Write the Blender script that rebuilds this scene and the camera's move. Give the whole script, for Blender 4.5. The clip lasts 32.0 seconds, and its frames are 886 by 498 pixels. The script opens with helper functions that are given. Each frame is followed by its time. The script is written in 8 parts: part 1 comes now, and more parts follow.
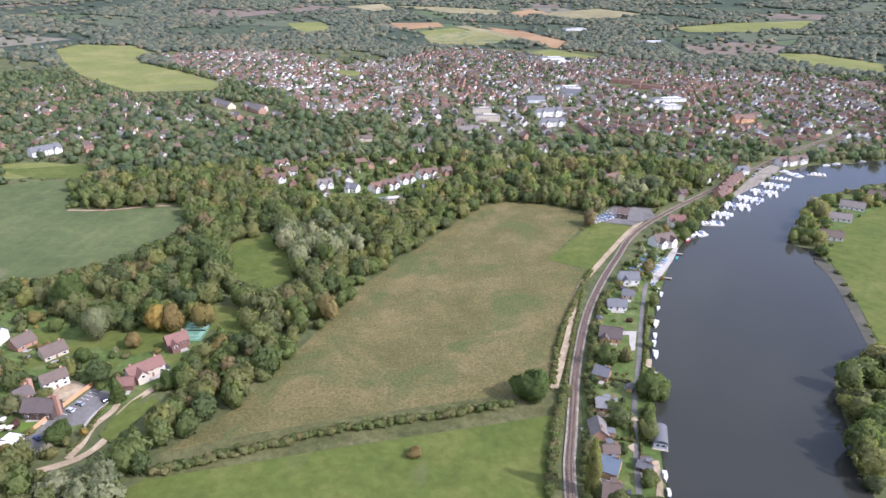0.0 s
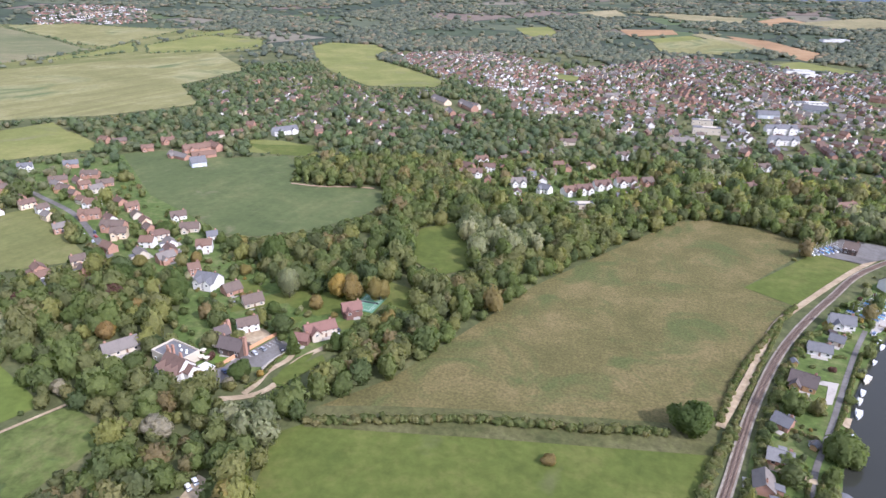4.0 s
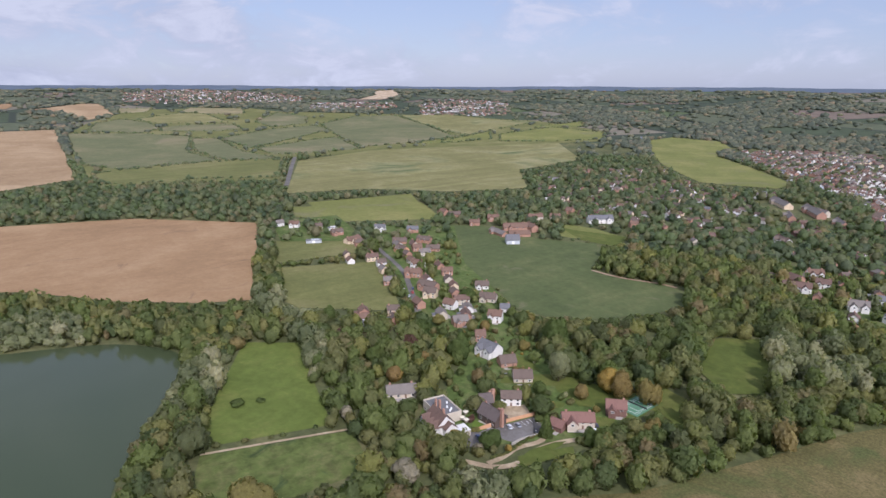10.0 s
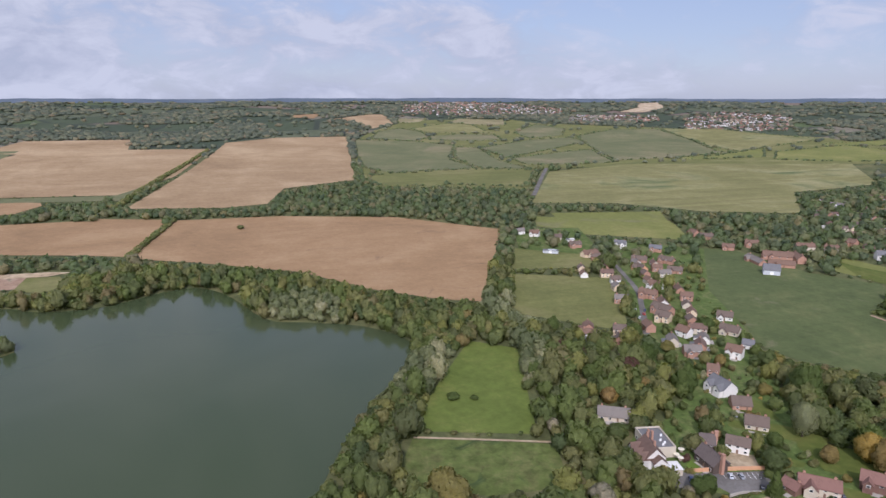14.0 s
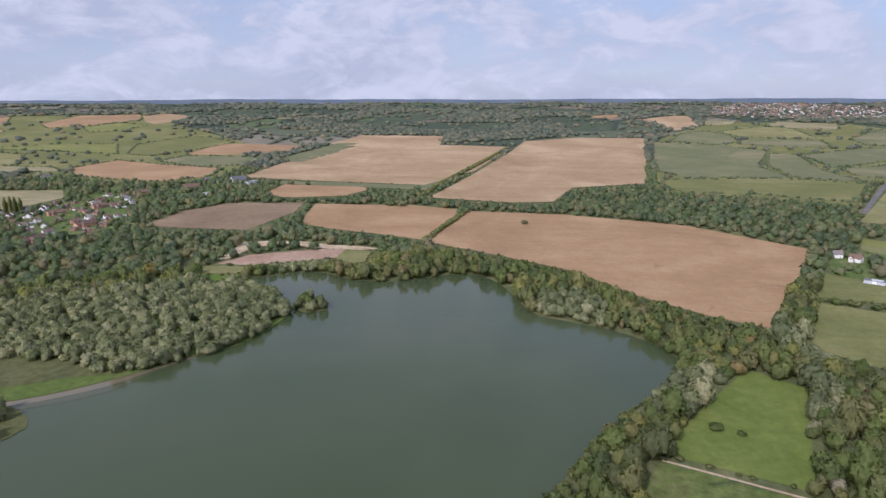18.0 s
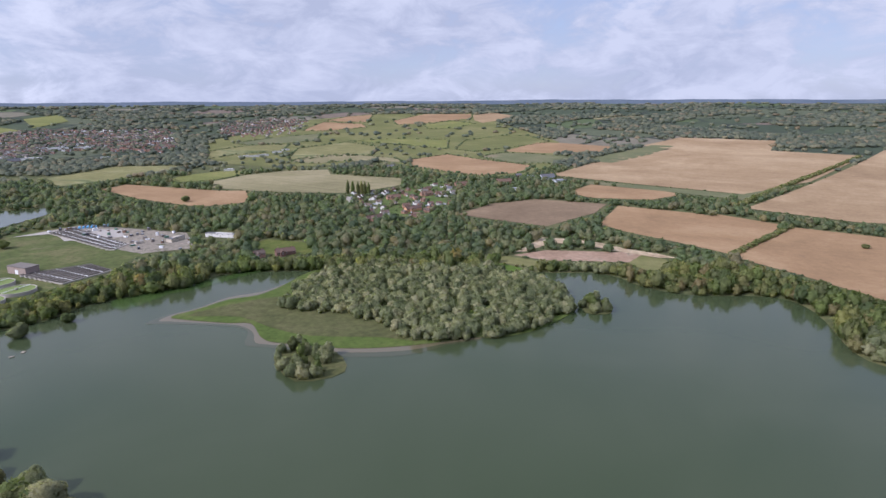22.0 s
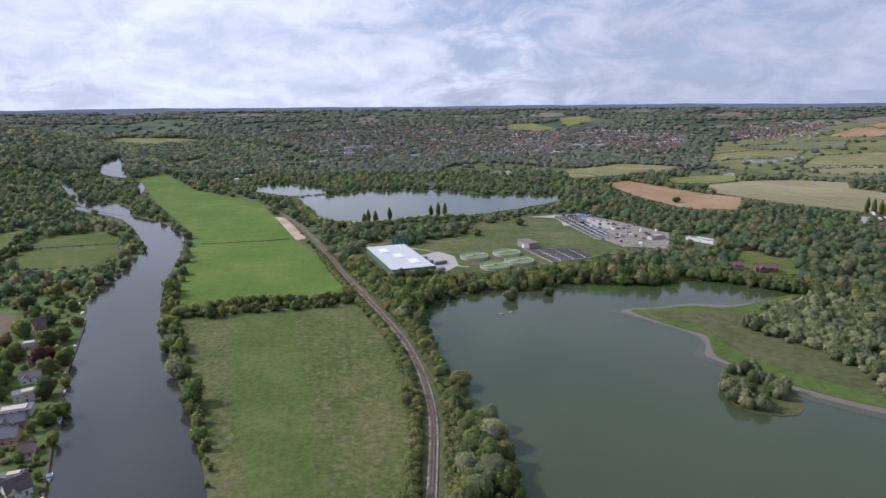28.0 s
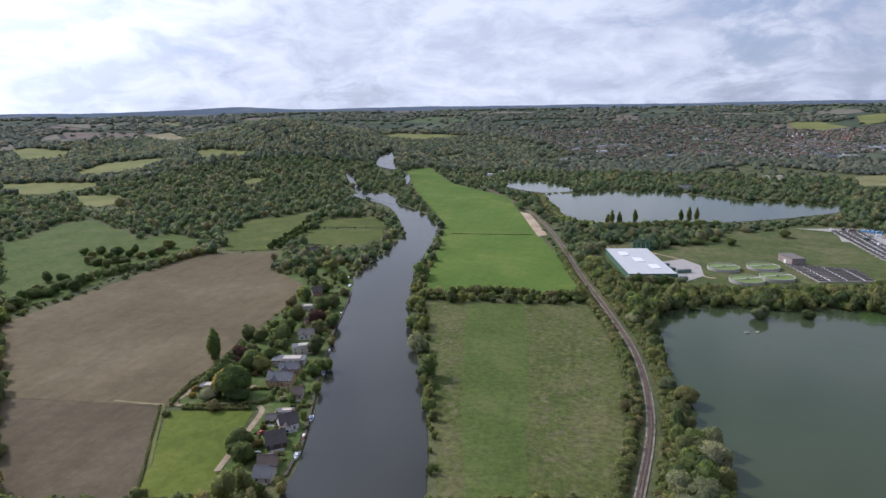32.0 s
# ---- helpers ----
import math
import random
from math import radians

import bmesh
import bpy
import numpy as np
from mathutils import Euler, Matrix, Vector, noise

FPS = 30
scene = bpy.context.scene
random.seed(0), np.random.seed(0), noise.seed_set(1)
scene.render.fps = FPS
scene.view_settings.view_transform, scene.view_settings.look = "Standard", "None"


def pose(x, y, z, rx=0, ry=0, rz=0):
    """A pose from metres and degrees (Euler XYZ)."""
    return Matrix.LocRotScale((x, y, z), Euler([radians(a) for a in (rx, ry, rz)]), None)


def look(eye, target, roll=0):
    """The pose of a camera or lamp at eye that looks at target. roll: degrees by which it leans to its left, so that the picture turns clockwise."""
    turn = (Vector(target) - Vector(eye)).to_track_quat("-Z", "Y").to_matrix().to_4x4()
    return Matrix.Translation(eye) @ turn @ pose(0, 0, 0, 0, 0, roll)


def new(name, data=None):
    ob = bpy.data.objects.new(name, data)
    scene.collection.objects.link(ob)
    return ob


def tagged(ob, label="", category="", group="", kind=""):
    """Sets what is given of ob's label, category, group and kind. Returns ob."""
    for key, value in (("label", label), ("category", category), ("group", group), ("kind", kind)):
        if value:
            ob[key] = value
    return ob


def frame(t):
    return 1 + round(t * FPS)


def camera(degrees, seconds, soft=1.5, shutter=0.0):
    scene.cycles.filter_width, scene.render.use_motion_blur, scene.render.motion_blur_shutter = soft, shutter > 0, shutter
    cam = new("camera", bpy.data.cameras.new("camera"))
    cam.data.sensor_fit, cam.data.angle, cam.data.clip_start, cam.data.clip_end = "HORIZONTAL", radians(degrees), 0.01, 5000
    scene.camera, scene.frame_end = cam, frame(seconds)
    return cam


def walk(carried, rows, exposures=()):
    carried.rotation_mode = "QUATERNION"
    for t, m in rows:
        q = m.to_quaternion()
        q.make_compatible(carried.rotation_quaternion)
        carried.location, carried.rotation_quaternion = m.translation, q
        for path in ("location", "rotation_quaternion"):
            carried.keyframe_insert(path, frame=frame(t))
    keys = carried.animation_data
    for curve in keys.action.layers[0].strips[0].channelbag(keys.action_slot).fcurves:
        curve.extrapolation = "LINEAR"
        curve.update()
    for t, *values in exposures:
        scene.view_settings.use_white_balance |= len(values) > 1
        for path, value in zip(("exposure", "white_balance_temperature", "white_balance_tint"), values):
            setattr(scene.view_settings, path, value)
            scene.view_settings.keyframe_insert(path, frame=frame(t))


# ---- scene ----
from mathutils.geometry import tessellate_polygon

S_END = 32.0
cam = camera(70.05, S_END)


def aim(x, y, z, yaw, pitch, roll):
    return pose(x, y, z, 90 + pitch, 0, yaw) @ pose(0, 0, 0, 0, 0, roll)


walk(cam, [
    (0.0, aim(-27.01, -32.72, 169.12, -0.001, -22.694, 0.535)),
    (0.5, aim(-24.90, -32.03, 168.16, 2.392, -22.568, 0.432)),
    (1.0, aim(-22.81, -31.35, 167.22, 4.830, -22.495, 0.427)),
    (1.5, aim(-20.76, -30.69, 166.35, 7.273, -22.423, 0.438)),
    (2.0, aim(-18.77, -30.08, 165.55, 9.776, -22.368, 0.460)),
    (2.5, aim(-16.85, -29.52, 164.87, 12.213, -22.316, 0.530)),
    (3.0, aim(-15.03, -29.01, 164.31, 14.725, -22.291, 0.545)),
    (3.5, aim(-13.29, -28.55, 163.89, 17.201, -22.286, 0.588)),
    (5.5, aim(-6.74, -26.60, 163.24, 27.220, -22.276, 0.512)),
    (6.0, aim(-5.11, -25.97, 163.28, 29.692, -22.096, 0.543)),
    (6.5, aim(-3.46, -25.24, 163.39, 32.195, -21.825, 0.569)),
    (7.0, aim(-1.80, -24.41, 163.54, 34.727, -21.096, 0.499)),
    (7.5, aim(-0.17, -23.49, 163.71, 37.224, -19.984, 0.523)),
    (8.0, aim(1.40, -22.50, 163.89, 39.721, -18.900, 0.413)),
    (8.5, aim(2.89, -21.44, 164.06, 42.196, -17.788, 0.350)),
    (9.0, aim(4.27, -20.32, 164.20, 44.683, -16.730, 0.319)),
    (9.5, aim(5.56, -19.16, 164.31, 47.174, -15.663, 0.276)),
    (10.0, aim(6.75, -17.94, 164.39, 49.660, -14.632, 0.219)),
    (10.5, aim(7.88, -16.69, 164.44, 52.145, -13.884, 0.193)),
    (11.0, aim(8.96, -15.39, 164.46, 54.665, -13.625, 0.178)),
    (11.5, aim(9.99, -14.06, 164.45, 57.205, -13.632, 0.116)),
    (12.0, aim(10.95, -12.70, 164.40, 60.004, -13.635, 0.118)),
    (12.5, aim(11.82, -11.32, 164.33, 62.999, -13.620, 0.017)),
    (13.0, aim(12.55, -9.92, 164.24, 66.141, -13.593, -0.053)),
    (13.5, aim(13.12, -8.50, 164.12, 69.311, -13.590, -0.001)),
    (14.0, aim(13.50, -7.08, 163.98, 72.595, -13.604, 0.005)),
    (14.5, aim(13.68, -5.65, 163.83, 75.916, -13.600, -0.034)),
    (16.5, aim(13.25, -0.01, 163.21, 89.124, -13.553, -0.134)),
    (17.0, aim(13.14, 1.36, 163.12, 92.441, -13.546, -0.140)),
    (17.5, aim(13.13, 2.71, 163.06, 95.693, -13.507, -0.100)),
    (18.0, aim(13.20, 4.03, 163.04, 98.937, -13.520, -0.115)),
    (18.5, aim(13.29, 5.35, 163.06, 102.184, -13.534, -0.159)),
    (19.0, aim(13.38, 6.66, 163.11, 105.457, -13.561, -0.120)),
    (19.5, aim(13.43, 7.98, 163.20, 108.702, -13.548, -0.186)),
    (20.0, aim(13.39, 9.32, 163.30, 112.011, -13.511, -0.199)),
    (20.5, aim(13.24, 10.68, 163.44, 115.581, -13.473, -0.158)),
    (21.0, aim(12.96, 12.06, 163.59, 119.303, -13.457, -0.201)),
    (21.5, aim(12.55, 13.46, 163.77, 123.034, -13.441, -0.219)),
    (22.0, aim(12.03, 14.87, 163.98, 126.737, -13.403, -0.309)),
    (22.5, aim(11.37, 16.29, 164.21, 130.370, -13.355, -0.325)),
    (23.0, aim(10.59, 17.71, 164.47, 133.955, -13.313, -0.340)),
    (23.5, aim(9.69, 19.07, 164.72, 137.628, -13.283, -0.391)),
    (24.0, aim(8.67, 20.29, 164.94, 141.323, -13.250, -0.427)),
    (24.5, aim(7.55, 21.32, 165.09, 144.997, -13.182, -0.482)),
    (25.0, aim(6.32, 22.08, 165.15, 148.670, -13.140, -0.568)),
    (25.5, aim(5.01, 22.53, 165.08, 152.452, -13.069, -0.726)),
    (27.5, aim(-0.64, 23.04, 164.66, 167.005, -12.961, -0.555)),
    (28.0, aim(-2.00, 23.37, 164.78, 170.355, -12.944, -0.522)),
    (28.5, aim(-3.30, 23.95, 165.09, 173.627, -12.956, -0.560)),
    (29.0, aim(-4.54, 24.79, 165.53, 176.761, -12.972, -0.597)),
    (29.5, aim(-5.74, 25.82, 166.04, 179.768, -12.983, -0.590)),
    (30.0, aim(-6.92, 27.02, 166.54, 182.437, -12.984, -0.600)),
    (30.5, aim(-8.10, 28.34, 166.97, 185.064, -12.981, -0.724)),
    (31.0, aim(-9.28, 29.75, 167.35, 187.797, -12.970, -0.807)),
    (31.5, aim(-10.46, 31.22, 167.69, 190.482, -12.980, -1.155)),
    (32.0, aim(-11.64, 32.72, 168.01, 193.059, -12.933, -0.990)),
], [(0.0, 0.82, 5650, 24), (6.0, 0.64, 5650, 24), (9.0, 0.21, 5800, 23), (13.0, 0.02, 5900, 22), (19.0, 0.12, 5800, 23), (24.0, 0.18, 5700, 23), (28.0, 0.0, 5650, 21), (32.0, -0.1, 5700, 19)])

# ---- light ----
SUN_DIR = Vector((0.93, -0.36, 0.78)).normalized()
sun = new("sun", bpy.data.lights.new("sun", "SUN"))
sun.data.energy, sun.data.angle, sun.data.color = 2.9, radians(2.5), (1.0, 0.94, 0.85)
sun.matrix_world = look(SUN_DIR * 800, (0, 0, 0))


def make_world():
    world = bpy.data.worlds.new("sky")
    scene.world = world
    world.use_nodes = True
    nt = world.node_tree
    nt.nodes.clear()
    N, L = nt.nodes.new, nt.links.new
    out, bg, sky = N("ShaderNodeOutputWorld"), N("ShaderNodeBackground"), N("ShaderNodeTexSky")
    sky.sky_type, sky.sun_disc = "NISHITA", False
    sky.sun_elevation = math.asin(SUN_DIR.z)
    sky.sun_rotation = math.atan2(SUN_DIR.x, SUN_DIR.y)
    sky.dust_density, sky.air_density = 0.5, 1.0
    tc = N("ShaderNodeTexCoord")
    big, small = N("ShaderNodeTexNoise"), N("ShaderNodeTexNoise")
    flat = N("ShaderNodeMapping")
    flat.inputs["Scale"].default_value = (1, 1, 2.3)
    L(tc.outputs["Generated"], flat.inputs[0])
    for nz, sc, det, ro in ((big, 2.2, 5, 0.55), (small, 10.0, 9, 0.62)):
        nz.inputs["Scale"].default_value, nz.inputs["Detail"].default_value, nz.inputs["Roughness"].default_value = sc, det, ro
        nz.inputs["Distortion"].default_value = 0.4
        L(flat.outputs[0], nz.inputs["Vector"])
    m1 = N("ShaderNodeMath"); m1.operation = "MULTIPLY_ADD"; m1.inputs[1].default_value = 0.9
    L(small.outputs["Fac"], m1.inputs[0]); L(big.outputs["Fac"], m1.inputs[2])
    scl = N("ShaderNodeMath"); scl.operation = "MULTIPLY"; scl.inputs[1].default_value = 0.88
    L(m1.outputs[0], scl.inputs[0])
    ramp = N("ShaderNodeValToRGB")
    ramp.color_ramp.elements[0].position, ramp.color_ramp.elements[0].color = 0.66, (0, 0, 0, 1)
    ramp.color_ramp.elements[1].position, ramp.color_ramp.elements[1].color = 0.88, (1, 1, 1, 1)
    e = ramp.color_ramp.elements.new(0.76); e.color = (0.35, 0.35, 0.35, 1)
    mix = N("ShaderNodeMix"); mix.data_type = "RGBA"
    L(ramp.outputs[0], mix.inputs["Factor"])
    side = N("ShaderNodeVectorMath"); side.operation = "DOT_PRODUCT"
    side.inputs[1].default_value = (0.42, -0.9, 0.0)
    L(tc.outputs["Generated"], side.inputs[0])
    bank = N("ShaderNodeValToRGB")
    bank.color_ramp.elements[0].position, bank.color_ramp.elements[0].color = 0.6, (4.35, 4.68, 5.2, 1)
    bank.color_ramp.elements[1].position, bank.color_ramp.elements[1].color = 0.95, (6.7, 7.05, 7.35, 1)
    L(side.outputs["Value"], bank.inputs[0])
    shape = N("ShaderNodeValToRGB")
    shape.color_ramp.elements[0].position, shape.color_ramp.elements[0].color = 0.4, (0.83, 0.85, 0.89, 1)
    shape.color_ramp.elements[1].position, shape.color_ramp.elements[1].color = 0.62, (1.13, 1.12, 1.1, 1)
    L(small.outputs["Fac"], shape.inputs[0])
    lit = N("ShaderNodeMix"); lit.data_type, lit.blend_type = "RGBA", "MULTIPLY"
    lit.inputs["Factor"].default_value = 1.0
    L(bank.outputs[0], lit.inputs["A"]); L(shape.outputs[0], lit.inputs["B"]); L(lit.outputs["Result"], mix.inputs["B"])
    more = N("ShaderNodeMath"); more.operation = "MULTIPLY_ADD"; more.inputs[1].default_value = 0.13
    L(side.outputs["Value"], more.inputs[0]); L(scl.outputs[0], more.inputs[2]); L(more.outputs[0], ramp.inputs[0])
    veil = N("ShaderNodeMix"); veil.data_type = "RGBA"
    veil.inputs["Factor"].default_value = 0.72
    veil.inputs["B"].default_value = (3.1, 3.7, 4.85, 1)
    L(sky.outputs[0], veil.inputs["A"]); L(veil.outputs["Result"], mix.inputs["A"])
    # haze brightens the sky round the sun
    near = N("ShaderNodeVectorMath"); near.operation = "DOT_PRODUCT"
    near.inputs[1].default_value = SUN_DIR
    L(tc.outputs["Generated"], near.inputs[0])
    glow = N("ShaderNodeMapRange"); glow.interpolation_type = "SMOOTHSTEP"
    for i, v in enumerate((0.6, 1.0, 1.0, 2.3)):
        glow.inputs[i + 1].default_value = v
    L(near.outputs["Value"], glow.inputs[0])
    haze = N("ShaderNodeVectorMath"); haze.operation = "SCALE"
    L(mix.outputs["Result"], haze.inputs[0]); L(glow.outputs[0], haze.inputs["Scale"])
    L(haze.outputs[0], bg.inputs["Color"])
    bg.inputs["Strength"].default_value = 0.118
    L(bg.outputs[0], out.inputs["Surface"])


make_world()


# ---- materials ----
def material(name, rough=0.9, metal=0.0, spec=0.3):
    m = bpy.data.materials.new(name)
    m.use_nodes = True
    nt = m.node_tree
    b = nt.nodes["Principled BSDF"]
    b.inputs["Roughness"].default_value, b.inputs["Metallic"].default_value = rough, metal
    b.inputs["Specular IOR Level"].default_value = spec
    return m, nt, b


def noise_node(nt, scale, detail=4.0, rough=0.6, vec=None, distort=0.0):
    n = nt.nodes.new("ShaderNodeTexNoise")
    n.inputs["Scale"].default_value, n.inputs["Detail"].default_value = scale, detail
    n.inputs["Roughness"].default_value, n.inputs["Distortion"].default_value = rough, distort
    if vec:
        nt.links.new(vec, n.inputs["Vector"])
    return n


def ramp_node(nt, fac, stops):
    r = nt.nodes.new("ShaderNodeValToRGB")
    els = r.color_ramp.elements
    while len(els) < len(stops):
        els.new(0.5)
    for e, (p, c) in zip(els, stops):
        e.position, e.color = p, (*c, 1)
    nt.links.new(fac, r.inputs[0])
    return r


def mix_node(nt, fac, a, b, mode="MIX"):
    m = nt.nodes.new("ShaderNodeMix")
    m.data_type, m.blend_type = "RGBA", mode
    for sock, v in (("Factor", fac), ("A", a), ("B", b)):
        if isinstance(v, (int, float)):
            m.inputs[sock].default_value = v
        elif isinstance(v, tuple):
            m.inputs[sock].default_value = (*v, 1)
        else:
            nt.links.new(v, m.inputs[sock])
    return m.outputs["Result"]


def bump_node(nt, b, height, strength, dist):
    n = nt.nodes.new("ShaderNodeBump")
    n.inputs["Strength"].default_value, n.inputs["Distance"].default_value = strength, dist
    nt.links.new(height, n.inputs["Height"])
    nt.links.new(n.outputs[0], b.inputs["Normal"])


def soil(name, dark, mid, light, big=0.012, fine=0.35, stripe=None, patches=None, bump=0.25, tuft=0.12):
    """Ground cover: broad patches, fine grain, and faint drilling lines where stripe = (bearing in degrees, spacing in metres, strength)."""
    m, nt, b = material(name, 0.95, 0, 0.15)
    dark, mid, light = (tuple(np.multiply(c, (1.13, 1.0, 1.0) if c[1] > c[0] else 1.0)) for c in (dark, mid, light))
    tc = nt.nodes.new("ShaderNodeTexCoord")
    vec = tc.outputs["Object"]
    n1, n2, n3 = noise_node(nt, big, 5, 0.6, vec, 0.5), noise_node(nt, fine, 5, 0.7, vec), noise_node(nt, big * 6, 5, 0.65, vec)
    s = nt.nodes.new("ShaderNodeMath"); s.operation = "MULTIPLY_ADD"; s.inputs[1].default_value = 0.35
    nt.links.new(n3.outputs["Fac"], s.inputs[0]); nt.links.new(n1.outputs["Fac"], s.inputs[2])
    s2 = nt.nodes.new("ShaderNodeMath"); s2.operation = "MULTIPLY_ADD"; s2.inputs[1].default_value = 0.3
    nt.links.new(n2.outputs["Fac"], s2.inputs[0]); nt.links.new(s.outputs[0], s2.inputs[2])
    col = ramp_node(nt, s2.outputs[0], [(0.58, dark), (0.82, mid), (1.0, light)]).outputs[0]
    if stripe:
        mp = nt.nodes.new("ShaderNodeMapping")
        mp.inputs["Rotation"].default_value = (0, 0, radians(stripe[0]))
        mp.inputs["Scale"].default_value = (1.0 / stripe[1], 0.004, 1)
        nt.links.new(vec, mp.inputs[0])
        w = noise_node(nt, 1.0, 3, 0.6, mp.outputs[0], 0.15)
        f = ramp_node(nt, w.outputs["Fac"], [(0.3, (1 - stripe[2],) * 3), (0.7, (1 + stripe[2],) * 3)]).outputs[0]
        col = mix_node(nt, 1.0, col, f, "MULTIPLY")
    if patches:
        n4 = noise_node(nt, patches[0], 4, 0.6, vec, 0.8)
        f = ramp_node(nt, n4.outputs["Fac"], [(patches[1], (0, 0, 0)), (patches[1] + 0.12, (1, 1, 1))]).outputs[0]
        col = mix_node(nt, f, col, patches[2])
    n5 = noise_node(nt, fine * 0.45, 3, 0.7, vec, 0.3)
    f = ramp_node(nt, n5.outputs["Fac"], [(0.3, (1 - tuft,) * 3), (0.7, (1 + tuft,) * 3)]).outputs[0]
    col = mix_node(nt, 1.0, col, f, "MULTIPLY")
    nt.links.new(col, b.inputs["Base Color"])
    bump_node(nt, b, n2.outputs["Fac"], bump, 0.4)
    return m


M = {}
M["ground"] = soil("woodland_floor", (0.06, 0.078, 0.032), (0.09, 0.112, 0.046), (0.14, 0.15, 0.066), 0.02, tuft=0.25)


def farmland():
    """Distant patchwork of grass, stubble and tilled parcels."""
    m, nt, b = material("distant_farmland", 0.95, 0, 0.1)
    tc = nt.nodes.new("ShaderNodeTexCoord")
    v = nt.nodes.new("ShaderNodeTexVoronoi")
    v.voronoi_dimensions = "2D"
    v.inputs["Scale"].default_value = 0.0036
    nt.links.new(tc.outputs["Object"], v.inputs["Vector"])
    sp = nt.nodes.new("ShaderNodeSeparateColor")
    nt.links.new(v.outputs["Color"], sp.inputs[0])
    r = ramp_node(nt, sp.outputs[0], [(0.0, (0.062, 0.08, 0.05)), (0.3, (0.075, 0.095, 0.055)), (0.55, (0.11, 0.125, 0.075)), (0.74, (0.2, 0.18, 0.13)), (0.84, (0.19, 0.15, 0.115)), (0.93, (0.1, 0.13, 0.06))])
    r.color_ramp.interpolation = "CONSTANT"
    edge = nt.nodes.new("ShaderNodeTexVoronoi")
    edge.voronoi_dimensions, edge.feature = "2D", "DISTANCE_TO_EDGE"
    edge.inputs["Scale"].default_value = 0.0036
    nt.links.new(tc.outputs["Object"], edge.inputs["Vector"])
    n = noise_node(nt, 0.02, 5, 0.7, tc.outputs["Object"])
    f = ramp_node(nt, n.outputs["Fac"], [(0.3, (0.75, 0.75, 0.75)), (0.7, (1.2, 1.2, 1.2))]).outputs[0]
    line = ramp_node(nt, edge.outputs["Distance"], [(0.03, (1, 1, 1)), (0.05, (0, 0, 0))]).outputs[0]
    nt.links.new(mix_node(nt, line, mix_node(nt, 1.0, r.outputs[0], f, "MULTIPLY"), (0.05, 0.06, 0.045)), b.inputs["Base Color"])
    return m


M["farmland"] = farmland()
M["lawn"] = soil("garden_lawn", (0.06, 0.1, 0.026), (0.085, 0.135, 0.036), (0.13, 0.16, 0.06), 0.06, 0.6, tuft=0.3)
M["tan"] = soil("meadow_grass", (0.1, 0.094, 0.034), (0.142, 0.123, 0.047), (0.19, 0.152, 0.066), 0.03, 1.6, patches=(0.028, 0.52, (0.1, 0.112, 0.038)), tuft=0.3, bump=0.9)
M["lush"] = soil("pasture", (0.068, 0.1, 0.022), (0.088, 0.122, 0.027), (0.122, 0.145, 0.04), 0.03, patches=(0.02, 0.62, (0.115, 0.125, 0.045)), tuft=0.16)
M["bright"] = soil("spring_pasture", (0.075, 0.135, 0.022), (0.095, 0.168, 0.027), (0.135, 0.195, 0.04), 0.012, stripe=(12, 9, 0.06), tuft=0.1)
M["lime"] = soil("lime_pasture", (0.125, 0.155, 0.046), (0.16, 0.19, 0.056), (0.21, 0.225, 0.078), 0.01, patches=(0.012, 0.6, (0.19, 0.18, 0.085)))
M["crop"] = soil("leaf_crop", (0.068, 0.098, 0.037), (0.086, 0.12, 0.045), (0.125, 0.15, 0.06), 0.012, stripe=(35, 6, 0.05), patches=(0.035, 0.6, (0.15, 0.148, 0.075)))
# crop green for the far fields, lightened in base colour for haze
M["farcrop"] = soil("hazed_cereal_crop", (0.105, 0.13, 0.062), (0.132, 0.156, 0.074), (0.185, 0.19, 0.1), 0.006, stripe=(25, 16, 0.07), patches=(0.006, 0.63, (0.24, 0.2, 0.12)))
M["olive"] = soil("stubble_green", (0.14, 0.155, 0.06), (0.19, 0.2, 0.08), (0.29, 0.27, 0.135), 0.006, stripe=(40, 14, 0.14), patches=(0.006, 0.55, (0.12, 0.145, 0.056)))
M["olivegreen"] = soil("grass_ley", (0.105, 0.128, 0.044), (0.138, 0.16, 0.054), (0.185, 0.195, 0.08), 0.008, stripe=(20, 12, 0.1))
M["worksgrass"] = soil("rough_grass", (0.062, 0.09, 0.028), (0.085, 0.115, 0.036), (0.13, 0.14, 0.06), 0.02, patches=(0.03, 0.64, (0.16, 0.145, 0.08)), tuft=0.25)
M["rough"] = soil("rough_pasture", (0.066, 0.1, 0.026), (0.092, 0.13, 0.036), (0.14, 0.155, 0.06), 0.03, patches=(0.05, 0.6, (0.05, 0.075, 0.028)), tuft=0.3)
M["rough2"] = soil("tussocky_meadow", (0.062, 0.09, 0.022), (0.085, 0.112, 0.03), (0.125, 0.135, 0.052), 0.02, 0.6, patches=(0.16, 0.53, (0.15, 0.132, 0.066)), tuft=0.36, bump=0.9)
M["rough3"] = soil("smoother_meadow", (0.062, 0.098, 0.022), (0.08, 0.122, 0.027), (0.11, 0.14, 0.042), 0.02, 0.6, patches=(0.1, 0.6, (0.1, 0.115, 0.04)), tuft=0.25, bump=0.7)
M["isle"] = soil("isle_and_shaded_slope_grass", (0.06, 0.1, 0.022), (0.08, 0.125, 0.028), (0.11, 0.135, 0.045), 0.03, tuft=0.2)
M["reed"] = soil("reed_bed", (0.065, 0.08, 0.03), (0.085, 0.1, 0.038), (0.12, 0.115, 0.05), 0.03, tuft=0.25)
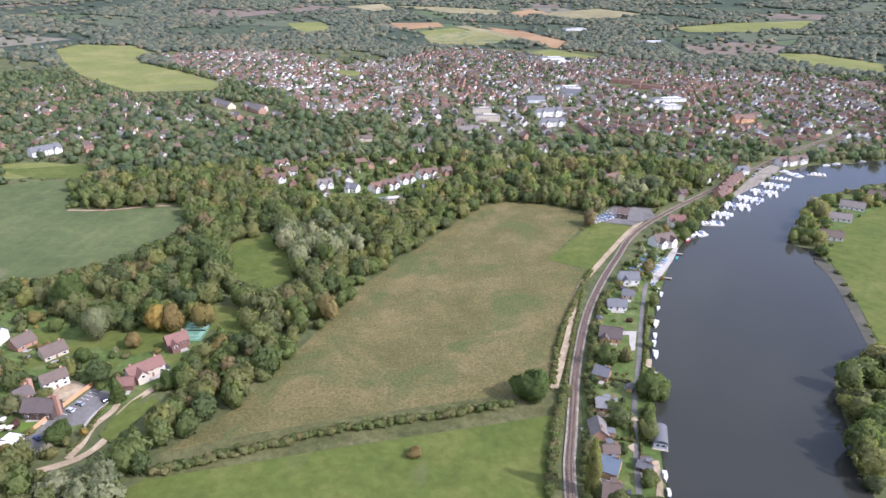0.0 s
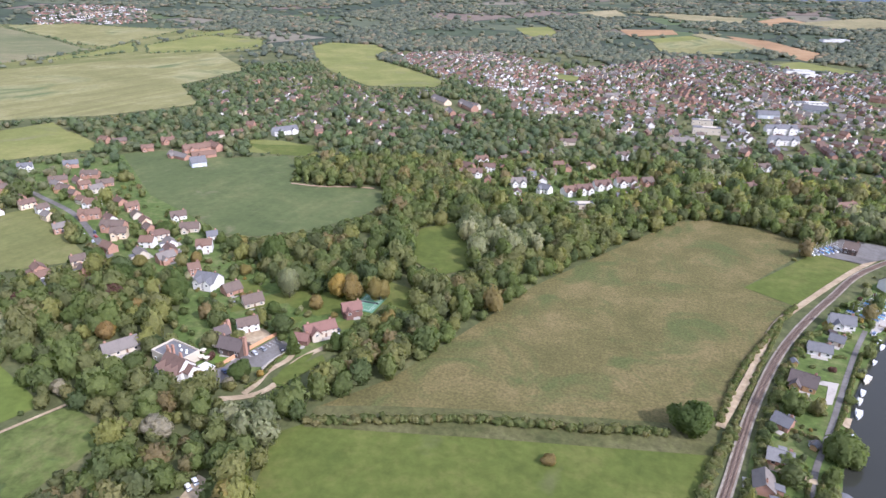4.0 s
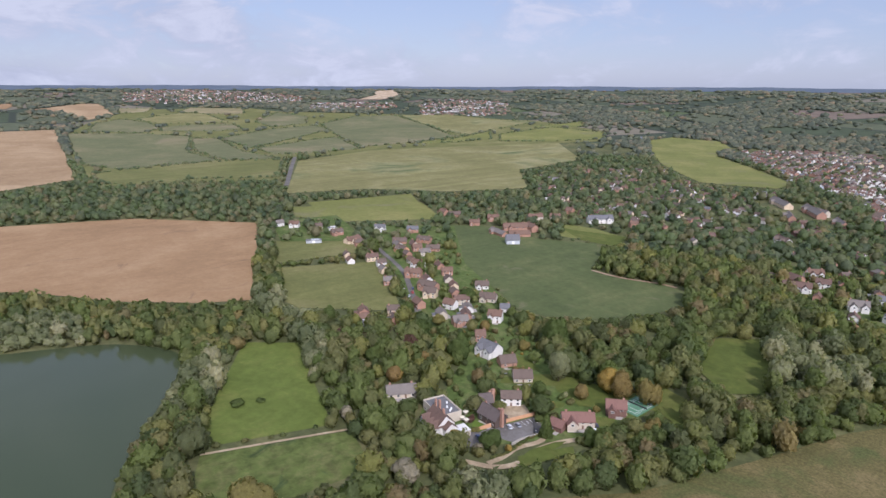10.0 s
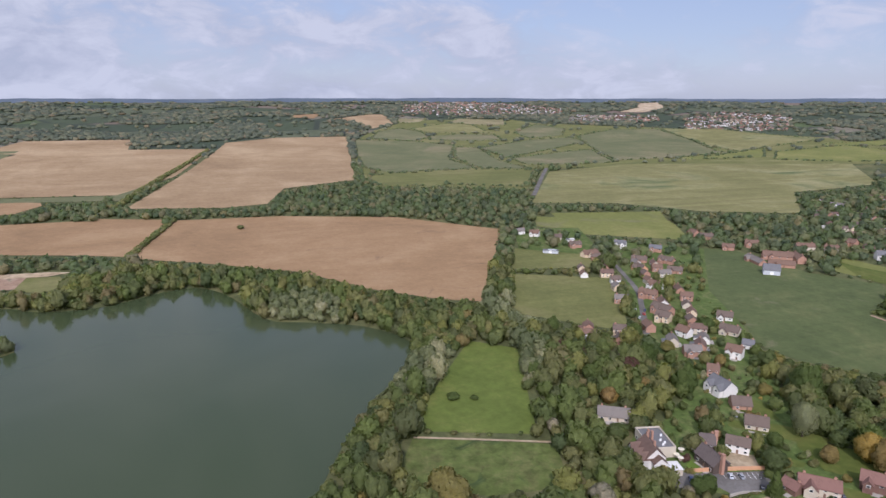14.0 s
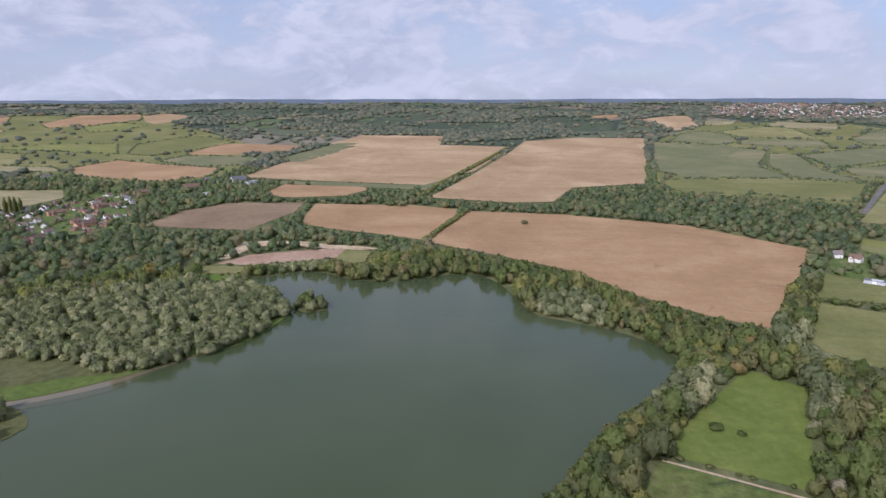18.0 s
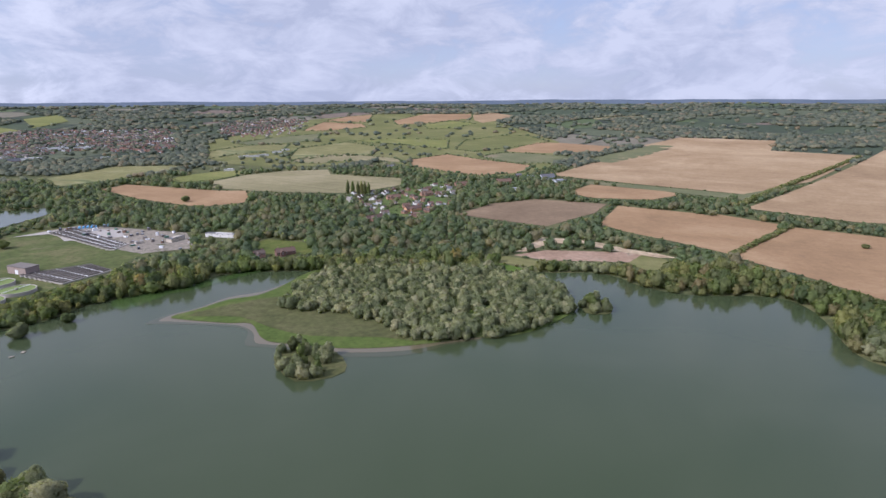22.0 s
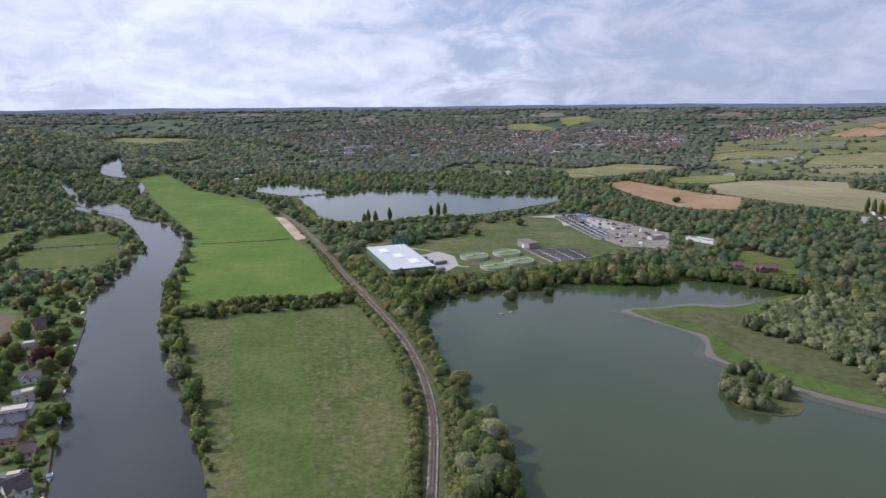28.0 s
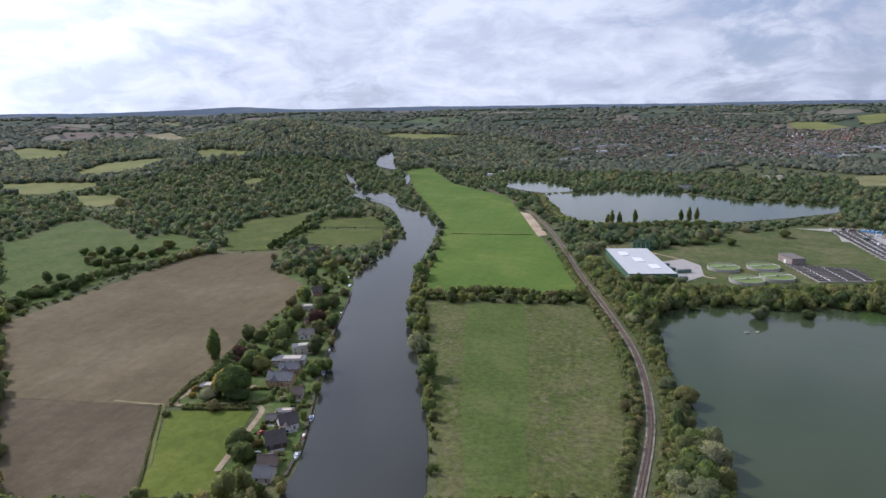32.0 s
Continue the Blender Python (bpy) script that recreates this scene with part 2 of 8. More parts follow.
M["plough"] = soil("ploughed_soil", (0.245, 0.155, 0.08), (0.32, 0.202, 0.104), (0.38, 0.252, 0.136), 0.007, 0.3, stripe=(64, 9, 0.035), patches=(0.022, 0.66, (0.21, 0.135, 0.08)), tuft=0.07)
M["ploughdark"] = soil("dark_ploughed_soil", (0.112, 0.086, 0.046), (0.15, 0.117, 0.062), (0.19, 0.15, 0.085), 0.008, 0.3, stripe=(58, 6, 0.07))
M["ploughmid"] = soil("dull_ploughed_soil", (0.17, 0.118, 0.07), (0.22, 0.155, 0.094), (0.27, 0.195, 0.12), 0.008, 0.3, stripe=(58, 7, 0.05))
M["ploughpale"] = soil("pale_tilled_soil", (0.27, 0.18, 0.097), (0.345, 0.237, 0.13), (0.43, 0.31, 0.18), 0.005, 0.3, stripe=(4, 26, 0.06))
M["ploughwet"] = soil("damp_ploughed_soil", (0.088, 0.068, 0.04), (0.118, 0.092, 0.053), (0.15, 0.118, 0.072), 0.012, 0.3, stripe=(40, 5, 0.07))
M["pasture"] = soil("flowery_paddock", (0.085, 0.125, 0.02), (0.11, 0.155, 0.025), (0.14, 0.175, 0.034), 0.02, patches=(0.035, 0.62, (0.19, 0.2, 0.03)), tuft=0.18)
# darker than the meadow grass, with the hedge's shadow put into its tone
M["verge"] = soil("rank_verge_grass", (0.06, 0.078, 0.028), (0.088, 0.1, 0.038), (0.13, 0.125, 0.055), 0.04, 0.6, tuft=0.3)
M["meadow"] = soil("mown_meadow", (0.088, 0.132, 0.028), (0.108, 0.156, 0.034), (0.145, 0.18, 0.048), 0.02, tuft=0.15)
M["straw"] = soil("cut_stubble", (0.19, 0.17, 0.085), (0.25, 0.218, 0.112), (0.32, 0.275, 0.155), 0.006, stripe=(30, 14, 0.12))
M["sand"] = soil("bare_sand", (0.33, 0.235, 0.145), (0.46, 0.35, 0.225), (0.58, 0.475, 0.34), 0.02, patches=(0.03, 0.6, (0.27, 0.18, 0.125)), tuft=0.25)
M["riversilt"] = soil("river_silt", (0.07, 0.07, 0.052), (0.09, 0.086, 0.062), (0.115, 0.105, 0.078), 0.03)
M["redsoil"] = soil("red_brown_gravel", (0.25, 0.172, 0.112), (0.34, 0.226, 0.152), (0.42, 0.31, 0.225), 0.03, patches=(0.03, 0.6, (0.15, 0.16, 0.085)), tuft=0.2)
M["track"] = soil("gravel_track", (0.26, 0.2, 0.125), (0.37, 0.285, 0.18), (0.46, 0.37, 0.25), 0.08, 1.2, tuft=0.2)
M["tarmac"] = soil("tarmac", (0.105, 0.097, 0.087), (0.155, 0.143, 0.128), (0.205, 0.192, 0.175), 0.06, 1.5)
M["shoulder"] = soil("pale_ballast", (0.17, 0.145, 0.112), (0.26, 0.225, 0.175), (0.34, 0.3, 0.24), 0.2, 1.5, patches=(0.05, 0.58, (0.1, 0.105, 0.05)), tuft=0.25)
M["ballast"] = soil("ballast", (0.115, 0.078, 0.055), (0.16, 0.112, 0.08), (0.22, 0.16, 0.12), 0.2, 2.5, tuft=0.25)


def water(name, deep, shallow, rough):
    m, nt, b = material(name, rough, 0, 0.5)
    tc = nt.nodes.new("ShaderNodeTexCoord")
    n = noise_node(nt, 0.006, 3, 0.5, tc.outputs["Object"], 0.6)
    nt.links.new(ramp_node(nt, n.outputs["Fac"], [(0.35, deep), (0.7, shallow)]).outputs[0], b.inputs["Base Color"])
    r = noise_node(nt, 0.9, 3, 0.6, tc.outputs["Object"])
    b.inputs["IOR"].default_value = 1.33
    bump_node(nt, b, r.outputs["Fac"], 0.06, 0.12)
    return m


M["lake"] = water("lake_water", (0.046, 0.065, 0.028), (0.06, 0.076, 0.038), 0.12)
M["river"] = water("river_water", (0.034, 0.035, 0.028), (0.042, 0.042, 0.032), 0.12)
M["mud"] = water("silty_shallow_water", (0.13, 0.11, 0.065), (0.18, 0.148, 0.09), 0.14)
M["cloudy"] = water("cloudy_shallow_water", (0.064, 0.072, 0.036), (0.08, 0.084, 0.046), 0.12)
M["weed"] = water("weedy_green_water", (0.042, 0.078, 0.02), (0.055, 0.09, 0.025), 0.18)


def leaves(name, stops, per_tree=True, grain=0.5, bright=2.18):
    """Foliage: one tint a tree, light and dark clumps within it, and a rough leafy surface."""
    m, nt, b = material(name, 0.7, 0, 0.25)
    stops = [(p, (c[0] * bright * 1.1, c[1] * bright, c[2] * bright)) for p, c in stops]
    where = nt.nodes.new("ShaderNodeNewGeometry").outputs["Position"]
    if per_tree:
        src = nt.nodes.new("ShaderNodeObjectInfo").outputs["Random"]
    else:
        tint = nt.nodes.new("ShaderNodeAttribute")
        tint.attribute_name = "tint"
        src = tint.outputs["Fac"]
    col = ramp_node(nt, src, stops).outputs[0]
    n, n2 = noise_node(nt, grain, 5, 0.8, where), noise_node(nt, grain * 3.5, 3, 0.7, where)
    f = ramp_node(nt, n.outputs["Fac"], [(0.3, (0.95, 0.95, 0.92)), (0.72, (1.4, 1.4, 1.3))]).outputs[0]
    col = mix_node(nt, 1.0, col, f, "MULTIPLY")
    n3 = noise_node(nt, grain * 5.0, 4, 0.75, where, 0.4)
    f = ramp_node(nt, n3.outputs["Fac"], [(0.32, (0.78, 0.8, 0.76)), (0.5, (1.02, 1.02, 1.0)), (0.7, (1.36, 1.34, 1.24))]).outputs[0]
    col = mix_node(nt, 1.0, col, f, "MULTIPLY")
    isl = ramp_node(nt, nt.nodes.new("ShaderNodeNewGeometry").outputs["Random Per Island"], [(0, (0.86, 0.87, 0.86)), (1, (1.14, 1.13, 1.1))]).outputs[0]
    col = mix_node(nt, 1.0, col, isl, "MULTIPLY")
    nt.links.new(col, b.inputs["Base Color"])
    bump_node(nt, b, n2.outputs["Fac"], 0.8, 0.9)
    # light shining through the leaves
    thru, mixed = nt.nodes.new("ShaderNodeBsdfTranslucent"), nt.nodes.new("ShaderNodeMixShader")
    mixed.inputs[0].default_value = 0.52
    nt.links.new(mix_node(nt, 1.0, col, (1.25, 1.3, 0.8), "MULTIPLY"), thru.inputs["Color"])
    nt.links.new(b.outputs[0], mixed.inputs[1]); nt.links.new(thru.outputs[0], mixed.inputs[2])
    nt.links.new(mixed.outputs[0], nt.nodes["Material Output"].inputs["Surface"])
    return m


GREENS = [(0.0, (0.046, 0.066, 0.032)), (0.16, (0.064, 0.086, 0.034)), (0.3, (0.074, 0.1, 0.036)), (0.42, (0.06, 0.074, 0.038)), (0.55, (0.092, 0.104, 0.046)), (0.66, (0.078, 0.102, 0.04)),
          (0.78, (0.092, 0.1, 0.05)), (0.88, (0.112, 0.124, 0.046)), (0.95, (0.098, 0.098, 0.054)), (0.985, (0.11, 0.096, 0.055)), (1.0, (0.14, 0.128, 0.05))]
# near greens cooled a step towards the haze tint of the far woods
HALF_HAZED_GREENS = [(0.0, (0.039, 0.059, 0.037)), (0.2, (0.055, 0.077, 0.042)), (0.4, (0.062, 0.088, 0.044)), (0.55, (0.051, 0.068, 0.044)), (0.7, (0.077, 0.094, 0.052)), (0.87, (0.083, 0.094, 0.056)), (0.96, (0.092, 0.092, 0.060)), (1.0, (0.103, 0.100, 0.056))]
# far woods: aerial haze is put into these bluish, greyed greens
HAZED_GREENS = [(0.0, (0.047, 0.062, 0.053)), (0.35, (0.063, 0.079, 0.062)), (0.7, (0.081, 0.095, 0.071)), (0.9, (0.1, 0.107, 0.078)), (1.0, (0.116, 0.102, 0.075))]
WILLOWS = [(0.0, (0.066, 0.084, 0.048)), (0.4, (0.096, 0.114, 0.068)), (0.75, (0.13, 0.146, 0.094)), (1.0, (0.165, 0.172, 0.122))]
AUTUMNS = [(0.0, (0.11, 0.112, 0.045)), (0.4, (0.13, 0.115, 0.05)), (0.75, (0.135, 0.105, 0.055)), (1.0, (0.19, 0.155, 0.05))]
SCRUBS = [(0.0, (0.066, 0.088, 0.034)), (0.5, (0.09, 0.108, 0.046)), (0.85, (0.108, 0.11, 0.056)), (1.0, (0.124, 0.115, 0.064))]
PURPLES = [(0.0, (0.06, 0.038, 0.034)), (1.0, (0.085, 0.052, 0.044))]
M["green_stuff"], M["willow_stuff"] = leaves("mixed_foliage", GREENS, False), leaves("willow_foliage", WILLOWS, False)
M["middle_stuff"] = leaves("half_hazed_foliage", HALF_HAZED_GREENS, False, 0.3)
M["far_stuff"], M["scrub_stuff"] = leaves("hazed_far_foliage", HAZED_GREENS, False, 0.25), leaves("hedge_foliage", SCRUBS, False, 0.8)
M["green_tree"], M["willow_tree"] = leaves("tree_foliage", GREENS), leaves("willow_tree_foliage", WILLOWS)
M["autumn_tree"], M["purple_tree"] = leaves("autumn_foliage", AUTUMNS), leaves("purple_foliage", PURPLES)
M["silver_tree"] = leaves("silver_foliage", [(0.0, (0.2, 0.2, 0.17)), (1.0, (0.27, 0.26, 0.23))], bright=1.6)
M["oak_tree"] = leaves("oak_foliage", [(0.0, (0.05, 0.075, 0.026)), (1.0, (0.06, 0.085, 0.03))])
M["bark"] = soil("bark", (0.07, 0.055, 0.04), (0.12, 0.095, 0.07), (0.18, 0.15, 0.12), 0.4, 3.0)


def plain(name, col, rough=0.8, metal=0.0, vary=0.25, grain=1.5, spec=0.3):
    """A painted, tiled or metal surface with weathering at two scales."""
    m, nt, b = material(name, rough, metal, spec)
    tc = nt.nodes.new("ShaderNodeTexCoord")
    n, n2 = noise_node(nt, grain, 5, 0.7, tc.outputs["Object"]), noise_node(nt, grain * 0.15, 3, 0.6, tc.outputs["Object"])
    s = nt.nodes.new("ShaderNodeMath"); s.operation = "ADD"
    nt.links.new(n.outputs["Fac"], s.inputs[0]); nt.links.new(n2.outputs["Fac"], s.inputs[1])
    lo, hi = tuple(c * (1 - vary) for c in col), tuple(min(c * (1 + vary), 0.95) for c in col)
    nt.links.new(ramp_node(nt, s.outputs[0], [(0.6, lo), (1.0, hi)]).outputs[0], b.inputs["Base Color"])
    bump_node(nt, b, n.outputs["Fac"], 0.3, 0.05)
    return m


WALL = {"white": plain("white_render", (0.66, 0.64, 0.6), vary=0.1), "cream": plain("cream_render", (0.5, 0.44, 0.35), vary=0.12),
        "brick": plain("red_brick", (0.33, 0.19, 0.135), grain=3), "pink": plain("pinkish_tiles", (0.158, 0.09, 0.072), grain=3),
        "orange": plain("orange_brick", (0.5, 0.28, 0.16), grain=3), "buff": plain("buff_brick", (0.55, 0.44, 0.31), grain=3),
        "timber": plain("dark_timber", (0.08, 0.06, 0.05)), "wood": plain("honey_timber", (0.42, 0.27, 0.14)), "metal": plain("grey_cladding", (0.4, 0.42, 0.44), 0.5)}
ROOF = {"brown": plain("brown_tiles", (0.118, 0.088, 0.07), grain=2.5), "redbrown": plain("red_brown_tiles", (0.125, 0.08, 0.062), grain=2.5),
        "terra": plain("terracotta_tiles", (0.148, 0.092, 0.066), grain=2.5), "pink": plain("pinkish_tiles", (0.175, 0.095, 0.075), grain=2.5),
        "slate": plain("grey_slates", (0.125, 0.124, 0.126), 0.6, grain=2.5), "dark": plain("dark_tiles", (0.1, 0.08, 0.072), grain=2.5),
        "greybrown": plain("grey_brown_tiles", (0.16, 0.14, 0.122), grain=2.5), "pale": plain("pale_felt_roof", (0.18, 0.175, 0.17)),
        "flat": plain("grey_felt_roof", (0.135, 0.132, 0.13)), "blue": plain("blue_grey_metal_roof", (0.125, 0.155, 0.185), 0.5)}
M["frame"], M["door"] = plain("white_paint", (0.78, 0.78, 0.76), 0.5, vary=0.06), plain("painted_door", (0.16, 0.1, 0.07), 0.5)
M["glass"] = material("window_glass", 0.08, 0, 0.6)[0]
M["glass"].node_tree.nodes["Principled BSDF"].inputs["Base Color"].default_value = (0.03, 0.035, 0.04, 1)
M["steel"] = plain("rail_steel", (0.14, 0.1, 0.085), 0.5, 0.5)
M["sleeper"] = plain("sleeper_concrete", (0.22, 0.165, 0.125))
M["rubber"] = plain("tyre_rubber", (0.03, 0.03, 0.03))
M["plank"] = plain("weathered_planks", (0.33, 0.28, 0.22), grain=4)
M["concrete"] = plain("pale_concrete", (0.34, 0.31, 0.27))
M["greenmetal"] = plain("green_steel", (0.08, 0.15, 0.105), 0.6)
M["algae"] = plain("bright_green_filter_bed", (0.14, 0.18, 0.055), 0.9, vary=0.3, grain=0.6)
M["slime"] = plain("dark_settling_water", (0.06, 0.052, 0.04), 0.95)
PAINT = {k: plain(k + "_gelcoat", c, 0.3, vary=0.06, spec=0.5) for k, c in dict(
    white=(0.78, 0.78, 0.77), cream=(0.66, 0.6, 0.47), blue=(0.07, 0.17, 0.42), navy=(0.05, 0.07, 0.14), dark=(0.05, 0.05, 0.06), grey=(0.3, 0.31, 0.33),
    silver=(0.5, 0.52, 0.55), red=(0.42, 0.05, 0.04), teal=(0.03, 0.34, 0.3), canvas=(0.12, 0.16, 0.24), skyblue=(0.15, 0.42, 0.68)).items()}


# ---- land ----
def hill(x, y):
    """Height of the land: a flat valley floor that rises to far hills, and one wooded ridge."""
    r = np.hypot(x, y)
    t = np.clip((r - 1250) / 3650, 0, 1)
    u, v = (x - 930) * 0.454 - (y + 1800) * 0.891, (x - 930) * 0.891 + (y + 1800) * 0.454
    return 141 * t * t * (3 - 2 * t) + 98 * np.exp(-(u / 640) ** 2 - (v / 310) ** 2)


def part(name, bm, mat, parent=None, label="", smooth=False):
    me = bpy.data.meshes.new(name)
    bm.to_mesh(me)
    bm.free()
    for m in (mat if isinstance(mat, (list, tuple)) else [mat]):
        me.materials.append(m)
    if smooth:
        me.shade_smooth()
    ob = new(name, me)
    ob.parent = parent
    if label:
        ob["label"] = label
    return ob


def raw(name, verts, faces, mats, smooth=False, index=None, normals=None):
    """One mesh object from arrays: verts (n, 3), triangles (k, 3) and, for foliage, a normal for each vertex."""
    me = bpy.data.meshes.new(name)
    verts, faces = np.asarray(verts, np.float32), np.asarray(faces, np.int32)
    me.vertices.add(len(verts)); me.vertices.foreach_set("co", verts.ravel())
    me.loops.add(faces.size); me.loops.foreach_set("vertex_index", faces.ravel())
    me.polygons.add(len(faces))
    me.polygons.foreach_set("loop_start", np.arange(0, faces.size, 3, dtype=np.int32))
    if index is not None:
        me.polygons.foreach_set("material_index", np.asarray(index, np.int32))
    me.polygons.foreach_set("use_smooth", np.full(len(faces), smooth))
    me.update(calc_edges=True)
    if normals is not None:
        me.attributes.new("custom_normal", "FLOAT_VECTOR", "POINT").data.foreach_set("vector", np.asarray(normals, np.float32).ravel())
    for m in mats:
        me.materials.append(m)
    return new(name, me)


def smoothed(pts, n=4, closed=True):
    """A rounded line through plan points."""
    p = np.array(pts, float)
    k, out = len(p), []
    for i in range(k if closed else k - 1):
        a, b, c, d = (p[(i - 1) % k], p[i], p[(i + 1) % k], p[(i + 2) % k]) if closed else (p[max(i - 1, 0)], p[i], p[i + 1], p[min(i + 2, k - 1)])
        for s in range(n):
            t = s / n
            out.append(0.5 * (2 * b + (c - a) * t + (2 * a - 5 * b + 4 * c - d) * t * t + (3 * b - a - 3 * c + d) * t ** 3))
    if not closed:
        out.append(p[-1])
    return np.array(out)


def inside(px, py, poly):
    """Which of the points lie in the polygon."""
    res = np.zeros(len(px), bool)
    x, y = poly[:, 0], poly[:, 1]
    box = (px > x.min()) & (px < x.max()) & (py > y.min()) & (py < y.max())
    qx, qy = px[box], py[box]
    r = np.zeros(len(qx), bool)
    for i in range(len(poly)):
        x1, y1, x2, y2 = x[i - 1], y[i - 1], x[i], y[i]
        if y1 != y2:
            r ^= ((y1 > qy) != (y2 > qy)) & (qx < (x2 - x1) * (qy - y1) / (y2 - y1) + x1)
    res[box] = r
    return res


OPEN = []      # plan outlines with no trees on them
LIFT = [0]


def sheet(name, poly, mat, label, category, lift, keep_open=True, wander=0.0):
    """A piece of land cover that follows the land."""
    poly = np.asarray(poly, float)
    if keep_open:
        OPEN.append(poly)
    r = np.hypot(poly[:, 0], poly[:, 1]).min()
    bm = bmesh.new()
    vs = [bm.verts.new((x, y, 0)) for x, y in poly]
    for t in tessellate_polygon([[Vector((x, y, 0)) for x, y in poly]]):
        if len(set(t)) == 3:
            f = bm.faces.new([vs[k] for k in t])
            f.normal_update()
            if f.normal.z < 0:
                f.normal_flip()
    if r > 800:
        cut = max(45.0, r * 0.05)
        for _ in range(5):
            es = [e for e in bm.edges if e.calc_length() > cut]
            if not es or len(bm.faces) > 1500:
                break
            bmesh.ops.subdivide_edges(bm, edges=es, cuts=1)
            bmesh.ops.triangulate(bm, faces=[q for q in bm.faces if len(q.verts) > 3])
    for v in bm.verts:
        rr = math.hypot(v.co.x, v.co.y)
        v.co.z = float(hill(v.co.x, v.co.y)) + lift + max(0, rr - 700) * 0.0006
    return tagged(part(name, bm, mat), label, category, kind="structure")


def ribbon(name, pts, width, mat, label, category, lift, n=6, margin=3.5):
    line = smoothed(pts, n, False)
    d = np.gradient(line, axis=0)
    d /= np.linalg.norm(d, axis=1, keepdims=True)
    side = np.stack([-d[:, 1], d[:, 0]], 1) * width / 2
    bm = bmesh.new()
    a = [bm.verts.new((x, y, float(hill(x, y)) + lift)) for x, y in line + side]
    b = [bm.verts.new((x, y, float(hill(x, y)) + lift)) for x, y in line - side]
    for i in range(len(line) - 1):
        bm.faces.new((a[i], b[i], b[i + 1], a[i + 1]))
    bmesh.ops.recalc_face_normals(bm, faces=bm.faces)
    wide = 1 + 2 * margin / width
    OPEN.append(np.concatenate([line + side * wide, (line - side * wide)[::-1]]))
    return tagged(part(name, bm, mat), label, category, kind="structure")


def make_ground():
    rings = np.concatenate([[0], np.geomspace(30, 4230, 110)])
    seg = 200
    ang = np.linspace(0, 2 * np.pi, seg, endpoint=False)
    x, y = rings[:, None] * np.cos(ang), rings[:, None] * np.sin(ang)
    v = np.stack([x, y, hill(x, y)], -1).reshape(-1, 3)
    i, j = np.meshgrid(np.arange(len(rings) - 1), np.arange(seg), indexing="ij")
    a, b, c, d = i * seg + j, (i + 1) * seg + j, (i + 1) * seg + (j + 1) % seg, i * seg + (j + 1) % seg
    f = np.concatenate([np.stack([a, b, c], -1).reshape(-1, 3), np.stack([a, c, d], -1).reshape(-1, 3)])
    far = np.hypot(*v[f[:, 0], :2].T) > 1750
    tagged(raw("ground", v, f, [M["ground"], M["farmland"]], True, far.astype(int)), "grassy green valley ground rising to far hills", "ground", kind="structure")


make_ground()


def distant_hills():
    """Plain blue-grey backdrop that glows in the colour of haze: the last wooded ridges, over four kilometres off."""
    n = 720
    a = np.linspace(0, 2 * np.pi, n, endpoint=False)
    wave = 2.2 * np.sin(9 * a + 1) + 1.6 * np.sin(23 * a) + 1.0 * np.sin(57 * a + 2) + 0.7 * np.sin(131 * a)
    hump = 20 * np.exp(-((a - 5.24) / 0.05) ** 2) + 9 * np.exp(-((a - 5.33) / 0.06) ** 2)
    rows = [(4150, 100 + 0 * a), (4165, 138 + 0.5 * wave), (4190, 149.5 + wave + hump), (4225, 146 + hump)]
    v = np.concatenate([np.stack([np.cos(a) * r, np.sin(a) * r, z], 1) for r, z in rows])
    i, j = np.meshgrid(np.arange(3), np.arange(n), indexing="ij")
    p, q, t, u = i * n + j, i * n + (j + 1) % n, (i + 1) * n + (j + 1) % n, (i + 1) * n + j
    f = np.concatenate([np.stack([p, t, q], -1).reshape(-1, 3), np.stack([p, u, t], -1).reshape(-1, 3)])
    m, nt, b = material("hazy_ridge_glow", 1.0, 0, 0.0)
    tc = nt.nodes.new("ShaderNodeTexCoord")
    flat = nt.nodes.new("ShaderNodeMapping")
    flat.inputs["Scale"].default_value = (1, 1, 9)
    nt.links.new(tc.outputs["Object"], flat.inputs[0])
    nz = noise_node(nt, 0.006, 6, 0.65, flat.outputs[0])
    # emission gives the ridge an even haze tone, whichever way it faces
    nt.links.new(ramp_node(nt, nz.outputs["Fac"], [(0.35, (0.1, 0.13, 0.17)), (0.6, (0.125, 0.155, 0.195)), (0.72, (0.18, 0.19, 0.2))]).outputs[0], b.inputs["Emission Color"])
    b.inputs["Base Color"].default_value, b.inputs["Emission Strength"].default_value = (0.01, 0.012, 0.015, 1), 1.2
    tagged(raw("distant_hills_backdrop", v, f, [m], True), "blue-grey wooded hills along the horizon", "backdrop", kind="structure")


distant_hills()

# ---- fields ----
sheet("meadow", [(-136, 162), (-115, 193), (-93, 256), (-76, 310), (-37, 388), (4, 465), (28, 477), (67, 467), (92, 440), (43, 355), (68, 337), (51, 297), (34, 252), (23, 210), (5, 203), (-70, 184)], M["tan"], "pale tan unmown meadow of dry grass", "field", 0.16)
sheet("pasture", [(43, 355), (92, 431), (117, 419), (68, 339)], M["lush"], "lush green pasture", "field", 0.18)
sheet("pasture", [(-143, 141), (-134, 152), (-68, 168), (22, 192), (20, 170), (12, 142), (6, 90), (-4, 30), (-60, 10), (-110, 50), (-128, 100), (-138, 130)], M["lush"], "lush green pasture", "field", 0.19)
sheet("pasture", [(-994, 1588), (-990, 1706), (-845, 1713), (-733, 1561), (-739, 1477), (-689, 1406), (-545, 1273), (-422, 1129), (-423, 1063), (-486, 1040), (-539, 1031), (-627, 1115), (-712, 1201), (-813, 1326)], M["lime"], "lime-green pasture", "field", 0.38)
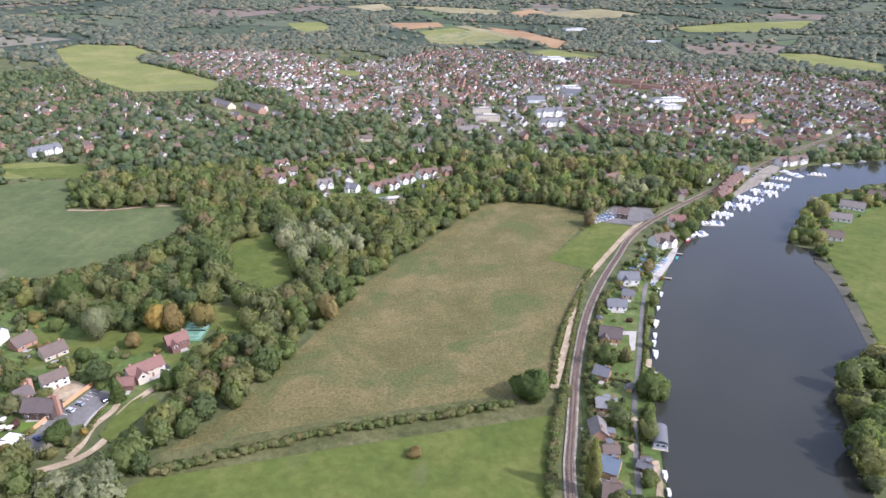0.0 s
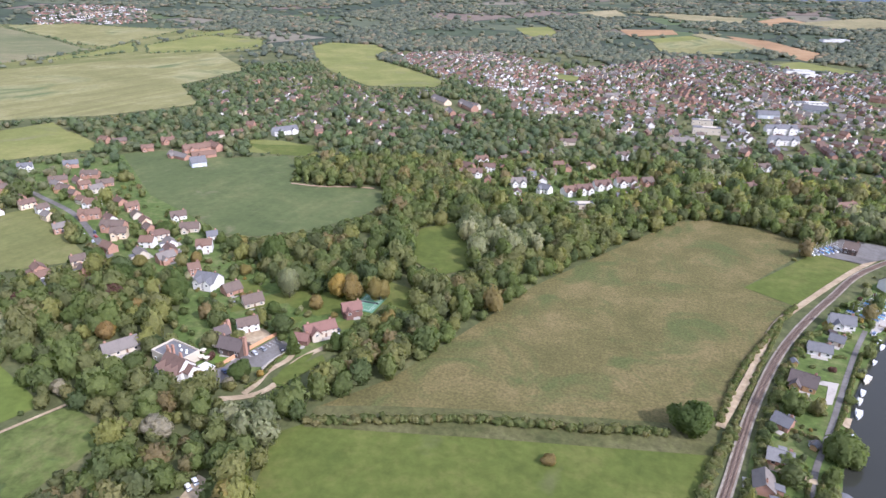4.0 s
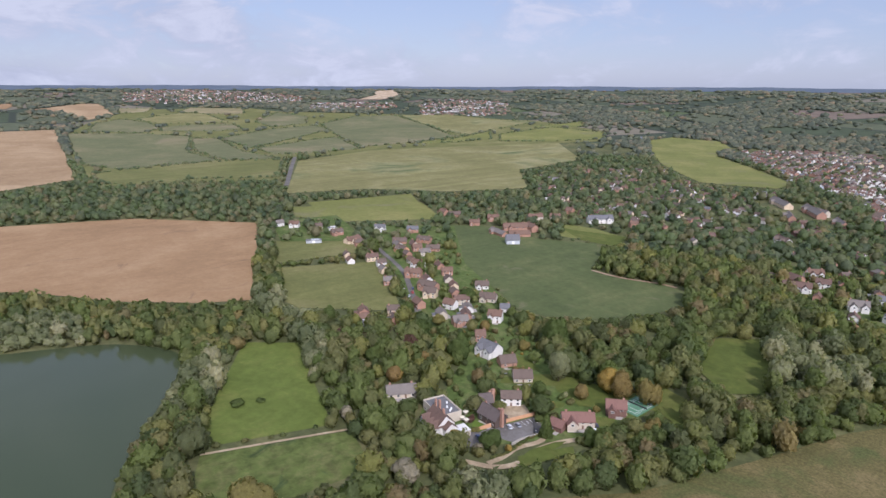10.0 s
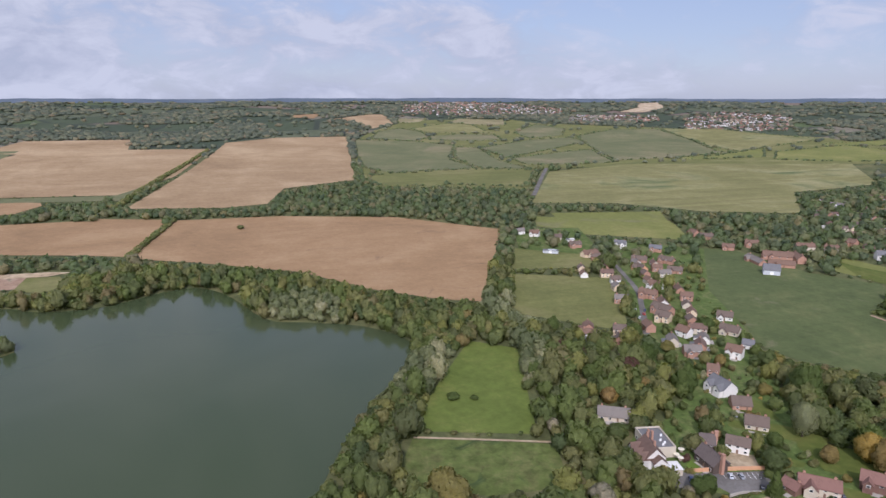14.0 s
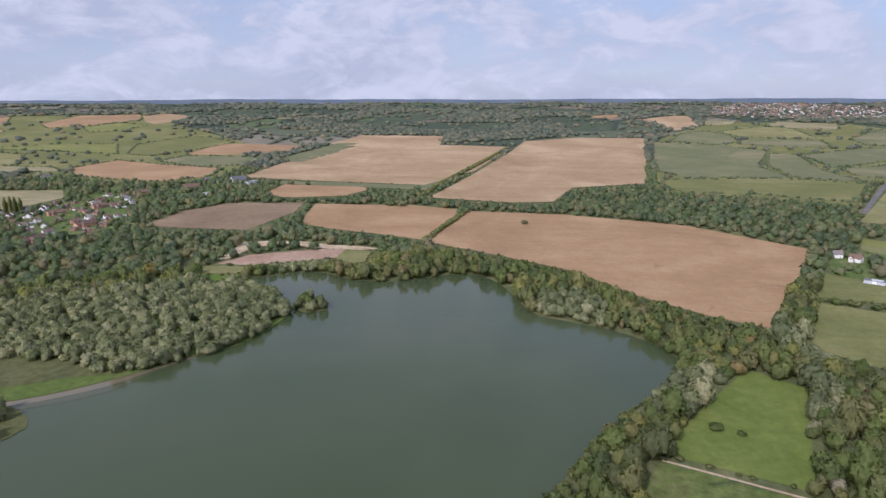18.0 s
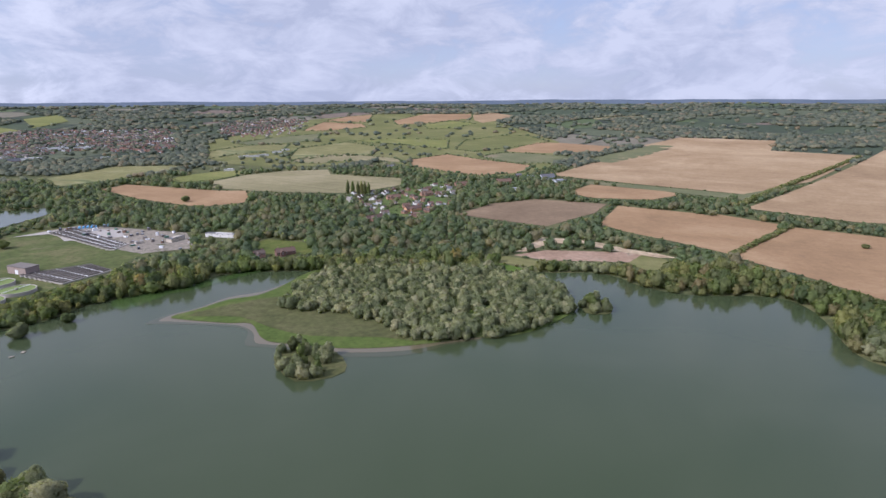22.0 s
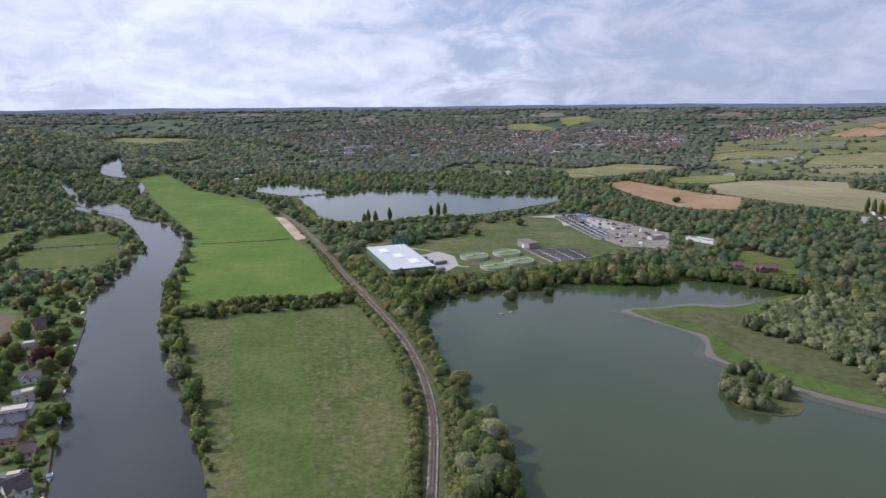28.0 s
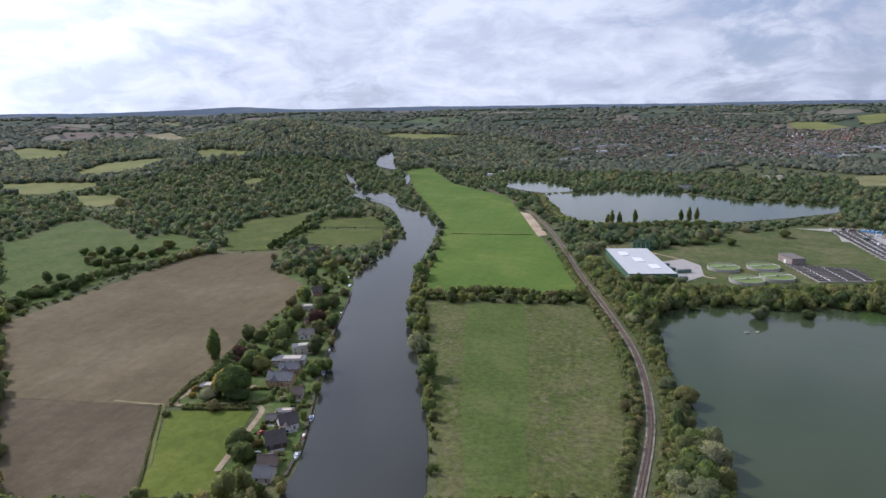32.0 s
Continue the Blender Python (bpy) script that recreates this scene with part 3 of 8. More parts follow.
sheet("crop_field", [(-554, 468), (-531, 497), (-436, 500), (-389, 530), (-359, 509), (-331, 447), (-297, 447), (-258, 455), (-238, 450), (-222, 420), (-228, 388), (-250, 342), (-276, 321), (-306, 316), (-336, 335), (-368, 346), (-399, 351), (-473, 408)], M["crop"], "dark green leaf crop field", "field", 0.23)
sheet("pasture", [(-176, 375), (-158, 396), (-150, 397), (-145, 371), (-128, 346), (-121, 315), (-136, 320), (-160, 323), (-157, 340)], M["lush"], "lush green pasture", "field", 0.25)
sheet("stubble_field", [(-886, 422), (-1254, 637), (-1319, 875), (-1254, 1074), (-1129, 1358), (-877, 1123), (-862, 998), (-850, 907), (-686, 751), (-741, 627), (-840, 547)], M["olive"], "olive-green stubble field with faint stripes", "field", 0.27)
sheet("pasture", [(-779, 375), (-693, 537), (-594, 489), (-682, 373), (-717, 350)], M["lime"], "lime-green pasture", "field", 0.14)
sheet("grass_field", [(-517, 229), (-477, 311), (-360, 252), (-358, 242), (-408, 191), (-430, 190)], M["olivegreen"], "mid-green grass field", "field", 0.16)
sheet("grass_field", [(-613, 273), (-569, 333), (-513, 323), (-533, 234)], M["olivegreen"], "mid-green grass field", "field", 0.18)
sheet("meadow", [(-371, 132), (-347, 160), (-294, 140), (-244, 123), (-253, 98), (-265, 65), (-298, 82), (-342, 112)], M["meadow"], "smooth bright green lakeside meadow", "field", 0.19)
sheet("rough_pasture", [(-259, 63), (-248, 92), (-233, 127), (-200, 118), (-204, 82), (-221, 54), (-235, 50)], M["rough"], "rough green pasture with tussocks", "field", 0.21)
sheet("ploughed_field", [(-712, 297), (-447, 173), (-466, 138), (-511, 89), (-584, 37), (-653, -64), (-687, -128), (-896, -103), (-887, 37), (-832, 188)], M["plough"], "bare pinkish-brown ploughed field", "field", 0.23)
sheet("ploughed_field", [(-772, -313), (-928, -347), (-929, -235), (-895, -111), (-699, -134), (-723, -192), (-745, -261)], M["plough"], "bare pinkish-brown ploughed field", "field", 0.25)
sheet("ploughed_field", [(-726, -510), (-836, -518), (-917, -480), (-933, -368), (-849, -351), (-790, -357), (-721, -362), (-721, -444)], M["ploughmid"], "bare dull-brown ploughed field", "field", 0.27)
sheet("tilled_field", [(-1016, -181), (-2111, -57), (-2232, 108), (-2219, 343), (-1247, 203), (-1165, 59), (-1000, 23), (-982, -40)], M["ploughpale"], "pale sandy-brown tilled field with stripes", "field", 0.28)
sheet("tilled_field", [(-1226, -616), (-1477, -636), (-1897, -570), (-1948, -672), (-2220, -643), (-2245, -346), (-1975, -318), (-1950, -96), (-1408, -146), (-1165, -217), (-1188, -395)], M["ploughpale"], "pale sandy-brown tilled field with stripes", "field", 0.30)
sheet("ploughed_field", [(-941, -208), (-905, -109), (-712, -137), (-721, -167)], M["plough"], "bare pinkish-brown ploughed field", "field", 0.14)
sheet("meadow", [(398, -1378), (371, -1482), (264, -1251), (127, -1093), (56, -797), (17, -660), (-7, -542), (0, -514), (107, -513), (130, -496), (156, -650), (180, -815), (314, -1142)], M["bright"], "bright green grazed riverside meadow", "field", 0.42)
sheet("meadow", [(123, -475), (-15, -492), (-33, -404), (-37, -339), (-33, -260), (-26, -220), (48, -205), (69, -288)], M["rough2"], "tussocky green and straw-coloured meadow", "field", 0.27)
sheet("meadow_strip", [(86, -478), (38, -484), (26, -400), (20, -330), (14, -250), (8, -213), (36, -207), (52, -280), (70, -380)], M["rough3"], "smoother bright green strip through the rough meadow", "field", 0.31)
sheet("ploughed_field", [(447, -359), (444, -445), (431, -604), (342, -627), (310, -553), (254, -516), (236, -432), (235, -366), (228, -314), (219, -258), (329, -250)], M["ploughdark"], "bare dull-brown ploughed field", "field", 0.28)
sheet("ploughed_field", [(332, -252), (226, -259), (179, -178), (239, -166)], M["ploughwet"], "darker freshly ploughed riverside field", "field", 0.14)
sheet("paddock", [(179, -179), (217, -254), (169, -264), (154, -202), (139, -186)], M["pasture"], "green paddock with yellow flower patches", "field", 0.16)
sheet("stubble_field", [(-486, 3063), (-321, 3228), (-242, 2915), (-365, 2832)], M["straw"], "pale straw-coloured stubble field", "field", 0.42)
sheet("stubble_field", [(-272, 3122), (-19, 3095), (235, 2960), (187, 2728), (-17, 2845)], M["straw"], "pale straw-coloured stubble field", "field", 0.44)
sheet("ploughed_field", [(225, 2820), (353, 3025), (418, 2847), (276, 2680)], M["plough"], "bare pinkish-brown ploughed field", "field", 0.46)
sheet("stubble_field", [(349, 2795), (665, 3055), (805, 2794), (569, 2583), (443, 2606)], M["straw"], "pale straw-coloured stubble field", "field", 0.30)
sheet("pasture", [(-595, 2361), (-484, 2439), (-399, 2201), (-462, 2044)], M["lime"], "lime-green pasture", "field", 0.32)
sheet("ploughed_field", [(-232, 2434), (-52, 2479), (-30, 2338), (-175, 2232)], M["plough"], "bare pinkish-brown ploughed field", "field", 0.34)
sheet("pasture", [(-116, 2181), (8, 2312), (155, 2064), (97, 1847), (-38, 1904)], M["lime"], "lime-green pasture", "field", 0.36)
sheet("stubble_field", [(8, 2347), (46, 2391), (233, 2052), (191, 1935), (140, 2089)], M["straw"], "pale straw-coloured stubble field", "field", 0.38)
sheet("ploughed_field", [(118, 2337), (234, 2230), (339, 1942), (266, 1828), (213, 2007)], M["plough"], "bare pinkish-brown ploughed field", "field", 0.40)
sheet("pasture", [(772, 2319), (1019, 2441), (1344, 2469), (1204, 2238), (983, 2168), (785, 2185)], M["lime"], "lime-green pasture", "field", 0.42)
sheet("pasture", [(817, 1687), (920, 1660), (988, 1475), (882, 1309), (811, 1454), (780, 1550)], M["lime"], "lime-green pasture", "field", 0.44)
sheet("pasture", [(-443, 563), (-379, 583), (-365, 535), (-407, 530), (-466, 565)], M["lush"], "lush green pasture", "field", 0.28)
sheet("stubble_field", [(-880, 706), (-1305, 1093), (-1319, 1312), (-1132, 1366), (-882, 1144), (-898, 1031), (-895, 952), (-750, 802), (-685, 759), (-729, 684), (-798, 632)], M["olive"], "olive-green stubble field with faint stripes", "field", 0.14)
sheet("pasture", [(-796, 409), (-760, 568), (-680, 524), (-589, 483), (-653, 383), (-712, 388)], M["lime"], "lime-green pasture", "field", 0.16)
sheet("pasture", [(-471, 582), (-429, 588), (-374, 575), (-388, 535), (-436, 528)], M["lime"], "lime-green pasture", "field", 0.23)
sheet("pasture", [(-162, 276), (-145, 280), (-133, 270), (-134, 255), (-160, 260)], M["lush"], "lush green pasture", "field", 0.25)
sheet("grass_verge", [(-134, 149), (-136, 163), (-109, 173), (-70, 185), (6, 204), (23, 210), (22, 189), (-67, 167)], M["verge"], "rank grass verge beside the field hedge", "field", 0.27)
sheet("pasture", [(346, 478), (285, 428), (237, 369), (219, 308), (199, 251), (212, 236), (300, 200), (520, 260), (560, 470)], M["lush"], "lush green pasture", "field", 0.28)
sheet("rough_grass", [(-24, -698), (-64, -746), (-94, -706), (-124, -732), (-153, -766), (-189, -822), (-253, -844), (-285, -887), (-363, -880), (-370, -756), (-387, -710), (-415, -684), (-375, -651), (-313, -639), (-270, -602), (-182, -577), (-95, -569), (-73, -564), (-52, -571)], M["worksgrass"], "rough green grass round the treatment works", "field", 0.14)
sheet("quarry", [(-560, -318), (-601, -300), (-628, -250), (-650, -212), (-640, -196), (-603, -205), (-560, -280)], M["redsoil"], "red-brown scraped gravel of a small quarry", "field", 0.16)
sheet("grass_field", [(-593, -206), (-639, -207), (-635, -179), (-607, -164), (-582, -178)], M["olivegreen"], "mid-green grass field", "field", 0.18)
sheet("grass_field", [(-527, -339), (-551, -326), (-554, -277), (-531, -274), (-526, -304)], M["olivegreen"], "mid-green grass field", "field", 0.19)
sheet("meadow", [(-513, -326), (-523, -309), (-518, -275), (-506, -270), (-502, -289)], M["bright"], "bright green grazed riverside meadow", "field", 0.21)
sheet("chalk_pit", [(-2797, 1795), (-3018, 2042), (-3320, 2256), (-3347, 2426), (-2873, 2109), (-2741, 1898)], M["sand"], "bare sandy pit on the far hillside", "field", 0.24)
sheet("stubble_field", [(-96, 2068), (74, 2258), (181, 2000), (93, 1857), (-63, 1859)], M["olive"], "olive-green stubble field with faint stripes", "field", 0.40)
sheet("ploughed_field", [(79, 2278), (184, 2241), (327, 1889), (278, 1786), (184, 2000)], M["plough"], "bare pinkish-brown ploughed field", "field", 0.24)
sheet("pasture", [(181, 1678), (262, 1768), (355, 1608), (337, 1550), (262, 1586)], M["lime"], "lime-green pasture", "field", 0.26)
sheet("pasture", [(-259, 1319), (-239, 1342), (-193, 1319), (-191, 1258), (-234, 1242)], M["lime"], "green playing field among the houses", "field", 0.28)
sheet("crop_field", [(-2109, 348), (-2018, 529), (-1875, 621), (-1547, 500), (-1365, 506), (-1323, 339), (-1344, 297), (-1444, 257), (-1713, 288)], M["farcrop"], "green crop field with a worn patch", "field", 0.24)
sheet("grass_field", [(-1304, 243), (-1356, 372), (-1337, 522), (-1284, 617), (-1056, 491), (-1126, 370), (-1130, 287), (-1166, 220)], M["olivegreen"], "mid-green grass field", "field", 0.26)
sheet("crop_field", [(-1828, 606), (-1785, 667), (-1484, 612), (-1314, 625), (-1360, 518), (-1561, 520)], M["farcrop"], "young green cereal field", "field", 0.28)
sheet("crop_field", [(-2138, 409), (-2349, 478), (-2458, 585), (-2312, 630), (-2118, 617), (-2028, 531)], M["farcrop"], "young green cereal field", "field", 0.30)
sheet("stubble_field", [(-2427, 624), (-2578, 823), (-2497, 903), (-2190, 866), (-2223, 748), (-2265, 647)], M["olive"], "olive-green stubble field with faint stripes", "field", 0.32)
sheet("crop_field", [(-2156, 629), (-2185, 735), (-2131, 853), (-1989, 829), (-1962, 735), (-2042, 590)], M["farcrop"], "young green cereal field", "field", 0.34)
sheet("ploughed_field", [(-2885, 364), (-3101, 590), (-3076, 661), (-2618, 602), (-2470, 483), (-2760, 454)], M["ploughpale"], "pale bare field on a far rise", "field", 0.36)
sheet("ploughed_field", [(-3130, 224), (-3185, 381), (-2952, 306), (-3000, 224)], M["plough"], "bare pinkish-brown ploughed field", "field", 0.38)
sheet("stubble_field", [(-2625, 838), (-2771, 938), (-2640, 1114), (-2437, 1027), (-2485, 935)], M["straw"], "pale straw-coloured stubble field", "field", 0.40)
sheet("stubble_field", [(-2849, 670), (-2806, 795), (-2668, 731), (-2652, 633)], M["straw"], "pale straw-coloured stubble field", "field", 0.24)
sheet("crop_field", [(-2175, 953), (-2430, 1165), (-2235, 1195), (-2026, 1077), (-1979, 925)], M["farcrop"], "young green cereal field", "field", 0.26)
sheet("crop_field", [(-1791, 678), (-1934, 904), (-1961, 1070), (-1813, 1048), (-1706, 890), (-1533, 649)], M["farcrop"], "young green cereal field", "field", 0.28)
sheet("crop_field", [(-1520, 656), (-1610, 858), (-1632, 962), (-1360, 869), (-1361, 709), (-1392, 647)], M["farcrop"], "young green cereal field", "field", 0.30)
sheet("crop_field", [(-1985, 1110), (-2128, 1339), (-2082, 1496), (-1738, 1386), (-1465, 1262), (-1426, 1276), (-1391, 1001), (-1391, 895), (-1637, 973)], M["farcrop"], "young green cereal field", "field", 0.32)
sheet("pasture", [(-1393, 1049), (-1381, 1190), (-1470, 1433), (-1312, 1281), (-1344, 1079)], M["lime"], "lime-green pasture", "field", 0.34)
sheet("stubble_field", [(-2071, 1511), (-1960, 1684), (-1713, 1714), (-1565, 1757), (-1508, 1537), (-1432, 1314), (-1562, 1317), (-1836, 1425)], M["olive"], "olive-green stubble field with faint stripes", "field", 0.36)
sheet("pasture", [(-1386, 1391), (-1418, 1673), (-1264, 1668), (-1190, 1661), (-1107, 1536), (-1159, 1394), (-1258, 1264)], M["lime"], "lime-green pasture", "field", 0.38)
sheet("pasture", [(-1471, 1653), (-1450, 1879), (-1357, 1774), (-1424, 1601)], M["lime"], "lime-green pasture", "field", 0.40)
sheet("stubble_field", [(-685, -1063), (-817, -1130), (-884, -1155), (-958, -1068), (-1001, -851), (-926, -785), (-796, -779), (-735, -877), (-703, -966)], M["straw"], "pale straw-coloured stubble field", "field", 0.26)
sheet("ploughed_field", [(-656, -1034), (-700, -968), (-615, -856), (-551, -876)], M["plough"], "bare pinkish-brown ploughed field", "field", 0.28)
sheet("stubble_field", [(-1118, -1352), (-1302, -1523), (-1517, -1529), (-1487, -1358), (-1309, -1227), (-1208, -1299), (-1088, -1298)], M["olive"], "olive-green stubble field with faint stripes", "field", 0.30)
sheet("crop_field", [(-1254, -1789), (-1465, -1830), (-1659, -1808), (-1489, -1639), (-1385, -1663), (-1263, -1696)], M["farcrop"], "young green cereal field", "field", 0.32)
sheet("stubble_field", [(-1075, -1657), (-1251, -1704), (-1352, -1625), (-1231, -1505), (-1077, -1534), (-974, -1508)], M["olive"], "olive-green stubble field with faint stripes", "field", 0.34)
sheet("pasture", [(-1544, -1544), (-1700, -1465), (-1781, -1297), (-1562, -1140), (-1570, -1355)], M["lime"], "lime-green pasture", "field", 0.36)
sheet("stubble_field", [(-1073, -1298), (-1186, -1333), (-1282, -1297), (-1295, -1122), (-1244, -1044), (-1168, -1185), (-1087, -1207)], M["straw"], "pale straw-coloured stubble field", "field", 0.38)
sheet("ploughed_field", [(-1291, -1065), (-1448, -1058), (-1400, -917), (-1360, -730), (-1233, -691), (-1131, -743), (-1148, -842), (-1175, -971)], M["plough"], "bare pinkish-brown ploughed field", "field", 0.40)
sheet("grass_field", [(-1789, -1235), (-1997, -1208), (-2038, -1137), (-1909, -975), (-1706, -993), (-1542, -1028), (-1568, -1114)], M["olivegreen"], "mid-green grass field", "field", 0.24)
sheet("ploughed_field", [(-1607, -964), (-1863, -998), (-1888, -927), (-1879, -752), (-1799, -711), (-1678, -716), (-1601, -895)], M["plough"], "bare pinkish-brown ploughed field", "field", 0.26)
sheet("crop_field", [(-1450, -950), (-1568, -950), (-1592, -890), (-1582, -734), (-1430, -703), (-1377, -803)], M["farcrop"], "young green cereal field", "field", 0.28)
sheet("crop_field", [(-1516, -687), (-1817, -663), (-1970, -650), (-1980, -586), (-1721, -575), (-1511, -596)], M["farcrop"], "young green cereal strip", "field", 0.30)
sheet("ploughed_field", [(-1686, -1945), (-1989, -2144), (-2032, -1946), (-1944, -1835), (-1727, -1868)], M["plough"], "bare pinkish-brown ploughed field", "field", 0.32)
sheet("ploughed_field", [(-2026, -2177), (-2266, -2265), (-2402, -2225), (-2099, -1978)], M["plough"], "bare pinkish-brown ploughed field", "field", 0.34)
sheet("ploughed_field", [(-2219, -1934), (-2594, -2046), (-2739, -1848), (-2531, -1709), (-2207, -1745), (-2097, -1800)], M["plough"], "bare pinkish-brown ploughed field", "field", 0.36)
sheet("pasture", [(-2152, -1702), (-2366, -1717), (-2344, -1556), (-2127, -1519), (-2039, -1587)], M["lime"], "lime-green pasture", "field", 0.38)
sheet("ploughed_field", [(-2683, -1804), (-2851, -1786), (-2754, -1597), (-2555, -1542), (-2374, -1547), (-2463, -1649)], M["ploughpale"], "pale sandy-brown tilled field", "field", 0.40)
sheet("stubble_field", [(-2807, -1227), (-3038, -1051), (-2924, -1012), (-2745, -1171)], M["straw"], "pale straw-coloured stubble field", "field", 0.24)
sheet("crop_field", [(-1178, -512), (-1177, -403), (-1161, -235), (-1103, -223), (-1130, -387), (-1141, -496)], M["farcrop"], "dark green crop strip between tilled fields", "field", 0.26)
sheet("crop_field", [(-1133, -226), (-1410, -206), (-1444, -184), (-1069, -189)], M["farcrop"], "dark green crop strip between tilled fields", "field", 0.28)
sheet("ploughed_field", [(-1018, -476), (-1135, -484), (-1124, -340), (-1104, -301), (-1013, -326), (-979, -417)], M["plough"], "bare pinkish-brown ploughed field", "field", 0.30)
sheet("pasture", [(434, -833), (403, -892), (389, -855), (408, -824)], M["lush"], "lush green pasture", "field", 0.38)
sheet("pasture", [(360, -769), (364, -822), (300, -858), (265, -806), (259, -787)], M["lush"], "lush green riverside paddock", "field", 0.40)
sheet("pasture", [(343, -677), (358, -759), (256, -778), (246, -718), (256, -683), (280, -673)], M["lush"], "lush green riverside paddock", "field", 0.24)
sheet("pasture", [(664, -1083), (648, -1138), (614, -1123), (615, -1076)], M["lime"], "lime-green pasture", "field", 0.38)
sheet("pasture", [(797, -2273), (765, -2526), (577, -2534), (398, -2437), (580, -2266), (684, -2121)], M["lime"], "lime-green pasture", "field", 0.40)
sheet("pasture", [(427, -1727), (360, -1885), (338, -1726), (399, -1641)], M["lime"], "lime-green pasture", "field", 0.24)
sheet("grass_field", [(2156, -2681), (2020, -2895), (1889, -2670)], M["olivegreen"], "mid-green grass field", "field", 0.26)
sheet("stubble_field", [(-558, -1455), (-745, -1539), (-791, -1505), (-899, -1397), (-647, -1331), (-518, -1310)], M["olive"], "olive-green stubble field with faint stripes", "field", 0.28)
sheet("ploughed_field", [(-553, -1209), (-615, -1235), (-667, -1023), (-687, -937), (-611, -856), (-542, -901), (-533, -1041)], M["plough"], "bare pinkish-brown ploughed field", "field", 0.30)
sheet("sports_field", [(-715, -1228), (-780, -1271), (-879, -1255), (-842, -1195), (-761, -1153), (-705, -1187)], M["lime"], "green sports field inside a running track", "field", 0.32)
sheet("stubble_field", [(-712, -1125), (-847, -1167), (-944, -1157), (-1020, -1092), (-880, -922), (-740, -998)], M["straw"], "pale straw-coloured stubble field", "field", 0.34)
sheet("pasture", [(-815, -2896), (-930, -2913), (-959, -2640), (-842, -2553), (-768, -2638)], M["lime"], "lime-green pasture on a far hill", "field", 0.36)
sheet("pasture", [(-1140, -3106), (-1350, -3250), (-1242, -2916), (-1020, -2703)], M["lime"], "lime-green pasture on a far hill", "field", 0.38)
# slope in shade: the darker isle grass carries that shade in its colour
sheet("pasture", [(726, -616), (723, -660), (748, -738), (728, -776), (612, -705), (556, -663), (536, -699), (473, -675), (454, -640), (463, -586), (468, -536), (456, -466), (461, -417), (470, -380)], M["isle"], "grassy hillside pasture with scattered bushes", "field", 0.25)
sheet("pasture", [(1274, -1125), (1189, -1162), (1000, -1137), (998, -1069), (1041, -1010), (1148, -1007)], M["lime"], "lime-green pasture", "field", 0.27)
sheet("pasture", [(1226, -1260), (1283, -1465), (1150, -1459), (1034, -1408), (1008, -1290), (1037, -1238), (1094, -1208)], M["lime"], "lime-green pasture", "field", 0.29)
sheet("pasture", [(1862, -1712), (1865, -1796), (1633, -1742), (1517, -1535), (1571, -1467)], M["lime"], "lime-green pasture", "field", 0.31)
sheet("pasture", [(948, -987), (849, -989), (784, -923), (804, -874), (859, -900)], M["lime"], "lime-green pasture", "field", 0.33)
sheet("pasture", [(1000, -1444), (942, -1447), (868, -1398), (773, -1373), (788, -1330), (892, -1324)], M["lime"], "lime-green pasture", "field", 0.35)
sheet("stubble_field", [(1771, -2242), (1736, -2393), (1083, -1700), (1104, -1651), (1633, -2121)], M["straw"], "pale straw-coloured stubble field", "field", 0.37)
sheet("pasture", [(450, -688), (472, -806), (415, -838), (403, -866), (376, -771), (355, -667), (357, -632), (406, -626)], M["lush"], "deep green pasture beside the wood", "field", 0.39)
FARMS = [np.array(p, float) for p in ([(-934, -1448), (-1254, -1922), (-1571, -2040), (-2023, -2275), (-2446, -2265), (-2772, -1870), (-2084, -1116), (-1915, -941), (-1379, -693), (-1171, -656), (-1087, -769), (-1125, -930), (-1205, -1012), (-1211, -1155), (-1111, -1129), (-975, -1234)], [(-2079, 343), (-2382, 465), (-2776, 712), (-2695, 1137), (-2466, 1182), (-2122, 1525), (-1592, 1787), (-1226, 1709), (-1072, 1487), (-1245, 1073), (-1285, 856), (-1311, 631), (-1017, 481), (-1144, 210), (-1595, 265)])]
for k, q in enumerate(FARMS):
    sheet("farmland", q, M["olivegreen"], "patchwork of rough grass between the fields", "field", 0.1 + 0.03 * k, False)

# ---- water ----
lake_shore = smoothed([(-229, 14), (-278, 37), (-334, 73), (-377, 94), (-420, 68), (-441, 28), (-458, 0), (-534, -32), (-559, -66), (-525, -123), (-526, -167), (-543, -195), (-540, -223), (-525, -246), (-355, -488), (-281, -493), (-215, -513), (-172, -502), (-123, -505), (-73, -477), (-67, -473), (-66, -389), (-65, -341), (-70, -294), (-80, -249), (-76, -207), (-78, -165), (-82, -112), (-108, -52), (-165, -12)], 4)
sheet("lake", lake_shore, M["lake"], "wide murky green gravel-pit lake", "lake", 0.25)
island_shore = smoothed([(-234, -432), (-237, -416), (-251, -385), (-261, -369), (-249, -343), (-246, -328), (-253, -311), (-262, -287), (-277, -265), (-296, -246), (-318, -229), (-336, -218), (-344, -204), (-375, -189), (-412, -185), (-434, -187), (-467, -212), (-494, -234), (-501, -264), (-502, -289), (-491, -349), (-465, -402), (-421, -440), (-382, -443), (-339, -428), (-308, -423), (-287, -433), (-256, -431)], 3)
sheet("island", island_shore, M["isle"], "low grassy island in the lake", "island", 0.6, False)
island_wood = np.array([(-299, -381), (-306, -346), (-315, -319), (-317, -285), (-302, -251), (-321, -226), (-345, -204), (-376, -190), (-427, -187), (-483, -225), (-495, -285), (-454, -393), (-412, -430), (-351, -418)], float)
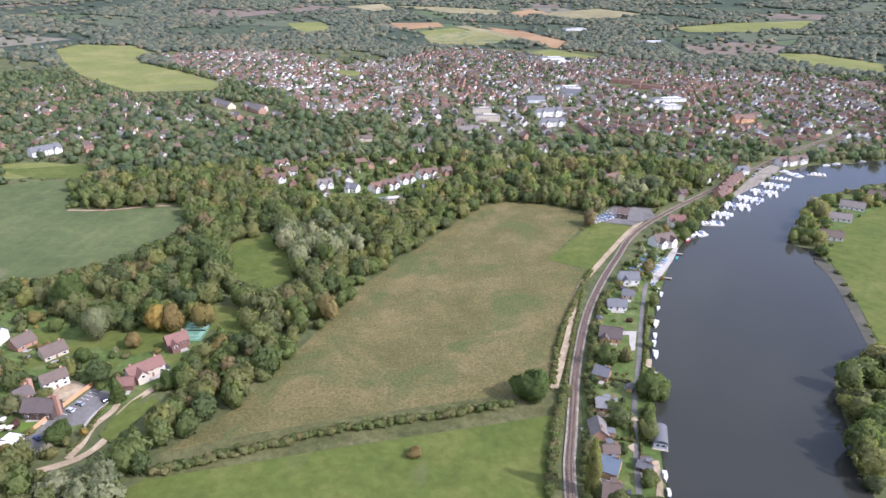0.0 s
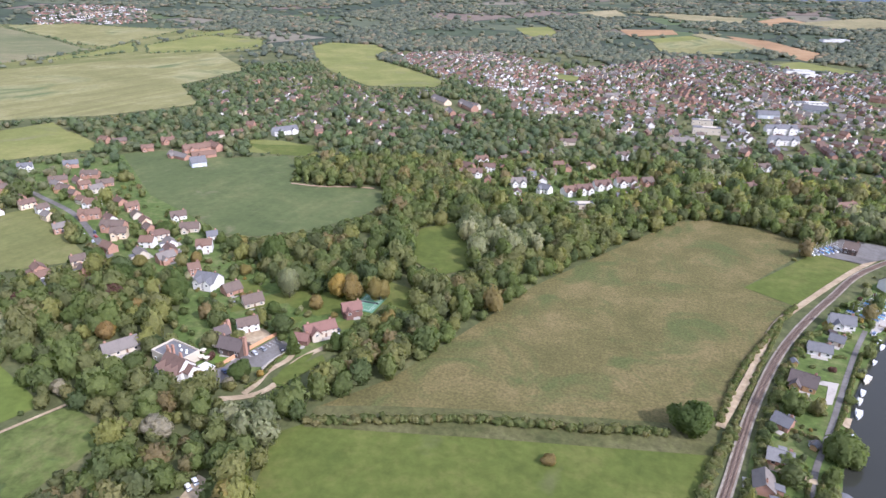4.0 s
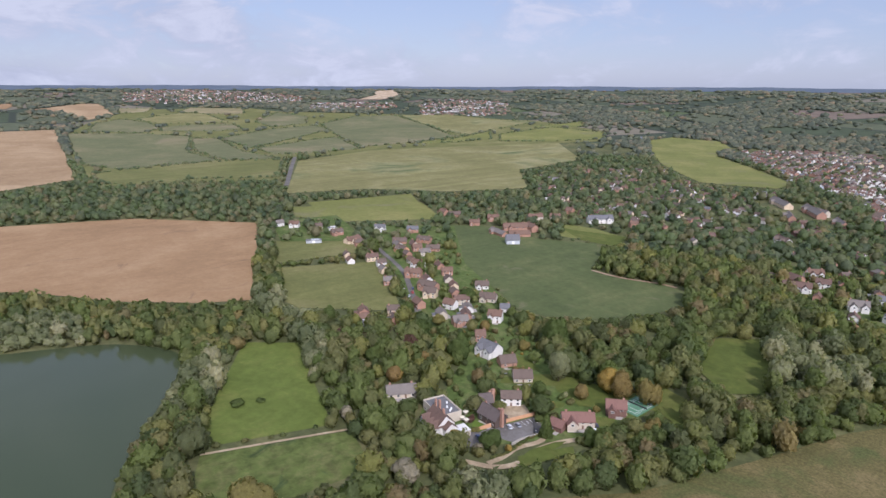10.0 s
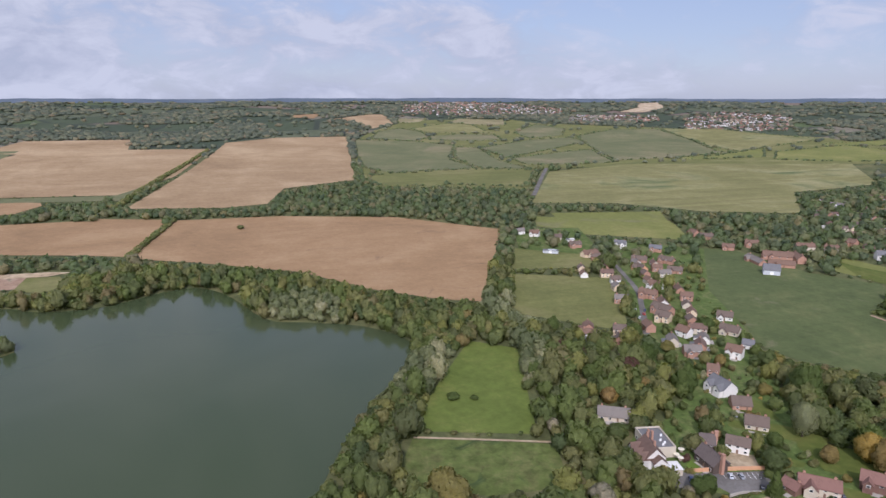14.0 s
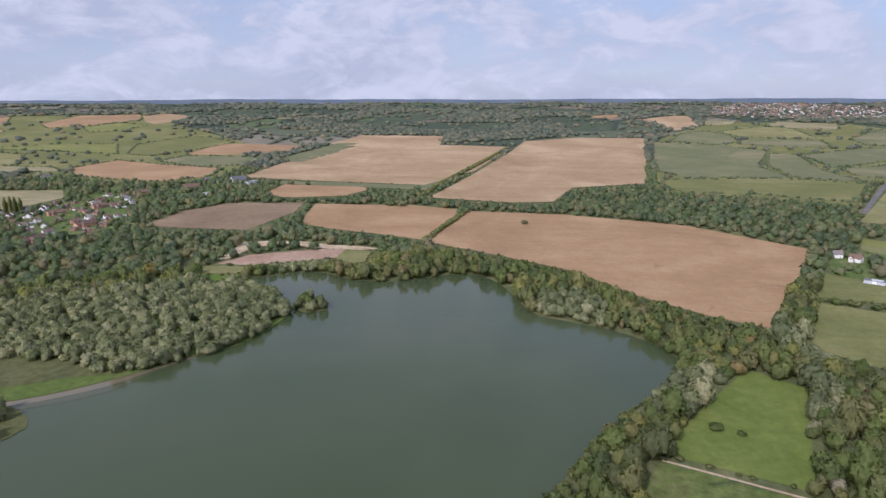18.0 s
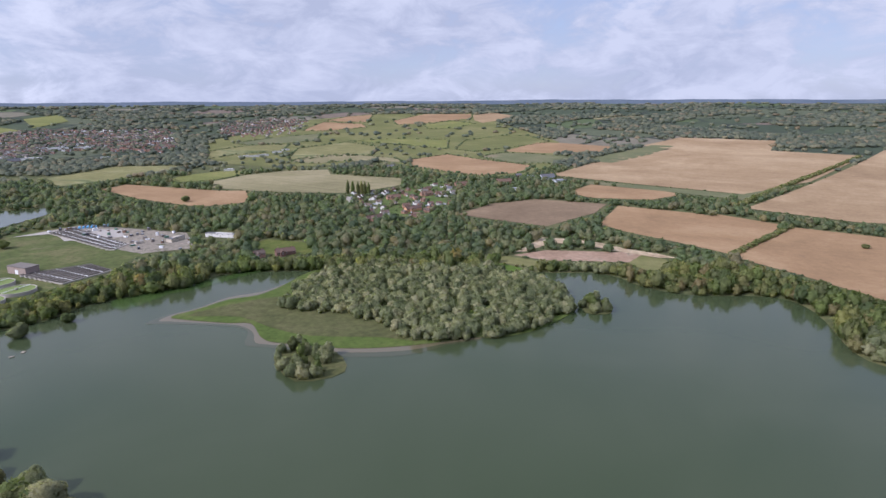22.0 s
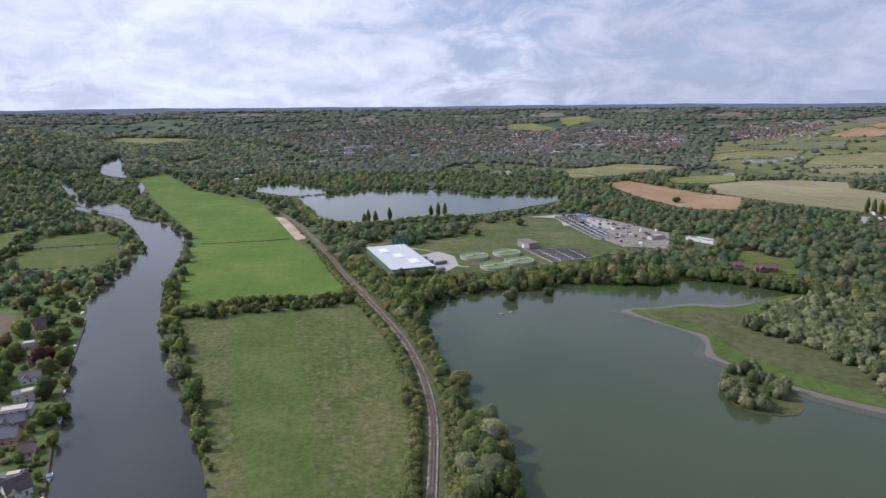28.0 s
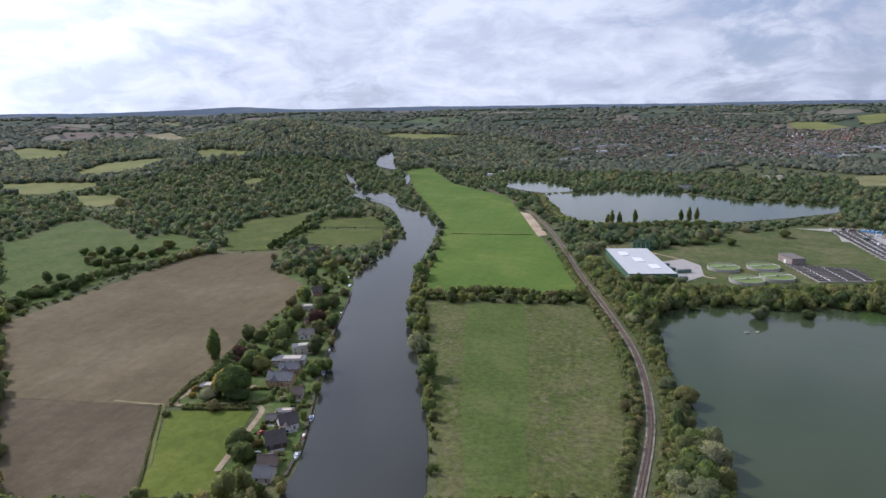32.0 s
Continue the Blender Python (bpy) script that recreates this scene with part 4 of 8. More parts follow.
islet_a, islet_b = smoothed([(-229, -303), (-214, -264), (-241, -250), (-260, -277), (-252, -303)], 3), smoothed([(-453, -190), (-430, -176), (-441, -160), (-470, -176)], 3)
SILT = np.array([(-214, -434), (-237, -439), (-260, -436), (-294, -443), (-319, -433), (-351, -427), (-342, -387), (-319, -276), (-340, -213), (-313, -225), (-284, -236), (-260, -264), (-248, -294), (-239, -321), (-232, -337), (-248, -355), (-250, -371), (-236, -399), (-222, -422)], float)
nearest = np.array([island_shore[np.argmin(np.hypot(*(island_shore - q).T))] for q in SILT])
for reach, mat, text in ((1.0, "cloudy", "cloudy shallows round the island"), (0.5, "mud", "pale silty shallows beside the island")):
    sheet("silt_shallows", smoothed(nearest + (SILT - nearest) * reach, 3), M[mat], text, "shallows", 0.44 - 0.08 * reach, False)
sheet("green_shallows", smoothed([(-228, -510), (-274, -502), (-329, -497), (-362, -499), (-393, -494), (-382, -480), (-351, -484), (-316, -483), (-284, -482), (-265, -488), (-221, -478)], 3), M["weed"], "weedy green shallows along the far shore", "shallows", 0.42, False)
sheet("island_ridge", smoothed([(-243, -424), (-265, -388), (-264, -351), (-270, -313), (-297, -271), (-312, -242), (-360, -270), (-351, -321), (-340, -378), (-313, -407), (-285, -418)], 3), M["reed"], "brown-green reed patch on the island", "reeds", 0.75, False)
sheet("silt_shallows", smoothed([(222, 357), (229, 343), (214, 294), (195, 248), (191, 247), (205, 288), (218, 330)], 3), M["riversilt"], "pale silty shallows under the far riverbank", "shallows", 0.42, False)
sheet("islet", islet_a, M["reed"], "tiny scrub-covered islet in the lake", "islet", 0.5, False)
sheet("islet", islet_b, M["reed"], "tiny scrub-covered islet in the lake", "islet", 0.5, False)
river_shore = smoothed([(720, 750), (444, 627), (356, 605), (302, 568), (227, 494), (171, 423), (132, 367), (100, 298), (81, 253), (66, 196), (55, 142), (46, 90), (42, 0), (44, -105), (53, -204), (79, -301), (126, -437), (159, -575), (182, -775), (219, -873), (256, -929), (317, -989), (376, -1041), (404, -1037), (374, -1006), (301, -939), (227, -767), (218, -699), (214, -565), (204, -487), (168, -378), (136, -275), (116, -191), (120, -60), (123, 60), (129, 143), (142, 181), (158, 219), (195, 250), (216, 308), (232, 369), (223, 389), (249, 431), (302, 496), (366, 528), (390, 542), (720, 615)], 3)
sheet("river", river_shore, M["river"], "calm slate-grey river", "river", 0.3)
for arm in ([(501, -1253), (481, -1250), (418, -1113), (388, -1071), (339, -1066), (299, -974), (329, -985), (395, -1047), (456, -1163)], [(507, -1474), (536, -1633), (521, -1680), (460, -1489), (424, -1385), (439, -1370), (472, -1391)], [(381, -1294), (380, -1325), (354, -1250), (345, -1179)]):
    sheet("river_arm", smoothed(arm, 3), M["river"], "narrow upstream arm of the river", "river", 0.5)
sheet("far_lake", smoothed([(75, -1091), (53, -1143), (-8, -1169), (-74, -1212), (-182, -1187), (-276, -1108), (-377, -1084), (-399, -1028), (-315, -958), (-228, -910), (-136, -881), (-68, -867), (-5, -880), (28, -924), (56, -997)], 3), M["lake"], "pale distant lake behind a poplar row", "lake", 0.3)
sheet("pond", smoothed([(166, -1270), (109, -1342), (5, -1231), (72, -1163)], 3), M["lake"], "small distant marina pond", "pond", 0.3)

# ---- ways ----
rail_line = [(495, 780), (345, 645), (225, 525), (127, 421), (89, 356), (58, 290), (39, 231), (27, 180), (20, 145), (14, 75), (0, -45), (-21, -142), (-38, -223), (-49, -297), (-48, -376), (-36, -452), (-9, -581), (34, -801), (85, -977), (201, -1231), (357, -1457), (450, -1590)]
ribbon("railway_bed", rail_line, 4.8, M["shoulder"], "pale stone ballast shoulder of a single railway", "railway", 0.46)
ribbon("railway_formation", rail_line, 3.1, M["ballast"], "rust-brown ballast between the rails", "railway", 0.5)
ribbon("gravel_path", [(24, 208), (39, 255), (54, 307), (69, 336), (106, 399), (127, 430)], 3.6, M["track"], "pale gravel track beside the railway", "track", 0.45)
ribbon("drive", [(-173, 204), (-170, 200), (-167, 190), (-170, 178), (-169, 167), (-170, 159)], 3.0, M["track"], "sandy curving driveway", "track", margin=3, lift=0.46)
ribbon("drive", [(-156, 206), (-160, 198), (-162.5, 188), (-162, 179), (-161.5, 169), (-164, 162), (-169, 157), (-178, 152)], 3.4, M["track"], "sandy curving driveway", "track", margin=3.5, lift=0.44)
ribbon("drive", [(185, -294), (186, -287), (184, -271), (196, -266), (207, -262), (216, -261), (220, -265), (220, -274), (222, -286)], 3.0, M["track"], "gravel drive looping round a garden", "track", margin=1.5, lift=0.46)
ribbon("works_track", [(-30, -750), (-44, -701), (-78, -698), (-110, -670)], 4.0, M["track"], "pale dirt track to the works", "track", margin=2, lift=0.46)
ribbon("works_track", [(-115, -661), (-124, -603), (-135, -596)], 4.0, M["track"], "pale dirt track between the tanks", "track", margin=2, lift=0.48)
ribbon("field_margin", [(257, -259), (240, -259), (224, -260)], 1.8, M["straw"], "pale grassy strip between ploughed fields", "field margin", margin=0, lift=0.4)
ribbon("field_margin", [(224, -260), (207, -230), (190, -202)], 2.0, M["olivegreen"], "pale grassy strip along the ploughed field", "field margin", margin=0, lift=0.42)
ribbon("earthworks", [(352, -1418), (258, -1232), (167, -1081), (84, -926)], 9, M["ploughdark"], "bare brown earth strip beside the railway", "earthworks", margin=1, lift=0.4)
ribbon("river_lane", [(44, 142), (47, 155), (51, 172), (56, 192), (61, 207), (68, 228), (75, 250), (82, 272), (90, 296), (99, 320)], 2.3, M["tarmac"], "narrow grey lane behind the riverside bungalows", "lane", 0.47)
ribbon("track", [(155, -204), (159, -231), (163, -261), (169, -269)], 3.2, M["track"], "sandy lane to the riverside houses", "track", 0.47)
ribbon("road", [(-341, 254), (-387, 282), (-436, 310), (-496, 332), (-532, 344)], 4.5, M["tarmac"], "grey tarmac village road", "road", 0.47, margin=4)
ribbon("road", [(-955, 458), (-1199, 594), (-1381, 699)], 8, M["tarmac"], "grey country road between hedges", "road", 0.6)
for yard, mat, text in (([(-190, 182), (-184, 206), (-175, 202), (-171, 195), (-174, 180), (-180, 178), (-180, 168), (-186, 160), (-196, 168), (-192, 174)], "tarmac", "grey tarmac car park"), ([(-203, 199), (-196, 211), (-186, 206), (-188, 196), (-195, 194)], "track", "sandy gravel forecourt"), ([(-573, -323), (-657, -334), (-667, -299), (-658, -256), (-654, -193), (-647, -172), (-637, -189), (-641, -249), (-653, -284), (-632, -312), (-582, -314)], "sand", "pale sand heaps in the quarry"), ([(100, 317), (106, 321), (127, 355), (138, 377), (136, 379), (119, 352), (107, 334)], "concrete", "pale concrete slipway"),
                        ([(-87, -651), (-114, -670), (-128, -644), (-125, -603), (-105, -577), (-94, -583)], "concrete", "concrete yard of the treatment works"), ([(-329, -675), (-397, -694), (-409, -683), (-381, -662), (-329, -650)], "concrete", "concrete yard of the treatment works"), ([(-306, -869), (-364, -875), (-389, -813), (-421, -712), (-379, -628), (-329, -652), (-324, -686), (-334, -794)], "shoulder", "sandy works yard full of plant"), ([(-278, -865), (-328, -866), (-351, -846), (-383, -801), (-363, -755), (-308, -788), (-321, -845)], "concrete", "concrete storage yard"),
                        ([(93, 436), (115, 468), (143, 462), (142, 441), (118, 421), (98, 427)], "tarmac", "dinghy park hardstanding"), ([(284, 577), (317, 611), (315, 589), (262, 529), (227, 494), (222, 494)], "shoulder", "boatyard hardstanding"), ([(-151, 87), (-153, 98), (-154, 107), (-155, 112), (-150, 111), (-146, 102), (-142, 92)], "track", "earth car park under trees"), ([(-170, 216), (-166, 222), (-160, 217), (-163, 210)], "track", "sandy gravel forecourt of a house"), ([(-163, 241), (-160, 250), (-154, 243), (-159, 236)], "track", "sandy gravel forecourt of a house"),
                        ([(-162, 270), (-138, 276), (-133, 266), (-149, 261)], "lush", "mown green garden lawn"), ([(-205, 244), (-200, 254), (-190, 253), (-177, 252), (-175, 244), (-183, 238), (-194, 236)], "lush", "mown green garden lawn"), ([(-190, 225), (-183, 229), (-181, 225), (-184, 218)], "lush", "mown green garden lawn"), ([(-165, 181), (-162, 195), (-159, 200), (-158, 194), (-159, 175), (-163, 170)], "lush", "mown green garden lawn"), ([(-165, 228), (-157, 236), (-152, 229), (-158, 222)], "lush", "mown green garden lawn"),
                        ([(69, 260), (76, 260), (70, 241), (67, 240), (71, 256), (67, 256)], "concrete", "pale paved patio and drive"), ([(73, 233), (76, 233), (73, 224), (70, 229)], "track", "pale paved river terrace"), ([(38, 192), (54, 188), (56, 188), (56, 185), (53, 185), (37, 189)], "track", "pale gravel way between gardens"), ([(54, 161), (57, 161), (55, 150), (53, 142), (50, 142), (53, 150)], "track", "pale paved river terrace"),
                        ([(47, 169), (50, 171), (49, 166), (48, 166)], "track", "pale paved garden terrace"), ([(90, -943), (73, -926), (37, -775), (48, -762), (64, -830)], "sand", "bare earth work site beside the railway")):
    LIFT[0] += 1
    sheet("yard", yard, M[mat], text, "yard", 0.46 + 0.005 * LIFT[0])
for lawn, mat, text in (([(-196, 237), (-190, 257), (-176, 265), (-159, 264), (-167, 241), (-176, 232)], "lush", "mown green garden lawn"), ([(-201, 180), (-194, 181), (-191, 174), (-198, 175)], "bright", "small bright green pub lawn"),
                        ([(-165, 173), (-158, 190), (-154, 199), (-150, 195), (-155, 178), (-158, 168)], "lush", "mown green verge beside the drive"), ([(-222, 219), (-226, 225), (-219, 239), (-210, 250), (-193, 259), (-199, 240), (-210, 230)], "lush", "mown green garden lawn"),
                        ([(-248, 248), (-237, 256), (-218, 249), (-232, 236)], "lush", "mown green garden lawn"), ([(-160, 275), (-157, 285), (-144, 282), (-130, 273), (-126, 261), (-134, 254), (-144, 258)], "lush", "mown green lawn beside the tennis court"),
                        ([(-173, 365), (-174, 378), (-156, 397), (-143, 384), (-127, 348), (-119, 320), (-131, 307), (-144, 312), (-160, 322)], "lush", "smooth green clearing among trees"),
                        ([(-429, -589), (-456, -598), (-470, -548), (-444, -500), (-416, -510), (-407, -545)], "lush", "green lakeside lawn below a house"),
                        ([(-217, 320), (-205, 333), (-181, 362), (-175, 375), (-170, 361), (-184, 344), (-203, 323)], "tan", "dry grass glade between trees")):
    LIFT[0] += 1
    sheet("lawn", lawn, M[mat], text, "lawn", 0.46 + 0.005 * LIFT[0])
ribbon("field_margin", [(-327, 444), (-297, 445), (-267, 455), (-250, 457)], 3.0, M["redsoil"], "bare earth strip along the crop field", "field margin", margin=0, lift=0.4)
ribbon("running_track", [(-703, -1223), (-770, -1265), (-870, -1261), (-862, -1210), (-795, -1172), (-710, -1180), (-703, -1223)], 8, M["lime"], "pale green oval running track", "track", margin=1, lift=0.75)
GARDEN = [np.array(q, float) for q in ([(25, 142), (36, 203), (55, 267), (78, 321), (110, 376), (136, 416), (158, 416), (127, 357), (98, 298), (80, 253), (66, 196), (54, 142)], [(307, -556), (253, -507), (235, -440), (229, -380), (225, -348), (220, -308), (223, -286), (217, -262), (192, -265), (164, -265), (153, -204), (121, -206), (137, -274), (171, -384), (205, -519), (235, -583)], [(-211, 148), (-182, 165), (-171, 186), (-154, 205), (-147, 233), (-150, 258), (-167, 269), (-188, 252), (-217, 253), (-263, 278), (-315, 318), (-356, 316), (-378, 287), (-324, 241), (-287, 220), (-261, 227), (-236, 191), (-228, 168)], [(-615, 400), (-546, 469), (-418, 370), (-317, 324), (-290, 298), (-317, 257), (-361, 262), (-504, 338)], [(-217, 603), (-30, 598), (-4, 520), (-58, 478), (-132, 461), (-197, 532)], [(-269, 271), (-258, 284), (-216, 259), (-186, 227), (-170, 200), (-181, 192), (-194, 177), (-199, 163)], [(-823, -732), (-1063, -788), (-800, -583), (-671, -518), (-633, -546), (-650, -602)], [(273, 451), (332, 505), (362, 498), (346, 475), (289, 432), (259, 396)], [(-708, 313), (-691, 395), (-571, 355), (-558, 340), (-607, 275)],)]
for k, q in enumerate(GARDEN):
    sheet("garden", q, M["lawn"], "mown green gardens", "garden", 0.31 + 0.012 * k, False)
ribbon("sand_track", [(-631, -321), (-661, -300), (-664, -265), (-653, -228), (-645, -187)], 5, M["sand"], "pale sandy quarry track", "track", 0.62, margin=2)
ribbon("footpath", [(-259, 63), (-248, 92), (-234, 128)], 1.7, M["track"], "pale trodden path across the pasture", "path", 0.5)


# ---- houses ----
def holder(name, x, y, bearing, label, category, group="", z=None):
    ob = new(name)
    ob.matrix_world = pose(x, y, float(hill(x, y)) + 0.3 if z is None else z, 0, 0, bearing)
    return tagged(ob, label, category, group)


def cuboid(bm, x, y, z, l, d, h, bevel=0.0):
    g = bmesh.ops.create_cube(bm, size=1.0, matrix=Matrix.Translation((x, y, z + h / 2)) @ Matrix.Diagonal((l, d, h, 1)))
    if bevel:
        bmesh.ops.bevel(bm, geom=list({e for v in g["verts"] for e in v.link_edges}), offset=bevel, segments=2, affect="EDGES")
    return g["verts"]


def box(l, d, h, x=0.0, y=0.0, z=0.0, bevel=0.0):
    bm = bmesh.new()
    cuboid(bm, x, y, z, l, d, h, bevel)
    return bm


def shared(name, key, build, mat, parent, at, turn=0.0, label=""):
    """A part whose mesh is built once for its key."""
    if key not in MESH:
        bm = build()
        me = bpy.data.meshes.new(name)
        bm.to_mesh(me)
        bm.free()
        for m in (mat if isinstance(mat, list) else [mat]):
            me.materials.append(m)
        MESH[key] = me
    ob = new(name, MESH[key])
    ob.parent = parent
    ob.matrix_local = pose(*at, 0, 0, turn)
    if label:
        ob["label"] = label
    return ob


MESH = {}
CLEAR = []


def gable_walls(l, d, h, rise):
    bm = bmesh.new()
    p = [(-l / 2, -d / 2), (l / 2, -d / 2), (l / 2, d / 2), (-l / 2, d / 2)]
    lo, hi = [bm.verts.new((*q, -0.4)) for q in p], [bm.verts.new((*q, h)) for q in p]
    a, b = bm.verts.new((-l / 2, 0, h + rise)), bm.verts.new((l / 2, 0, h + rise))
    bm.faces.new((lo[0], lo[1], hi[1], hi[0])); bm.faces.new((lo[2], lo[3], hi[3], hi[2]))
    bm.faces.new((lo[1], lo[2], hi[2], b, hi[1])); bm.faces.new((lo[3], lo[0], hi[0], a, hi[3]))
    return bm


def roof_slope(l, d, rise, side):
    """One pitched slab with overhang and thickness."""
    bm = bmesh.new()
    o, t = 0.45, 0.22
    drop = o * rise / (d / 2)
    v = [(-l / 2 - o, side * (d / 2 + o), -drop), (l / 2 + o, side * (d / 2 + o), -drop), (l / 2 + o, 0, rise), (-l / 2 - o, 0, rise)]
    a, b = [bm.verts.new((x, y, z + 0.03)) for x, y, z in v], [bm.verts.new((x, y, z + 0.03 + t)) for x, y, z in v]
    bm.faces.new(a[::-1]); bm.faces.new(b)
    for i in range(4):
        bm.faces.new((a[i], a[(i + 1) % 4], b[(i + 1) % 4], b[i]))
    bmesh.ops.recalc_face_normals(bm, faces=bm.faces)
    return bm


WALL_WORDS = {"white": "white-rendered", "cream": "cream-rendered", "brick": "red-brick", "pink": "pale pink brick", "orange": "orange-brick", "buff": "buff-brick",
              "timber": "dark timber-clad", "wood": "honey-coloured timber", "metal": "grey metal-clad"}
ROOF_WORDS = {"brown": "a brown tiled roof", "redbrown": "a red-brown tiled roof", "terra": "a terracotta tiled roof", "pink": "a pinkish tiled roof", "slate": "a grey slate roof",
              "dark": "a dark steep tiled roof", "greybrown": "a weathered grey-brown roof", "pale": "a pale felt roof", "flat": "a flat grey roof", "blue": "a blue-grey metal roof"}


CLEAR.append((*np.mean([(-162, 262), (-151, 259), (-152, 249), (-162, 253)], axis=0), 13))
OPEN.append(np.array([(-162, 262), (-151, 259), (-152, 249), (-162, 253)], float))


def window_pair():
    """A white-framed casement with its dark glass, for houses farther off."""
    bm = box(1.6, 0.12, 1.25)
    k = len(bm.faces)
    cuboid(bm, 0, 0, 0.13, 1.3, 0.17, 0.98)
    bm.faces.ensure_lookup_table()
    for f in bm.faces[k:]:
        f.material_index = 1
    return bm


def house(x, y, bearing, l, d, h, wall, roof):
    """A house with walls, roof slopes, chimney, doors and windows; the details thin out with distance."""
    l, d, h = l * 0.95, d * 0.86, h * 0.88
    far = math.hypot(x, y) > 620
    kind = "bungalow" if h < 3.3 else "house"
    big = "low" if h < 3.3 else "two-storey"
    ob = holder("house" if wall != "metal" else "shed", x, y, bearing, f"{big} {WALL_WORDS[wall]} {kind if wall != 'metal' else 'shed'} with {ROOF_WORDS[roof]}",
                "house" if wall != "metal" else "shed", "houses")
    CLEAR.append((x, y, 0.6 * max(l, d) + 2.5))
    if roof == "flat":
        part("wall", box(l, d, h + 0.4, z=-0.4), WALL[wall], ob)
        part("roof", box(l + 0.5, d + 0.5, 0.25, z=h, bevel=0.05), ROOF[roof], ob)
        part("parapet", box(l * 0.55, d * 0.6, 0.5, x=l * 0.1, z=h + 0.25), WALL[wall], ob)
        top = h
    else:
        rise = d * (0.52 if roof == "dark" else 0.4)
        part("wall", gable_walls(l, d, h, rise), WALL[wall], ob)
        for s in (-1, 1):
            q = part("roof", roof_slope(l, d, rise, s), ROOF[roof], ob)
            q.location.z = h
        part("ridge", box(l + 0.9, 0.35, 0.18, z=h + rise + 0.17), ROOF[roof], ob)
        top = h + rise
        if wall != "metal":
            for k in ((-0.38, 0.36) if l > 12 else (0.36,)):
                c = part("chimney", box(1.1, 0.7, 2.2, x=k * l, y=0.25, z=top - 1.0, bevel=0.04), WALL["brick"], ob)
                if not far:
                    for dx in (-0.28, 0.28):
                        shared("chimney_pot", "pot", lambda: box(0.24, 0.24, 0.5, bevel=0.06), ROOF["terra"], c, (k * l + dx, 0.25, top + 1.2))
        if l > 9.5 and d > 7.2 and wall not in ("metal", "timber") and h > 3:
            w = min(5.0, l * 0.36)
            for at in ((-0.24, 0.28) if l > 12.5 and wall == "white" else (-0.22,)):
                q = part("gable_wing", gable_walls(3.2, w, h - 0.25, w * 0.5), WALL[wall], ob)
                q.matrix_local = pose(l * at, -d / 2 - 1.2, 0, 0, 0, 90)
                for s in (-1, 1):
                    r = part("roof", roof_slope(5.2, w, w * 0.5, s), ROOF[roof], ob)
                    r.matrix_local = pose(l * at, -d / 2 - 0.2, h - 0.25, 0, 0, 90)
                shared("window", "window_pair", window_pair, [M["frame"], M["glass"]], ob, (l * at, -d / 2 - 2.82, 3.0 if h >= 3.9 else 0.9))
        if wall == "timber" and h > 4:
            part("chimney", box(1.6, 1.5, top + 2.4, x=l / 2 + 0.75, z=-0.4, bevel=0.05), WALL["brick"], ob, "tall red-brick end chimney")
    if math.hypot(x, y) < 430 and wall != "metal" and roof != "flat":
        # a lower lean-to against the back wall and a paved terrace
        e = l * (0.3 + 0.05 * (int(abs(x)) % 4))
        q = part("extension", box(e, 3.0, 2.7, x=l * 0.12, y=d / 2 + 1.45, z=-0.3), WALL[wall], ob, "low rear extension")
        r = part("roof", box(e + 0.4, 3.5, 0.18), ROOF["slate" if int(abs(y)) % 2 else roof], q)
        r.matrix_local = pose(l * 0.12, d / 2 + 1.6, 2.62, -9, 0, 0)
        part("terrace", box(l * 0.7, 3.0, 0.3, y=-d / 2 - 1.6, z=-0.22), M["concrete"], ob, "paved terrace")
    if wall == "metal":
        part("door", box(3.2, 0.12, 3.2, y=-d / 2 - 0.05), M["frame"], ob, "wide pale roller door")
        return
    n = max(2, int(l / 3.4))
    rows = (0.9, 3.0) if h >= 3.9 else (0.9,)
    for side in ((-1, 1) if not far else (-1, 1)):
        for zz in rows:
            for i in range(n):
                xx = (i + 0.5) / n * l - l / 2
                if zz == 0.9 and i == n // 2 and side == -1:
                    shared("door", "door", lambda: box(1.0, 0.1, 2.05, bevel=0.02), M["door"], ob, (xx, side * (d / 2 + 0.04), 0))
                    continue
                if far and (i % 2 or zz == 0.9 or math.hypot(x, y) > 1200):
                    continue
                if math.hypot(x, y) < 420:
                    q = shared("window", "window", lambda: box(1.5, 0.12, 1.2, bevel=0.02), M["frame"], ob, (xx, side * (d / 2 + 0.02), zz))
                    shared("pane", "pane", lambda: box(1.26, 0.15, 0.98, z=0.11), M["glass"], q, (0, 0, 0))
                else:
                    shared("window", "window_pair", window_pair, [M["frame"], M["glass"]], ob, (xx, side * (d / 2 + 0.02), zz))


house(-165, 216, 48, 16.5, 9, 4.6, "cream", "pink")
house(-169, 206, 10, 7.4, 7, 3.2, "pink", "pink")
house(-160, 241, 39, 10.6, 9, 5, "pink", "pink")
house(-202, 207, 47, 10.9, 8, 5, "white", "brown")
house(-195, 186, -1, 13.4, 9, 4.6, "timber", "dark")
house(-208, 194, 62, 7.0, 8, 4.6, "timber", "dark")
house(-217, 232, 52, 11.3, 10, 3.2, "cream", "brown")
house(-237, 240, 64, 10.3, 10, 3.2, "brick", "brown")
house(-255, 243, 3, 14.2, 11, 5.5, "white", "slate")
house(-247, 168, 60, 16.7, 10, 3, "cream", "greybrown")
house(-280, 183, 39, 5.5, 7, 3, "cream", "brown")
house(-316, 221, 52, 9.2, 9, 3.4, "brick", "brown")
house(-351, 262, -14, 11.1, 8, 5, "brick", "terra")
house(-581, 386, 45, 13.2, 9, 5.5, "white", "slate")
house(-552, 411, 50, 13.5, 9, 5, "brick", "slate")
